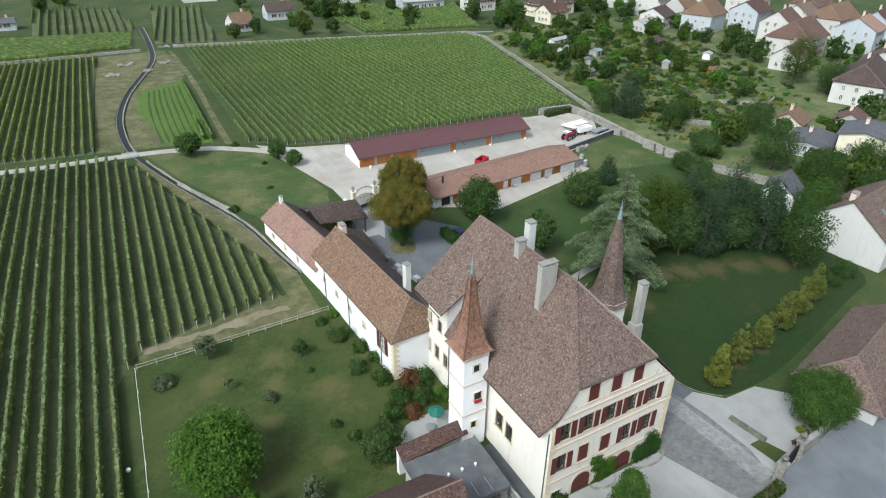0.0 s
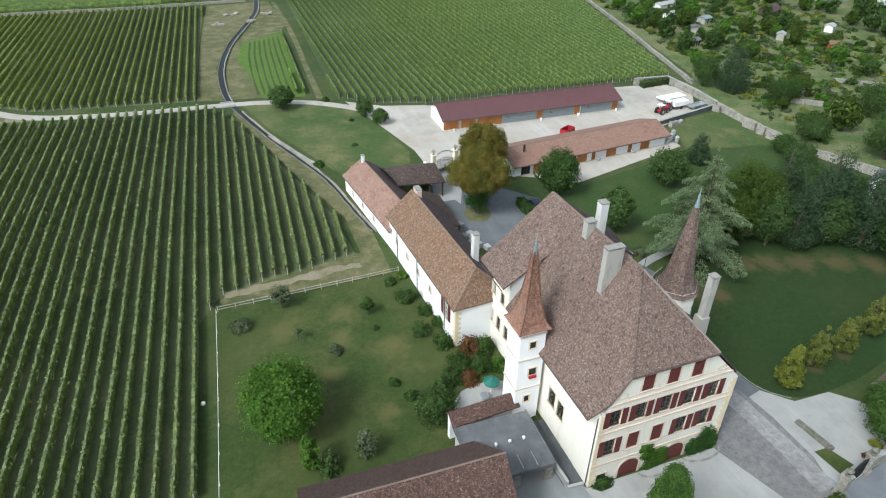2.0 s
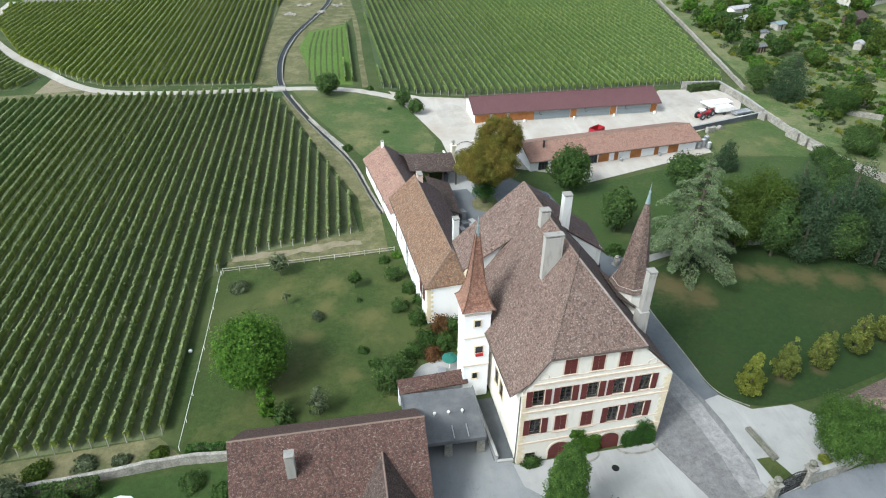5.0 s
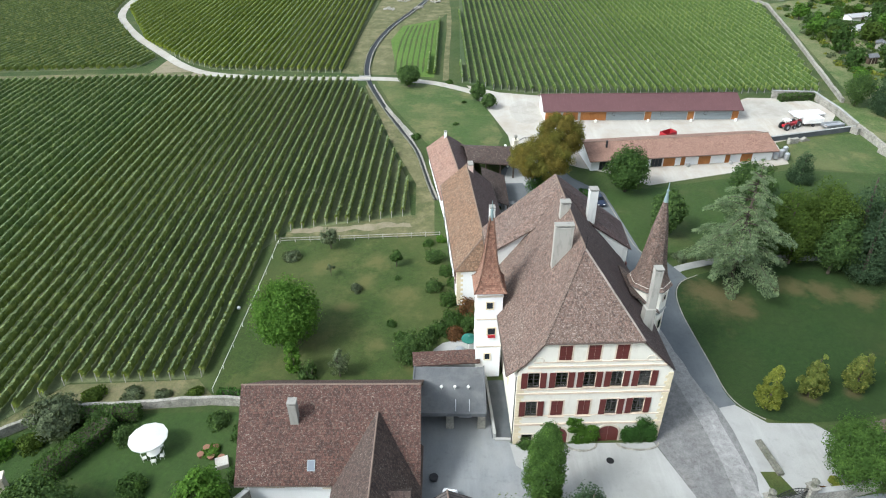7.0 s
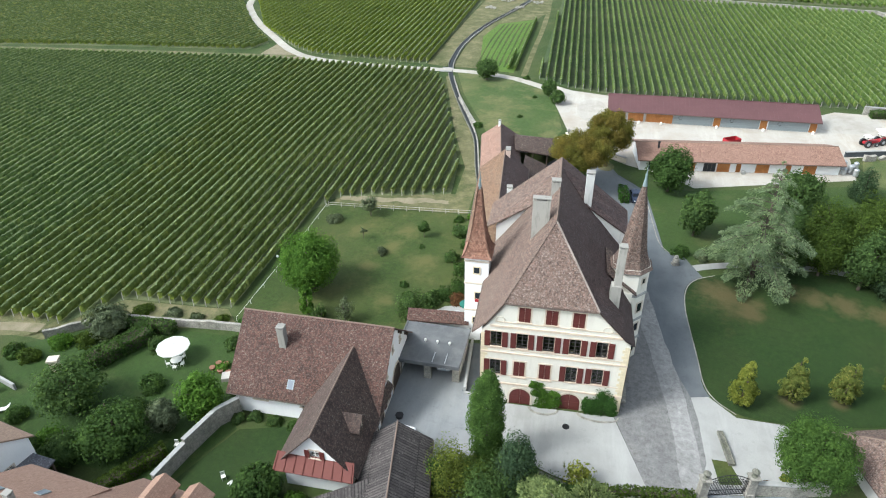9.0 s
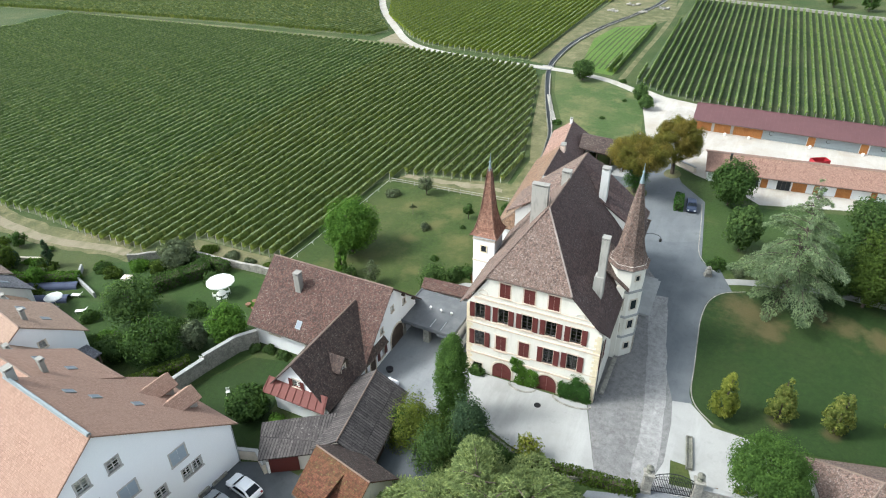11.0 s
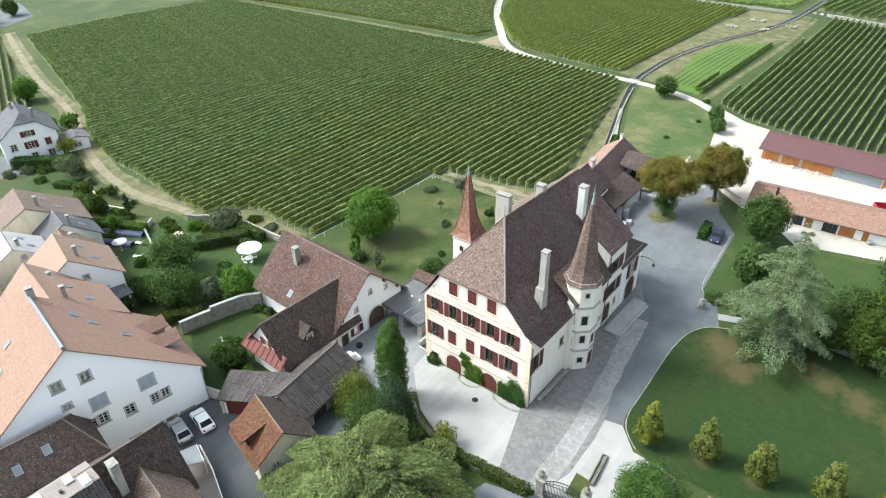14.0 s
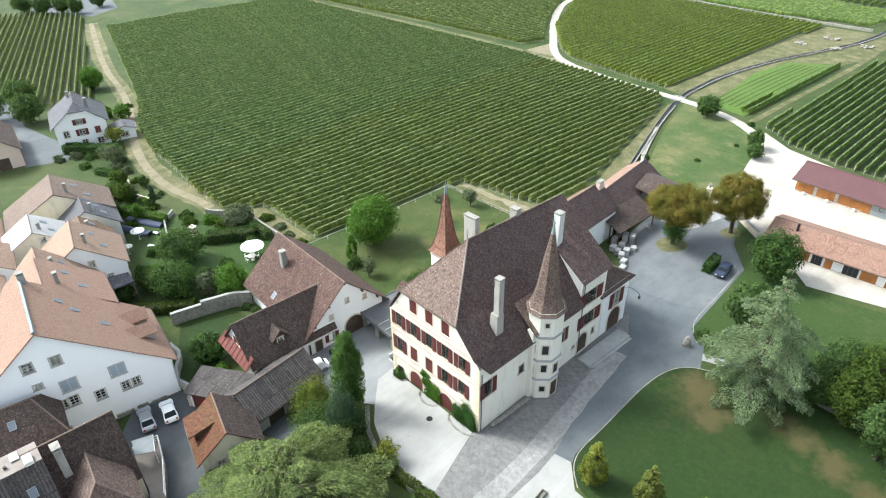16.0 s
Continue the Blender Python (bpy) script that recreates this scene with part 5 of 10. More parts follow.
def hedge(label, pts, width, height, mat_='hedge', dens=62, size=0.2, name="hedge"):
    """A clipped hedge along pts: leaves on a box-shaped run round a twiggy core."""
    t = thing(name, label, "hedge", on_ground(pts[0][0], pts[0][1]))
    ox, oy, oz = t.matrix_basis.translation
    r = np.random.default_rng(int(abs(pts[0][0] * 91 + pts[0][1] * 7)))
    allp, alln = [], []
    core = bmesh.new()
    for a, b in zip(pts, pts[1:]):
        L = math.dist(a, b)
        d = np.array((b[0] - a[0], b[1] - a[1])) / L
        s = np.array((d[1], -d[0]))
        k = int(L * (width + 2 * height) * dens)
        f = r.uniform(0, width + 2 * height, k)
        along = r.uniform(-0.1, L + 0.1, k)
        u = np.where(f < height, -width / 2, np.where(f < height + width, f - height - width / 2, width / 2))
        z = np.where(f < height, f, np.where(f < height + width, height, width + 2 * height - f))
        n = np.stack([np.where(f < height, -s[0], np.where(f < height + width, 0, s[0])), np.where(f < height, -s[1], np.where(f < height + width, 0, s[1])), np.where((f >= height) & (f < height + width), 1.0, 0.2)], -1)
        k2 = int(2 * width * height * dens)                # the two ends
        along = np.append(along, r.choice((0.0, L), k2))
        u = np.append(u, r.uniform(-width / 2, width / 2, k2))
        z = np.append(z, r.uniform(0, height, k2))
        way = np.sign(along[k:] - L / 2)
        n = np.concatenate([n, np.stack([d[0] * way, d[1] * way, np.full(k2, 0.2)], -1)])
        k += k2
        p = np.stack([a[0] + d[0] * along + s[0] * u, a[1] + d[1] * along + s[1] * u, np.maximum(z, 0.05)], -1)
        wob = 0.09 * np.sin(along * 2.1 + u * 3)[:, None]
        p += n * wob + r.normal(0, 0.06, (k, 3))
        p[:, 2] += hz_many(p[:, 0], p[:, 1]) - oz
        p[:, 0] -= ox
        p[:, 1] -= oy
        allp.append(p)
        alln.append(n)
        g = hz(*a) - oz
        m = Matrix.Translation((a[0] - ox, a[1] - oy, g)) @ Matrix.Rotation(math.atan2(d[1], d[0]), 4, 'Z')
        box(core, 0.28, L - 0.28, -width / 2 + 0.22, width / 2 - 0.22, -0.1, height - 0.24, m)
    v = leaf_cards(r, np.concatenate(allp), np.concatenate(alln), size, 1.2, 0.7)
    bulk("foliage", v, np.arange(len(v)).reshape(-1, 4), M[mat_], t)
    part("twiggy_core", core, M['bark'], t)
    return t


def cedar(label, x, y, H, R, mat_, seed, tiers=13, droop=0.25, dens=1.0, z_low=0.1, name="cedar_tree", dome=0.75, leaders=((0, 0),), spray=1.0, boughs=8, fan=0.34):
    """A spreading conifer: boughs in flat tiers, each fringed with short needle sprays."""
    t = thing(name, label, "tree", on_ground(x, y))
    r = np.random.default_rng(seed)
    bm = bmesh.new()
    rod(bm, (0, 0, -0.3), (0, 0, H * 0.5), min(0.5, R * 0.05), 8, min(0.2, R * 0.026))
    rod(bm, (0, 0, H * 0.5 - 0.02), (0.15, 0.1, H * 0.92), min(0.2, R * 0.026), 8, 0.02)
    P, N = [], []
    for i in range(tiers):
        f = i / (tiers - 1)
        z = H * (z_low + (0.97 - z_low) * f)
        reach = R * (1 - f) ** dome * (0.75 + 0.25 * min(1, f * 6)) + 0.25
        n = int(boughs - 0.5 * boughs * f)
        for j in range(n):
            a = 2 * math.pi * (j + r.uniform(-0.35, 0.35)) / n + i * 0.9
            L = reach * r.uniform(0.45, 1.2)
            lx, ly = leaders[(i * 3 + j) % len(leaders)]
            lx, ly = lx * min(1, 0.3 + f), ly * min(1, 0.3 + f)
            up = r.uniform(0.05, 0.25) * L
            s = np.linspace(0.0, 1.0, 12)
            spine = np.stack([lx + np.cos(a) * L * s, ly + np.sin(a) * L * s, z + up * np.sin(s * 2.2) - droop * L * s ** 2], -1)
            rod(bm, spine[0], spine[6], 0.07 + 0.03 * (1 - f), 5, 0.05)
            rod(bm, spine[6], spine[11], 0.05, 5, 0.015)
            k = int(70 * L * dens)
            q = r.uniform(0.12, 1.05, k) ** 0.8
            width = L * fan * np.sin(np.clip(q, 0, 1) * math.pi * 0.85 + 0.25) + 0.1
            lat = r.uniform(-1, 1, k) * width
            c = np.stack([np.interp(q, s, spine[:, m]) for m in range(3)], -1)
            c[:, 0] += -np.sin(a) * lat
            c[:, 1] += np.cos(a) * lat
            c[:, 2] += r.normal(0, 0.10, k) - np.abs(lat) * 0.25 - 0.12 * r.uniform(0, 1, k) ** 2 * L * 0.4
            P.append(c)
            dirs = np.stack([np.cos(a) - np.sin(a) * lat / (width + 0.01), np.sin(a) + np.cos(a) * lat / (width + 0.01), np.full(k, -0.5)], -1)
            N.append(dirs)
    for lx, ly in leaders[1:]:
        rod(bm, (0, 0, H * 0.15), (lx, ly, H * 0.62), 0.2, 7, 0.03)
    part("trunk", bm, M['bark'], t)
    P, N = np.concatenate(P), np.concatenate(N)
    N /= np.linalg.norm(N, axis=1)[:, None]
    e1 = N + r.normal(0, 0.35, N.shape)
    e1 /= np.linalg.norm(e1, axis=1)[:, None]
    e2 = np.cross(e1, np.array((0, 0, 1.0)) + r.normal(0, 0.5, N.shape))
    e2 /= np.linalg.norm(e2, axis=1)[:, None] + 1e-9
    ln = r.uniform(0.22, 0.5, len(P))[:, None] * spray
    wd = ln * 0.18 / spray ** 0.6
    v = np.stack([P - e2 * wd, P + e1 * ln * 0.5 - e2 * wd * 0.8, P + e1 * ln, P + e1 * ln * 0.4 + e2 * wd], 1).reshape(-1, 3)
    bulk("needles", v, np.arange(len(v)).reshape(-1, 4), M[mat_], t)
    return t


# ---------------------------------------------------------------- the manor house
def manor():
    ox, oy = 39.0, 45.0
    h = thing("manor_house", "cream stone manor with a steep weathered tile roof and oxblood shutters", "house", pose(47.4, 35.2, 0, 0, 0, 1.6) @ Matrix.Translation((ox - 47.4, oy - 35.2, 0)))
    L = lambda pts: [tuple((p[0] - ox, p[1] - oy, *p[2:])) for p in pts]
    x0, x1, yf, ym, yr = 30.9, 47.3, 35.2, 54.4, 60.4
    base = -2.2
    # walls: south front, east side, rear, west side
    bays = (32.6, 35.55, 38.5, 41.4, 44.35)
    front = [(x, 8.3, 1.25, 2.15, "open") for x in bays] + [(bays[0], 4.05, 1.25, 2.2, "open"), (35.4, 3.9, 1.3, 2.35, "closed"), (38.35, 3.9, 1.3, 2.35, "closed"), (41.35, 4.1, 1.25, 2.25, "open"), (44.25, 4.2, 1.25, 2.25, "open")] \
        + [(x, 12.15, 1.3, 2.0, "closed") for x in (35.65, 38.6, 41.5)]
    cellar = [(32.4, 0.2, 1.2, 0.8)]
    A, B, C, D = L([(x0, yf), (x1, yf), (x1, yr), (x0, yr)])
    bm = bmesh.new()
    holes = [(x - w / 2 - x0, x + w / 2 - x0, z, z + hh) for x, z, w, hh, k in front if k != "closed"] + [(x - w / 2 - x0, x + w / 2 - x0, z, z + hh) for x, z, w, hh in cellar]
    facade(bm, A, B, [(0, base), (x1 - x0, base), (x1 - x0, 10.2), (43.1 - x0, 14.7), (33.8 - x0, 14.7), (0, 10.2)], holes)
    part("wall", bm, M['cream'], h, "cream rendered front wall")
    bm = bmesh.new()
    east = [(36.75, 5.2, 1.35, 2.5, "open"), (42.9, 4.9, 0.95, 1.3, "plain"), (51.2, 4.9, 1.15, 2.2, "open"), (57.1, 8.55, 2.5, 2.2, "open"), (57.2, 4.75, 2.5, 2.15, "open"), (58.7, 2.2, 0.55, 1.0, "plain"), (54.2, 2.0, 0.6, 0.45, "plain")]
    ym_e = 54.8
    eh = [(y - w / 2 - yf, y + w / 2 - yf, z, z + hh) for y, z, w, hh, k in east if k != "closed"]
    facade(bm, B, C, [(0, base), (yr - yf, base), (yr - yf, 13.2), (ym_e - yf, 13.2), (ym_e - yf, 10.2), (0, 10.2)], eh)
    facade(bm, C, D, [(0, base), (x1 - x0, base), (x1 - x0, 13.2), (x1 - 37.7, 20.0), (0 + x1 - x0, 12.9), (x1 - x0, 12.2)][:2] + [(x1 - x0, 12.4), (x1 - 37.7, 20.0), (0, 13.2)])
    west = [(58.2, 3.0, 1.0, 1.9, "plain"), (60.2, 3.0, 1.0, 1.9, "plain"), (56.0, 3.0, 1.0, 1.9, "plain"), (57.5, 7.6, 0.9, 1.6, "plain"), (60.0, 7.6, 0.9, 1.6, "plain"), (43.9, 3.2, 1.3, 2.2, "plain"), (42.0, 3.0, 1.2, 2.2, "plain")]
    wh = [(yr - y - w / 2, yr - y + w / 2, z, z + hh) for y, z, w, hh, k in west]
    facade(bm, D, A, [(0, base), (yr - yf, base), (yr - yf, 10.2), (yr - ym, 10.2), (yr - ym, 12.6), (0, 12.6)], wh)
    part("wall", bm, M['warm_white'], h, "white rendered side walls")
    for x, z, w, hh, k in front:
        window(h, wall_pose(A, B, x - x0, z), w, hh, k, surround='sand_stone', frame_m='frame_dark', bars=(2, 4))
    for x, z, w, hh in cellar:
        window(h, wall_pose(A, B, x - x0, z), w, hh, "plain", frame_m='frame_dark', bars=(3, 1))
    for y, z, w, hh, k in east:
        window(h, wall_pose(B, C, y - yf, z), w, hh, k, frame_m='frame_dark', bars=(3, 4) if w > 1.5 else (2, 3))
    for y, z, w, hh, k in west:
        window(h, wall_pose(D, A, yr - y, z), w, hh, k, surround='dressed', frame_m='frame_dark', bars=(2, 3))
    for x in (35.7, 41.5):
        arched_door(h, wall_pose(A, B, x - x0, hz(x, yf) - 0.1), 2.5, 2.6)
    arched_door(h, wall_pose(B, C, 56.2 - yf, hz(48, 56) + 0.35), 2.0, 3.1, 'wood_dark')
    # string courses and corner stones
    for z, t in ((2.5, 0.28), (3.92, 0.13), (7.3, 0.24), (7.92, 0.13), (11.1, 0.3), (11.84, 0.12)):
        bm = bmesh.new()
        inset = 0 if z < 10 else (z - 10.2) * 0.76 + 0.35
        dp = 0.1 if t > 0.2 else 0.05
        box(bm, x0 - 0.06 - ox + inset, x1 + 0.06 - ox - inset, yf - dp - oy, yf - 0.002 - oy, z, z + t)
        part("string_course", bm, M['sand_stone'], h, "sand-coloured stone band across the front")
    for x in (x0 - 0.03, x1 - 0.52):
        z, i = -0.8, 0
        while z < 10.0:
            w = 0.55 if i % 2 else 0.8
            xa = x if x < 40 else x + 0.55 - w
            q = piece("quoin", shared(("quoin", w), lambda bm: box(bm, 0, w, -0.05, -0.003, 0, 0.4)), M['dressed'], h)
            q.matrix_basis = Matrix.Translation((xa - ox, yf - oy, z))
            z, i = z + 0.42, i + 1
    bm = bmesh.new()
    for x in (33.0, 44.7):
        for i in range(16):
            a, b = 2 * math.pi * i / 16, 2 * math.pi * (i + 1) / 16
            rod(bm, (x - ox + 0.5 * math.cos(a), yf - 0.03 - oy, 12.2 + 0.38 * math.sin(a)), (x - ox + 0.5 * math.cos(b), yf - 0.03 - oy, 12.2 + 0.38 * math.sin(b)), 0.05, 5)
    part("oval_moulding", bm, M['pale_stone'], h)
    # roof
    ry, rx, rz = 42.2, 38.25, 21.2
    nx, ny, nz = 38.3, 60.5, 20.5
    west_e, east_e = (29.8, 9.65), (47.9, 9.5)
    wk, ek = (31.6, 12.0), (46.6, 11.4)          # where the slope eases towards the eaves
    fl, fr, fz = 33.4, 43.5, 14.75
    fy = 34.95
    def on(side, x):
        a, b = ((rx, rz), wk) if side < 0 else ((rx, rz), ek)
        return b[1] + (a[1] - b[1]) * (x - b[0]) / (a[0] - b[0])
    polys = [
        [(fl, fy, fz), (fr, fy, fz), (rx, ry, rz)],
        [(fl, fy, fz), (rx, ry, rz), (nx, ny, nz), (wk[0], ny, wk[1]), (wk[0], fy, wk[1])],
        [(wk[0], fy, wk[1]), (wk[0], ym, wk[1]), (west_e[0], ym, west_e[1]), (west_e[0], fy + 0.8, west_e[1])],
        [(fr, fy, fz), (rx, ry, rz), (nx, ny, nz), (ek[0], ny, ek[1]), (ek[0], fy, ek[1])],
        [(ek[0], fy, ek[1]), (ek[0], ym_e, ek[1]), (east_e[0], ym_e, east_e[1]), (east_e[0], fy + 1.4, east_e[1])],
        # the raised rear roofs
        [(34.9, ym - 0.3, 16.5), (nx, ny - 3.4, nz + 0.12), (nx, ny + 0.3, nz + 0.12), (29.1, ny + 0.3, 12.75), (29.1, ym - 0.3, 12.75)],
        [(42.2, ym_e - 0.2, 16.6), (nx, ny - 3.0, nz + 0.12), (nx, ny + 0.3, nz + 0.12), (47.8, ny + 0.2, 13.3), (47.6, ym_e - 0.2, 12.9)],
    ]
    for i, p in enumerate(polys):                      # the slopes away from the sun get darker tiles, shade put into the colour
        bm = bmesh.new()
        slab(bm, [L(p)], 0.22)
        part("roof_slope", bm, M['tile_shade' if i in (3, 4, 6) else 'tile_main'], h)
    # cheeks that close the step under the raised roofs
    for ring in ([(30.3, ym, 9.6), (30.3, ym, 12.9), (34.4, ym, 15.9), (34.6, ym, 15.7)], [(47.3, ym_e, 9.6), (47.3, ym_e, 12.9), (42.6, ym_e, 16.1), (42.3, ym_e, 15.9)]):
        bm = bmesh.new()
        a = [bm.verts.new((p[0] - ox, p[1] - oy, p[2])) for p in ring]
        b = [bm.verts.new((p[0] - ox, p[1] - oy + 0.3, p[2])) for p in ring]
        bm.faces.new(a)
        bm.faces.new(b[::-1])
        for i in range(4):
            bm.faces.new((a[i], b[i], b[(i + 1) % 4], a[(i + 1) % 4]))
        part("dormer_cheek", bm, M['stack_white'], h, "white rendered triangle under the raised roof")
    ridge_caps(h, [tuple(L([(rx, ry, rz), (nx, ny, nz + 0.1)]))], 'ridge', 0.11)
    ridge_caps(h, [tuple(L([(fl, fy, fz), (rx, ry, rz)]))], 'tile_main', 0.08)
    ridge_caps(h, [tuple(L([(fr, fy, fz), (rx, ry, rz)]))], 'ridge_pale', 0.12)
    for a, b in (((29.75, fy + 0.8, 9.5), (29.75, ym, 9.5)), ((47.95, fy + 1.4, 9.35), (47.95, ym_e, 9.35)), ((fl, fy - 0.06, fz - 0.15), (fr, fy - 0.06, fz - 0.15)), ((29.05, ym, 12.2), (29.05, ny, 12.2)), ((47.66, ym_e - 0.2, 12.75), (47.86, ny + 0.2, 13.15))):
        gutter(h, *L([a, b]))
    for x, y, z in ((x0 - 0.12, yf + 0.3, 9.6), (x1 + 0.12, yf + 0.3, 9.4), (x1 + 0.12, 55.2, 12.8), (x0 - 0.12, 55, 12.2)):
        bm = bmesh.new()
        rod(bm, (x - ox, y - oy, z), (x - ox, y - oy, -0.6), 0.06, 6)
        part("downpipe", bm, M['frame_dark'], h)
    for c in ((36.35, 44.8, 17.0, 22.75, 2.0, 0.75, 'stack_pale'), (42.05, 55.4, 15.0, 21.3, 1.0, 1.0, 'stack_white'), (37.8, 51.5, 17.5, 21.8, 1.1, 0.9, 'stack_pale'), (45.5, 40.1, 11.0, 20.15, 0.82, 0.82, 'stack_pale')):
        chimney(h, c[0] - ox, c[1] - oy, *c[2:6], c[6])
    bm = bmesh.new()
    prism(bm, [(x - ox, y - oy) for x, y in ((44.65, 39.35), (45.95, 39.35), (45.95, 40.65), (44.65, 40.65))], 10.5, 15.0, [(x - ox + 0.08, y - oy + 0.05) for x, y in ((44.75, 39.45), (45.85, 39.45), (45.85, 40.55), (44.75, 40.55))])
    part("chimney_foot", bm, M['stack_pale'], h)
    bm = bmesh.new()
    rod(bm, (rx - ox, ry - oy, rz), (rx - ox, ry - oy, rz + 1.5), 0.05, 6, 0.02)
    part("finial", bm, M['iron'], h)
    # square west turret with a flared spire
    tx, ty = 28.85, 47.4
    bm = bmesh.new()
    sq = lambda r: [(tx - ox + a * r, ty - oy + b * r) for a, b in ((-1, -1), (1, -1), (1, 1), (-1, 1))]
    prism(bm, sq(1.52), -2.0, 13.1)
    tw = part("turret", bm, M['white'], h)
    for z in (4.6, 8.9, 12.3):
        bm = bmesh.new()
        prism(bm, sq(1.6), z, z + 0.22)
        part("turret_band", bm, M['pale_stone'], tw, "pale stone band")
    bm = bmesh.new()
    prof = [(1.92, 13.0), (1.7, 13.25), (1.42, 13.75), (1.14, 14.8), (0.88, 16.0), (0.71, 17.2), (0.53, 18.8), (0.34, 20.7), (0.17, 22.2)]
    spire(bm, [[(*q, z) for q in sq(r_)] for r_, z in prof])
    part("spire", bm, M['tile_spire'], tw)
    ridge_caps(tw, [((*sq(ra)[i], za), (*sq(rb)[i], zb)) for (ra, za), (rb, zb) in zip(prof, prof[1:]) for i in range(4)], 'tile_spire', 0.09)
    bm = bmesh.new()
    lathe(bm, [(0.26, 21.9), (0.2, 22.3), (0.12, 22.9), (0.18, 23.1), (0.07, 23.3), (0.02, 24.3)], 8, tx - ox, ty - oy)
    part("finial", bm, M['copper'], tw)
    for sx, z, w, hh in ((0, 10.6, 0.7, 0.9), (0.3, 6.6, 0.9, 1.0), (-0.1, 2.6, 0.6, 0.9)):
        bm = bmesh.new()
        box(bm, tx - ox + sx - w / 2, tx - ox + sx + w / 2, ty - oy - 1.56, ty - oy - 1.522, z, z + hh)
        part("turret_window", bm, M['carglass'], tw, "small dark window")
        bm = bmesh.new()
        cx, cy = tx - ox + sx, ty - oy - 1.57
        for a in ((-w / 2 - 0.14, -w / 2, 0, hh), (w / 2, w / 2 + 0.14, 0, hh), (-w / 2 - 0.14, w / 2 + 0.14, hh, hh + 0.14), (-w / 2 - 0.14, w / 2 + 0.14, -0.14, 0)):
            box(bm, cx + a[0], cx + a[1], cy - 0.04, cy + 0.045, z + a[2], z + a[3])
        part("window_surround", bm, M['dressed'], tw)
    bm = bmesh.new()
    box(bm, tx - ox - 0.15, tx - ox + 0.75, ty - oy - 1.87, ty - oy - 1.62, 6.3, 6.6)
    part("flower_box", bm, M['red'], tw, "window box of red flowers")
    # eight-sided stair tower on the east with its tall spire
    cx, cy = 47.55 - ox, 46.75 - oy
    st = math.pi / 8
    bm = bmesh.new()
    prism(bm, circle(2.32, 8, cx, cy, st), -1.5, 14.0)
    tower = part("stair_tower", bm, M['warm_white'], h, "pale eight-sided stair tower")
    for z in (3.2, 6.4, 10.2, 13.4):
        bm = bmesh.new()
        lathe(bm, [(2.37, z - 0.12), (2.5, z), (2.5, z + 0.1), (2.36, z + 0.24)], 8, cx, cy, st)
        part("tower_band", bm, M['conc'], tower, "grey stone band")
    bm = bmesh.new()
    prof = [(2.66, 13.6), (2.25, 14.05), (1.85, 14.9), (1.52, 16.3), (1.22, 18.3), (0.88, 20.7), (0.54, 22.6), (0.2, 24.4)]
    spire(bm, [[(*q, z) for q in circle(r_, 8, cx, cy, st)] for r_, z in prof])
    part("spire", bm, M['tile_main'], tower)
    bm = bmesh.new()
    lathe(bm, [(0.28, 24.1), (0.2, 24.6), (0.1, 25.3), (0.16, 25.5), (0.06, 25.7), (0.02, 26.6)], 8, cx, cy)
    part("finial", bm, M['copper'], tower)
    for k, (ang, z, w, hh) in enumerate(((0, 0.2, 1.2, 2.4), (-45, 1.2, 0.7, 0.9), (0, 4.1, 0.8, 1.5), (-45, 4.6, 0.7, 1.2), (-45, 7.6, 0.8, 1.4), (-45, 11.9, 0.5, 0.7), (45, 7.3, 0.7, 1.0), (-90, 4.2, 0.7, 1.1), (-90, 7.6, 0.7, 1.1))):
        m = Matrix.Translation((cx, cy, z)) @ Matrix.Rotation(radians(ang + 90), 4, 'Z') @ Matrix.Translation((0, -2.35 * math.cos(math.pi / 8), 0))
        bm = bmesh.new()
        box(bm, -w / 2, w / 2, -0.02, 0.03, 0, hh, m)
        part("tower_window" if hh < 2 else "tower_door", bm, M['carglass'] if hh < 2 else M['wood_dark'], tower)
        bm = bmesh.new()
        for a in ((-w / 2 - 0.15, -w / 2, 0, hh), (w / 2, w / 2 + 0.15, 0, hh), (-w / 2 - 0.15, w / 2 + 0.15, hh, hh + 0.15), (-w / 2 - 0.15, w / 2 + 0.15, -0.12, 0)):
            box(bm, a[0], a[1], -0.07, 0.02, a[2], a[3], m)
        part("window_surround", bm, M['pale_stone'], tower)
    # low roof where the stair tower meets the main slope
    bm = bmesh.new()
    slab(bm, [L([(44.6, 44.0, 13.9), (48.4, 44.0, 10.9), (48.4, 49.6, 10.9), (44.6, 49.6, 13.9)])], 0.2)
    part("tower_roof", bm, M['tile_main'], h)
    bm = bmesh.new()
    box(bm, 45.4 - ox, 47.9 - ox, 44.1 - oy, 49.4 - oy, -1.5, 11.0)
    part("stair_wall", bm, M['warm_white'], h)
    return h


manor()
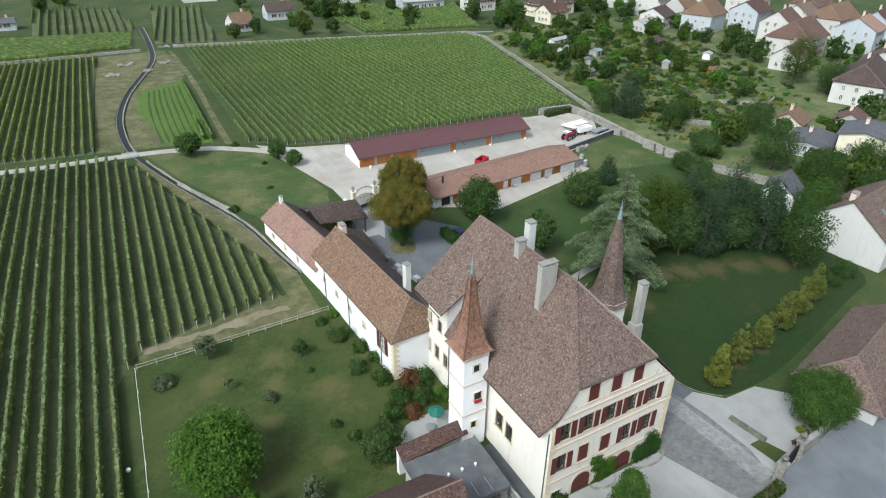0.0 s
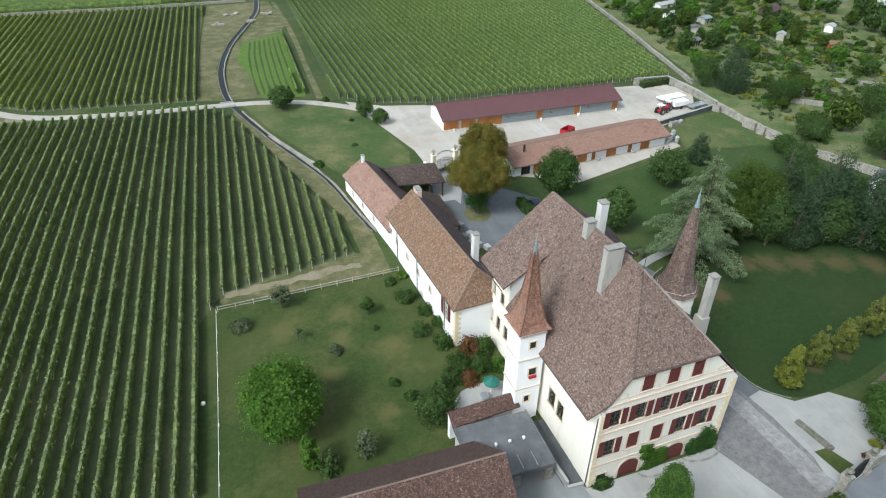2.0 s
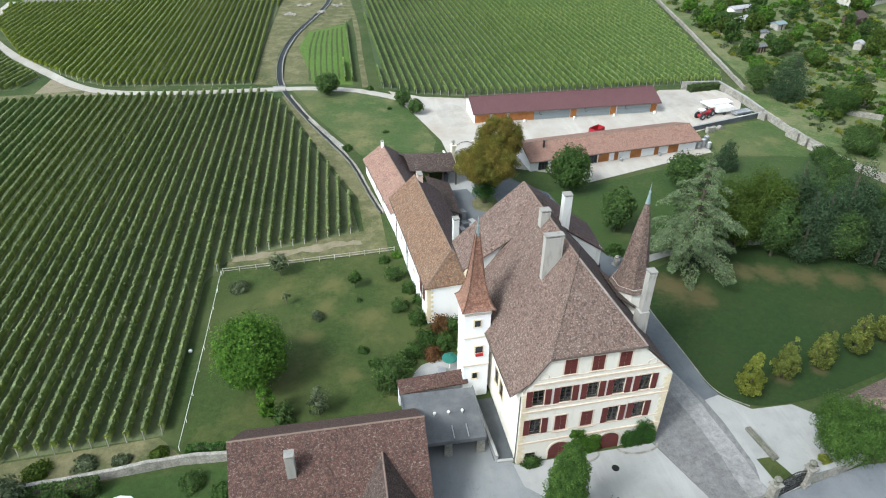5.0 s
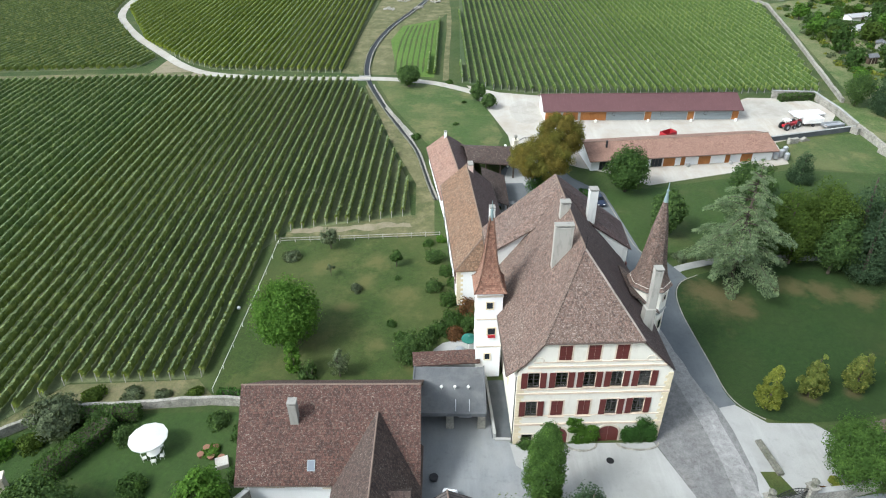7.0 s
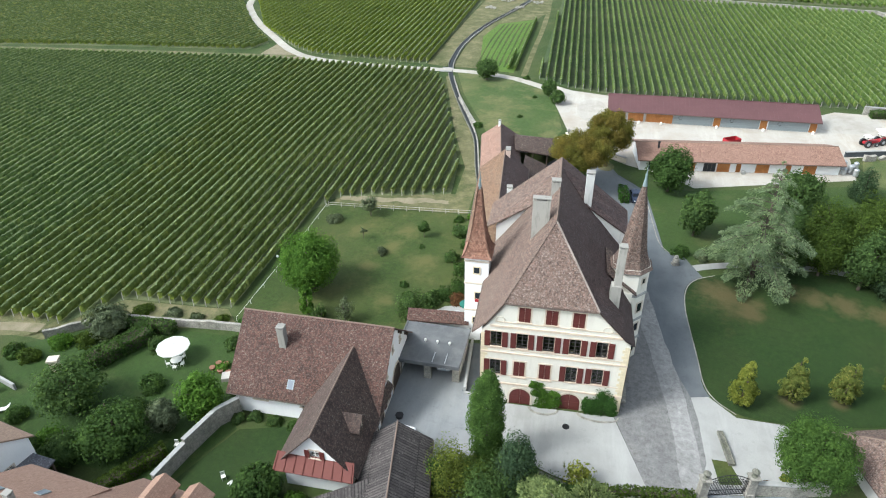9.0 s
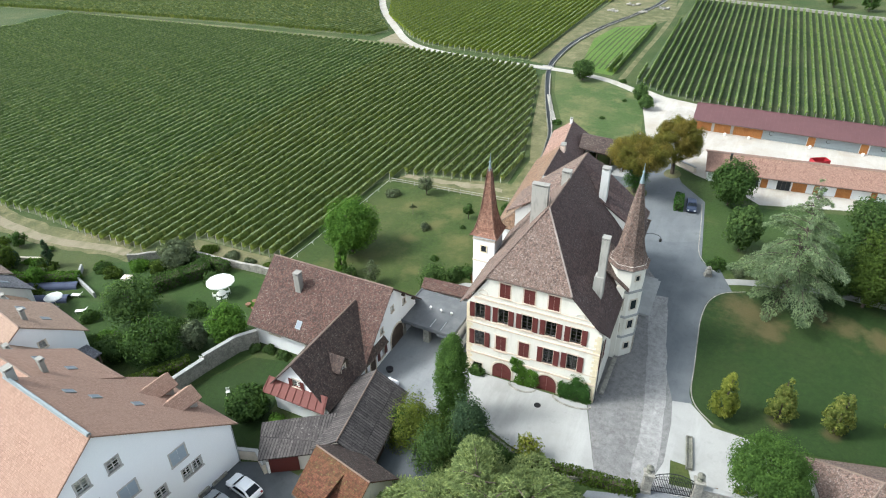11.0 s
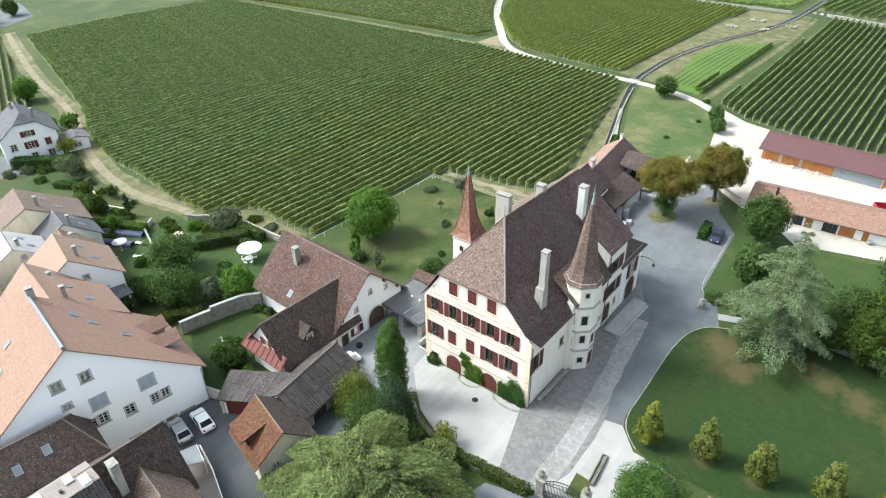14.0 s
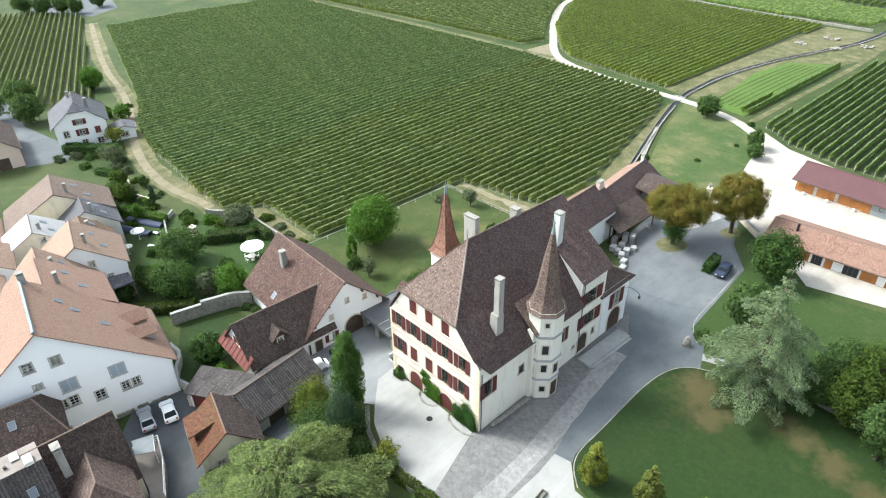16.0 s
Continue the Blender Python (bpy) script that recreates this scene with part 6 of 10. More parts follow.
# rear porch building with its wide arch
rear = gable_house("rear_annex", "white annex with dark tile roof behind the manor", "house", 41.0, 63.6, 1.6, 11.0, 6.4, 8.3, 10.4, 'white', 'tile_dark', hips=(0, 2.6), over=0.9, base=-1.0,
                   wins=[(1, 3.4, 4.3, 1.7, 2.6, "open", 'shutter')], doors=[(1, 3.4, 0.1, 3.0, 3.7, 'wood_dark', True)])
wing = gable_house("west_wing", "long white outbuilding with a russet tile roof", "outbuilding", 28.0, 72.6, 94.5, 25.5, 8.0, 6.3, 9.7, 'white', 'tile_wing', hips=(3.0, 0), base=-1.5,
                   wins=[(2, 22.5, 2.6, 1.4, 2.6, "open", 'shutter'), (2, 17.0, 3.0, 0.8, 0.8, "plain", 'shutter'), (2, 12.5, 3.0, 0.8, 0.8, "plain", 'shutter'), (2, 8.0, 3.0, 0.8, 0.8, "plain", 'shutter'), (2, 3.5, 3.0, 0.8, 0.8, "plain", 'shutter')],
                   chimneys=[(-6.5, -1.6, 7.0, 12.6, 0.9, 0.8, 'stack_white'), (12.0, -0.6, 7.0, 10.6, 1.5, 0.8, 'pink_wall')])
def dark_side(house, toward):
    """Paints the shade of a roof's sun-averted slope by giving it darker tiles."""
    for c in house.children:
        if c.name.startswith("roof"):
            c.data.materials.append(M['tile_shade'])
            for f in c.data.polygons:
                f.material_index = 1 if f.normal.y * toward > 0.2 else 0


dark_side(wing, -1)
for x in (-12.8,):                                    # corner stones of the wing's south end
    for i in range(15):
        w = 0.5 if i % 2 else 0.85
        q = piece("quoin", shared(("wing_quoin_w", w), lambda bm: box(bm, 0, w, 0.003, 0.05, 0, 0.38)), M['dressed'], wing)
        q.matrix_basis = Matrix.Translation((-12.79, 4.0, 0.1 + i * 0.4))
        q = piece("quoin", shared(("wing_quoin_s", w), lambda bm: box(bm, -0.05, -0.003, -w, 0, 0, 0.38)), M['dressed'], wing)
        q.matrix_basis = Matrix.Translation((-12.75, 4.04, 0.1 + i * 0.4))
for x in (-9.4, 0.6, 9.0):
    bm = bmesh.new()
    rod(bm, (x, 4.1, 6.2), (x, 4.1, -0.4), 0.06, 6)
    part("downpipe", bm, M['frame_dark'], wing, "dark downpipe")
far_wing = gable_house("long_stable", "long white stable with a rose tile roof", "outbuilding", 25.0, 95.3, 98.0, 21.5, 7.0, 3.4, 5.8, 'white', 'tile_pink', base=-1.5,
                       wins=[(2, 4.0, 1.2, 0.7, 0.8, "plain", 'shutter'), (2, 9.0, 1.2, 0.7, 0.8, "plain", 'shutter'), (2, 14.0, 1.2, 0.7, 0.8, "plain", 'shutter')], chimneys=[(9.8, 0.2, 5.0, 7.2, 0.5, 0.5, 'white'), (-9.8, 0.1, 5.0, 7.4, 0.6, 0.6, 'white')])
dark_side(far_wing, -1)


# ---------------------------------------------------------------- the winery
def winery_hall():
    h = gable_house("winery_hall", "long winery hall with dark red metal roof and larch front", "hall", 68.4, 130.4, 0.3, 44.5, 8.6, 2.9, 4.6, 'white', 'tin_red', over=1.1, over_g=0.5, base=-1.0, caps=False)
    y = -4.3
    bm = bmesh.new()
    box(bm, -22.1, -9.6, y - 0.03, y - 0.003, 0.1, 2.75)
    clad = part("larch_cladding", bm, M['wood'], h, "orange larch cladding")
    for i in range(50):                               # upright larch boards
        d = piece("board", shared(("larch_board",), lambda bm: box(bm, 0, 0.23, -0.07, -0.033, 0.1, 2.75)), M['wood'], clad)
        d.matrix_basis = Matrix.Translation((-22.1 + i * 0.25, y, 0))
    for x in (-18.6, -14.6):
        bm = bmesh.new()
        box(bm, x, x + 0.6, y - 0.12, y - 0.075, 0.1, 2.7)
        part("pale_board", bm, M['wood_grey'], clad, "paler weathered board")
    for x0, x1 in ((-8.8, 0.6), (2.2, 10.4), (12.2, 20.6)):
        def leaf(bm, w=x1 - x0):
            n = 5
            for i in range(n):
                box(bm, 0, w, -0.08, -0.004, 0.05 + i * 0.52, 0.05 + i * 0.52 + 0.5)
        d = piece("sectional_door", shared(("sectional_door", x1 - x0), leaf), M['door_grey'], h, "grey sectional door")
        d.matrix_basis = Matrix.Translation((x0, y, 0))
        bm = bmesh.new()
        for i in range(14):
            a, b = 0.6 + 2 * math.pi * 0.75 * i / 14, 0.6 + 2 * math.pi * 0.75 * (i + 1) / 14
            cx = x0 + 2.4
            rod(bm, (cx + 0.45 * math.cos(a), y - 0.1, 1.6 + 0.45 * math.sin(a)), (cx + 0.45 * math.cos(b), y - 0.1, 1.6 + 0.45 * math.sin(b)), 0.05, 5)
        part("door_ring", bm, M['frame_dark'], h)
    for x in (-9.6, 0.7, 10.5, 20.7):
        bm = bmesh.new()
        box(bm, x, x + 1.45, y - 0.14, y - 0.002, 0.05, 2.8)
        part("larch_post", bm, M['wood'], h)
    for x in (-20.0, -15.5, -10.6, 1.4, 11.2, 21.4):
        bm = bmesh.new()
        lathe(bm, [(0.3, -0.1), (0.3, 0.4), (0.22, 0.55), (0.05, 0.6)], 10, x, y - 1.0)
        part("bollard", bm, M['frame_white'], h, "white concrete bollard")
    for i in range(56):                               # standing seams
        for s in (-1, 1):
            d = piece("roof_seam", shared(("roof_seam", s), lambda bm: rod(bm, Vector((0, s * 5.4, 2.9 - 1.1 * 0.395 + 0.2)), Vector((0, 0, 4.8)), 0.016, 4)), M['tin_red'], h)
            d.matrix_basis = Matrix.Translation((-22.6 + i * 0.81, 0, 0))
    ridge_caps(h, [((-22.7, 0, 4.82), (22.7, 0, 4.82))], 'tin_red', 0.1)


def press_house():
    h = gable_house("press_house", "low white winery building with long orange tile roof", "hall", 70.4, 107.4, 6.5, 37.8, 8.4, 2.6, 4.0, 'white', 'tile_press', over=1.0, over_g=0.6, base=-1.0)
    y = -4.2
    for x, w, kind in ((-17.2, 2.0, 'g'), (-14.4, 2.6, 'w'), (-11.4, 1.6, 'g'), (-9.4, 1.2, 'w'), (-6.6, 2.3, 'g'), (-4.0, 2.4, 'w'), (-0.4, 0.9, 'w'), (3.3, 2.5, 'w'), (8.9, 1.0, 'w'), (12.2, 2.4, 'w')):
        bm = bmesh.new()
        if kind == 'w':
            n = max(3, int(w / 0.24))
            box(bm, x, x + w, y - 0.03, y - 0.003, -0.05, 2.25)
            ld = part("larch_door", bm, M['wood'], h, "orange larch sliding door")
            for i in range(n):
                d = piece("board", shared(("door_board", w), lambda bm: box(bm, 0, w * 0.93 / n, -0.06, -0.033, -0.05, 2.25)), M['wood'], ld)
                d.matrix_basis = Matrix.Translation((x + w * i / n, y, 0))
        else:
            box(bm, x, x + w, y - 0.03, y - 0.003, 0.0, 2.2)
            d = part("glass_door", bm, M['carglass'], h, "dark glazed door")
            bm = bmesh.new()
            for i in range(4):
                xx = x + (w - 0.07) * i / 3
                box(bm, xx, xx + 0.07, y - 0.07, y - 0.032, 0, 2.2)
            box(bm, x, x + w, y - 0.068, y - 0.034, 2.13, 2.2)
            part("door_frame", bm, M['frame_dark'], d)
    bm = bmesh.new()
    rod(bm, (-15.2, -1.6, 3.0), (-15.2, -1.6, 5.0), 0.22, 10)
    part("flue_pipe", bm, M['black'], h, "black metal flue")
    for x in (0.9, 9.9):
        bm = bmesh.new()
        lathe(bm, [(0.3, -0.1), (0.42, 0.3), (0.4, 0.6), (0.3, 0.62)], 12, x, y - 0.7)
        part("planter", bm, M['conc'], h)


winery_hall()
press_house()


# ---------------------------------------------------------------- farm court: stable shed, barn, carport
def lean_shed(name, label, x0, x1, y0, y1, zl, zr, roof, posts=True, wall=None):
    """An open shed with a sloping roof on timber posts."""
    cx, cy = (x0 + x1) / 2, (y0 + y1) / 2
    h = thing(name, label, "shed", on_ground(cx, cy))
    a, b = (x1 - x0) / 2, (y1 - y0) / 2
    bm = bmesh.new()
    slab(bm, [[(-a, -b, zl), (a, -b, zr), (a, b, zr), (-a, b, zl)]], 0.2)
    part("roof", bm, M[roof], h)
    if posts:
        for px in (-a + 0.3, 0, a - 0.3):
            for py in (-b + 0.3, b - 0.3):
                bm = bmesh.new()
                box(bm, px - 0.1, px + 0.1, py - 0.1, py + 0.1, -0.4, zl + (zr - zl) * (px + a) / (2 * a) - 0.2)
                part("post", bm, M['wood_dark'], h)
    if wall:
        bm = bmesh.new()
        box(bm, -a + 0.2, a - 0.2, b - 0.5, b - 0.2, -0.5, min(zl, zr) - 0.2)
        part("back_wall", bm, M[wall], h)
    return h


sh = thing("cart_shed", "open cart shed with a dark old tile roof", "shed", on_ground(32.2, 101.6, 8))
bm = bmesh.new()
slab(bm, [[(-5.2, -4.4, 4.4), (4.2, -4.4, 2.9), (4.2, 0, 4.9), (-5.2, 0, 5.6)], [(-5.2, 4.4, 4.0), (4.2, 4.4, 2.9), (4.2, 0, 4.9), (-5.2, 0, 5.6)]], 0.22)
part("roof", bm, M['tile_dark'], sh)
for x in (-4.4, -1.6, 1.2, 3.8):
    bm = bmesh.new()
    box(bm, x - 0.12, x + 0.12, -4.1, -3.86, -0.5, 3.4)
    part("post", bm, M['wood_dark'], sh)
bm = bmesh.new()
box(bm, -5.0, 4.0, 3.9, 4.2, -0.8, 3.0)
box(bm, 3.7, 4.0, 0.5, 3.9, -0.8, 3.6)
part("wall", bm, M['white'], sh)
lean_shed("tool_shed", "dark tiled lean-to beside the stable", 30.0, 34.4, 82.5, 94.0, 4.8, 3.0, 'tile_dark', True, None)


def barn():
    h = gable_house("barn", "big white barn with a mottled dark red tile roof", "barn", 11.3, 34.4, 0, 17.8, 13.0, 4.2, 10.1, 'white', 'tile_barn', over=0.9, over_g=0.55, base=-1.5, chimneys=[(-3.6, -2.6, 6.4, 10.6, 0.85, 0.85, 'stack')],
                    wins=[(1, 6.8, 6.2, 0.5, 0.75, "plain", 'shutter'), (1, 9.9, 5.4, 0.5, 0.75, "plain", 'shutter'), (1, 3.9, 4.6, 0.55, 0.75, "plain", 'shutter'), (1, 3.6, 0.9, 1.1, 1.3, "open", 'shutter'), (0, 3.2, 2.2, 1.6, 0.8, "plain", 'shutter'), (0, 8.8, 2.0, 0.9, 1.1, "plain", 'shutter')],
                    doors=[(1, 7.6, -0.1, 3.2, 3.4, 'wood_dark', True), (1, 1.3, -0.1, 1.2, 2.2, 'wood_dark', False)], lights=[(-1.7, -6.0)])
    bm = bmesh.new()                                   # purlin ends under the verge
    for y in (-5.5, -2.9, 0, 2.9, 5.5):
        z = 10.1 - abs(y) * 5.9 / 6.5
        box(bm, 8.9, 9.4, y - 0.12, y + 0.12, z - 0.4, z - 0.16)
    part("purlin", bm, M['wood_dark'], h)


def barn_cottage():
    h = gable_house("barn_cottage", "cottage with steep dark tile roof joined to the barn", "house", 16.3, 25.4, 90, 12.6, 7.6, 4.0, 8.4, 'white', 'tile_dark', over=0.7, over_g=0.5, base=-1.5,
                    wins=[(3, 3.8, 4.8, 1.0, 1.1, "open", 'shutter'), (0, 4.0, 1.0, 0.9, 1.2, "plain", 'shutter'), (0, 6.4, 1.0, 0.9, 1.2, "plain", 'shutter'), (0, 2.0, 1.0, 0.9, 1.2, "plain", 'shutter')], doors=[(0, 9.0, -0.1, 1.0, 2.1, 'wood_dark', False)])
    # red sheet-metal apron roof across the gable
    bm = bmesh.new()
    slab(bm, [[(-7.6, 4.4, 3.5), (-7.6, -4.4, 3.5), (-6.2, -4.2, 4.9), (-6.2, 4.2, 4.9)]], 0.1)
    part("apron_roof", bm, M['tin_pink'], h, "dull red sheet-metal apron roof")
    for i in range(9):
        y = -4.2 + i * 1.05
        bm = bmesh.new()
        rod(bm, (-7.62, y, 3.56), (-6.2, y * 0.96, 4.96), 0.04, 4)
        part("roof_seam", bm, M['tin_pink'], h)
    # gabled dormer on the court side
    bm = bmesh.new()
    facade(bm, (-2.6, -3.3), (-0.6, -3.3), [(0, 4.0), (2.0, 4.0), (2.0, 5.6), (1.0, 6.6), (0, 5.6)], [(0.6, 1.4, 4.6, 5.5)], 0.2)
    box(bm, -2.6, -2.45, -3.1, -1.4, 4.0, 5.6)
    box(bm, -0.75, -0.6, -3.1, -1.4, 4.0, 5.6)
    d = part("dormer", bm, M['wood_dark'], h, "small gabled dormer with a dark front")
    window(h, wall_pose((-2.6, -3.3), (-0.6, -3.3), 1.0, 4.6), 0.8, 0.9, "plain")
    bm = bmesh.new()
    slab(bm, [[(-1.6, -3.7, 6.95), (-1.6, -0.6, 6.95), (-2.95, -2.0, 5.5), (-2.95, -3.7, 5.5)], [(-1.6, -3.7, 6.95), (-1.6, -0.6, 6.95), (-0.25, -2.0, 5.5), (-0.25, -3.7, 5.5)]], 0.14)
    part("dormer_roof", bm, M['tile_dark'], d)


barn()
barn_cottage()
gable_house("long_shed", "low shed with dark ribbed tile roof", "shed", 24.3, 19.6, 99, 10.6, 6.6, 2.7, 5.0, 'grey_wall', 'tile_grey', over=0.5, base=-1.0, doors=[(0, 3.0, 0, 2.4, 2.2, 'wood_dark', False)])
ct = gable_house("cottage", "small cottage with a mossy orange tile roof", "house", 28.2, 10.9, -12, 6.6, 6.6, 3.8, 6.7, 'cream_wall', 'tile_mossy', over=0.6, over_g=0.4, base=-1.0,
                 wins=[(1, 2.0, 1.6, 0.8, 1.0, "plain", 'shutter'), (0, 1.4, 1.2, 0.8, 1.0, "plain", 'shutter')], doors=[(0, 3.6, 0, 1.0, 2.1, 'wood_dark', False)])
for c in ct.children:
    if c.name.startswith("roof"):                     # the +y slope has dark brown tiles
        c.data.materials.append(M['tile_dark'])
        for f in c.data.polygons:
            f.material_index = 1 if f.normal.y > 0.2 else 0
bm = bmesh.new()
facade(bm, (-2.5, -3.2), (0.5, -3.2), [(0, 3.6), (3.0, 3.6), (3.0, 5.3), (0, 5.3)], [(0.3, 2.7, 4.2, 5.1)], 0.2)
box(bm, -2.5, -2.35, -3.0, -0.9, 3.9, 5.45)
box(bm, 0.35, 0.5, -3.0, -0.9, 3.9, 5.45)
dm = part("dormer", bm, M['wood_dark'], ct, "shed dormer with dark front")
bm = bmesh.new()
slab(bm, [[(-2.75, -3.9, 5.3), (0.75, -3.9, 5.3), (0.75, -0.5, 6.4), (-2.75, -0.5, 6.4)]], 0.2)
part("dormer_roof", bm, M['tile_mossy'], dm)
# grey lean-to sheds between cottage and garden wall
ls = thing("lean_to_shed", "grey ribbed lean-to shed beside the yard", "shed", on_ground(20.0, 14.6, 32))
bm = bmesh.new()
slab(bm, [[(-4.6, -2.4, 2.6), (4.2, -2.4, 2.9), (4.2, 2.2, 3.9), (-4.6, 2.2, 3.4)]], 0.16)
part("roof", bm, M['tile_grey'], ls)
bm = bmesh.new()
box(bm, -4.3, 4.0, -2.0, -1.75, -0.8, 2.5)
box(bm, -4.3, -4.05, -1.75, 2.0, -0.8, 2.6)
box(bm, 3.75, 4.0, -1.75, 2.0, -0.8, 2.9)
part("wall", bm, M['grey_wall'], ls)
bm = bmesh.new()
box(bm, -3.6, -0.4, -2.08, -2.003, 0, 2.2)
part("garage_door", bm, M['shutter'], ls)


def carport():
    h = thing("carport", "open carport with a flat dark bitumen roof on stone piers", "carport", on_ground(24.0, 40.5, -1))
    g = 0.0
    bm = bmesh.new()
    box(bm, -4.6, 3.9, -3.7, 3.9, 2.62, 2.82)
    box(bm, -4.7, 4.0, -3.8, -3.55, 2.4, 2.95)
    box(bm, -4.7, -4.5, -3.55, 4.0, 2.4, 2.95)
    box(bm, 3.85, 4.05, -3.55, 4.0, 2.4, 2.95)
    bmesh.ops.bevel(bm, geom=bm.edges[:], offset=0.02, segments=1, affect='EDGES')
    part("roof", bm, M['flat_roof'], h)
    for x in (-4.1, -0.15, 3.5):
        bm = bmesh.new()
        prism(bm, [(x - 0.5, -3.5), (x + 0.5, -3.5), (x + 0.5, -2.7), (x - 0.5, -2.7)], -0.5, 2.4, [(x - 0.4, -3.4), (x + 0.4, -3.4), (x + 0.4, -2.8), (x - 0.4, -2.8)])
        part("pier", bm, M['stone'], h)
    bm = bmesh.new()
    box(bm, -4.5, 3.8, 3.4, 3.8, -0.5, 2.6)
    box(bm, -4.5, -4.2, -2.4, 3.4, -0.5, 2.6)
    box(bm, 3.6, 3.85, -2.4, 3.4, -0.5, 2.6)
    part("back_wall", bm, M['grey_wall'], h)
    for x in (-1.2, 0.4, 2.0):
        bm = bmesh.new()
        lathe(bm, [(0.04, 2.8), (0.04, 3.1), (0.16, 3.12), (0.19, 3.25), (0.12, 3.38), (0.02, 3.42)], 10, x, 0.1)
        part("roof_vent", bm, M['frame_white'], h, "white roof vent")
    for x in (0.5, 2.1):
        bm = bmesh.new()
        rod(bm, (x, -3.4, 2.88), (x, -1.6, 2.88), 0.06, 6)
        part("roof_pipe", bm, M['steel'], h)


carport()
tw = thing("garden_wall_roof", "tile-capped wall between carport and terrace", "wall", on_ground(23.4, 45.6, 4))
bm = bmesh.new()
slab(bm, [[(-4.2, -0.9, 2.9), (4.2, -0.9, 2.9), (4.2, 0.5, 3.9), (-4.2, 0.5, 3.9)], [(-4.2, 1.1, 3.3), (4.2, 1.1, 3.3), (4.2, 0.5, 3.9), (-4.2, 0.5, 3.9)]], 0.18)
part("tile_cap", bm, M['tile_barn'], tw)
bm = bmesh.new()
box(bm, -4.1, 4.1, 0.1, 0.7, -0.6, 3.6)
part("masonry", bm, M['white'], tw)
patch("terrace", "pale gravel terrace behind the carport", [(21.3, 47.6), (27, 47.8), (29.2, 49), (29, 52.2), (23.6, 52.3), (21.2, 50)], 'court', 0.09, round_=1)
patch("area_floor", "dark sunken passage beside the manor wall", [(28.6, 35.6), (30.8, 35.6), (30.8, 44.6), (28.4, 44.6)], 'asphalt_dark', 0.09)
stone_wall("area_wall", "low grey stone wall beside the manor passage", [(28.9, 35.4), (28.3, 44.5)], 1.0, 0.3, 'conc')
stone_wall("area_kerb", "dark stone kerb across the manor passage", [(28.9, 35.3), (30.7, 35.2)], 0.35, 0.3, 'conc')


# ---------------------------------------------------------------- village houses
def grid_wins(side, span, z0, rows, cols, w=0.9, h=1.3, kind="open", paint='shutter', floor=2.8, margin=1.4):
    out = []
    for r_ in range(rows):
        for c in range(cols):
            u = margin + (span - 2 * margin) * (c + 0.5) / cols
            out.append((side, u, z0 + floor * r_, w, h, kind, paint))
    return out


wh_wins = [(1, 10.8 + 0.2, 12.0, 1.1, 1.3, "plain", 'shutter'), (1, 13.9, 11.7, 1.1, 1.3, "plain", 'shutter'), (1, 11.2, 9.3, 0.9, 0.7, "plain", 'shutter'), (1, 14.2, 7.4, 1.7, 1.7, "closed", 'shutter_grey'), (1, 19.6, 6.9, 1.7, 1.7, "closed", 'shutter_grey'),
           (1, 16.9, 4.3, 1.1, 1.4, "plain", 'shutter'), (1, 19.9, 4.2, 0.9, 1.3, "plain", 'shutter_grey'), (1, 21.2, 4.2, 0.9, 1.3, "plain", 'shutter_grey'), (1, 11.6, 5.0, 0.9, 1.3, "plain", 'shutter'), (1, 12.8, 5.0, 0.9, 1.3, "plain", 'shutter'), (1, 14.0, 5.0, 1.0, 1.4, "plain", 'shutter')]
wh = gable_house("village_house", "tall white gabled house with orange tile roof and rooflights", "house", 5.9, -1.3, -6.5, 12.8, 26.0, 6.3, 16.9, 'fresh_white', 'tile_orange', over=0.6, base=-1.5, wins=wh_wins, surround='grey_stone',
                 doors=[(1, 12.0, 0, 1.0, 2.0, 'wood_dark', False)], chimneys=[(-6.3, 0.3, 15, 18.3, 0.8, 0.8, 'conc')], lights=[(-1.5, 4.6), (0.6, 7.2), (-3.5, -4.0), (-1.0, -6.0), (-3.0, 3.2)])
bm = bmesh.new()                                      # grey verge boards and leading on the ridge
rod(bm, (-6.7, 0, 17.15), (6.6, 0, 17.15), 0.22, 6)
part("ridge_flashing", bm, M['lead'], wh)
for i, (x, y) in enumerate(((-2.2, 11.0), (1.4, 11.2))):   # two roofed dormers near the north eaves
    z = 16.9 - y * 10.6 / 13.0
    bm = bmesh.new()
    box(bm, x - 0.8, x + 0.8, y - 1.4, y + 1.2, z - 0.6, z + 1.0)
    d = part("dormer", bm, M['wood_grey'], wh, "boarded roof dormer")
    bm = bmesh.new()
    slab(bm, [[(x, y + 1.6, z + 1.9), (x, y - 2.4, z + 1.9), (x - 1.4, y - 2.0, z + 0.8), (x - 1.4, y + 1.6, z + 0.8)], [(x, y + 1.6, z + 1.9), (x, y - 2.4, z + 1.9), (x + 1.4, y - 2.0, z + 0.8), (x + 1.4, y + 1.6, z + 0.8)]], 0.14)
    part("dormer_roof", bm, M['tile_orange'], d)
bm = bmesh.new()
for u, w, h_ in ((3.6, 1.6, 0.9), (5.6, 2.2, 0.8), (8.2, 1.4, 0.9), (10.0, 2.0, 0.7)):
    box(bm, 6.38, 6.62, u - 1.0, u - 1.0 + w, -0.3, h_)
part("old_footing", bm, M['stone'], wh, "bare stone footing under the render")
bm = bmesh.new()
rod(bm, (6.5, 12.9, -0.8), (6.5, 12.9, 5.8), 0.06, 6)
part("downpipe", bm, M['steel'], wh)

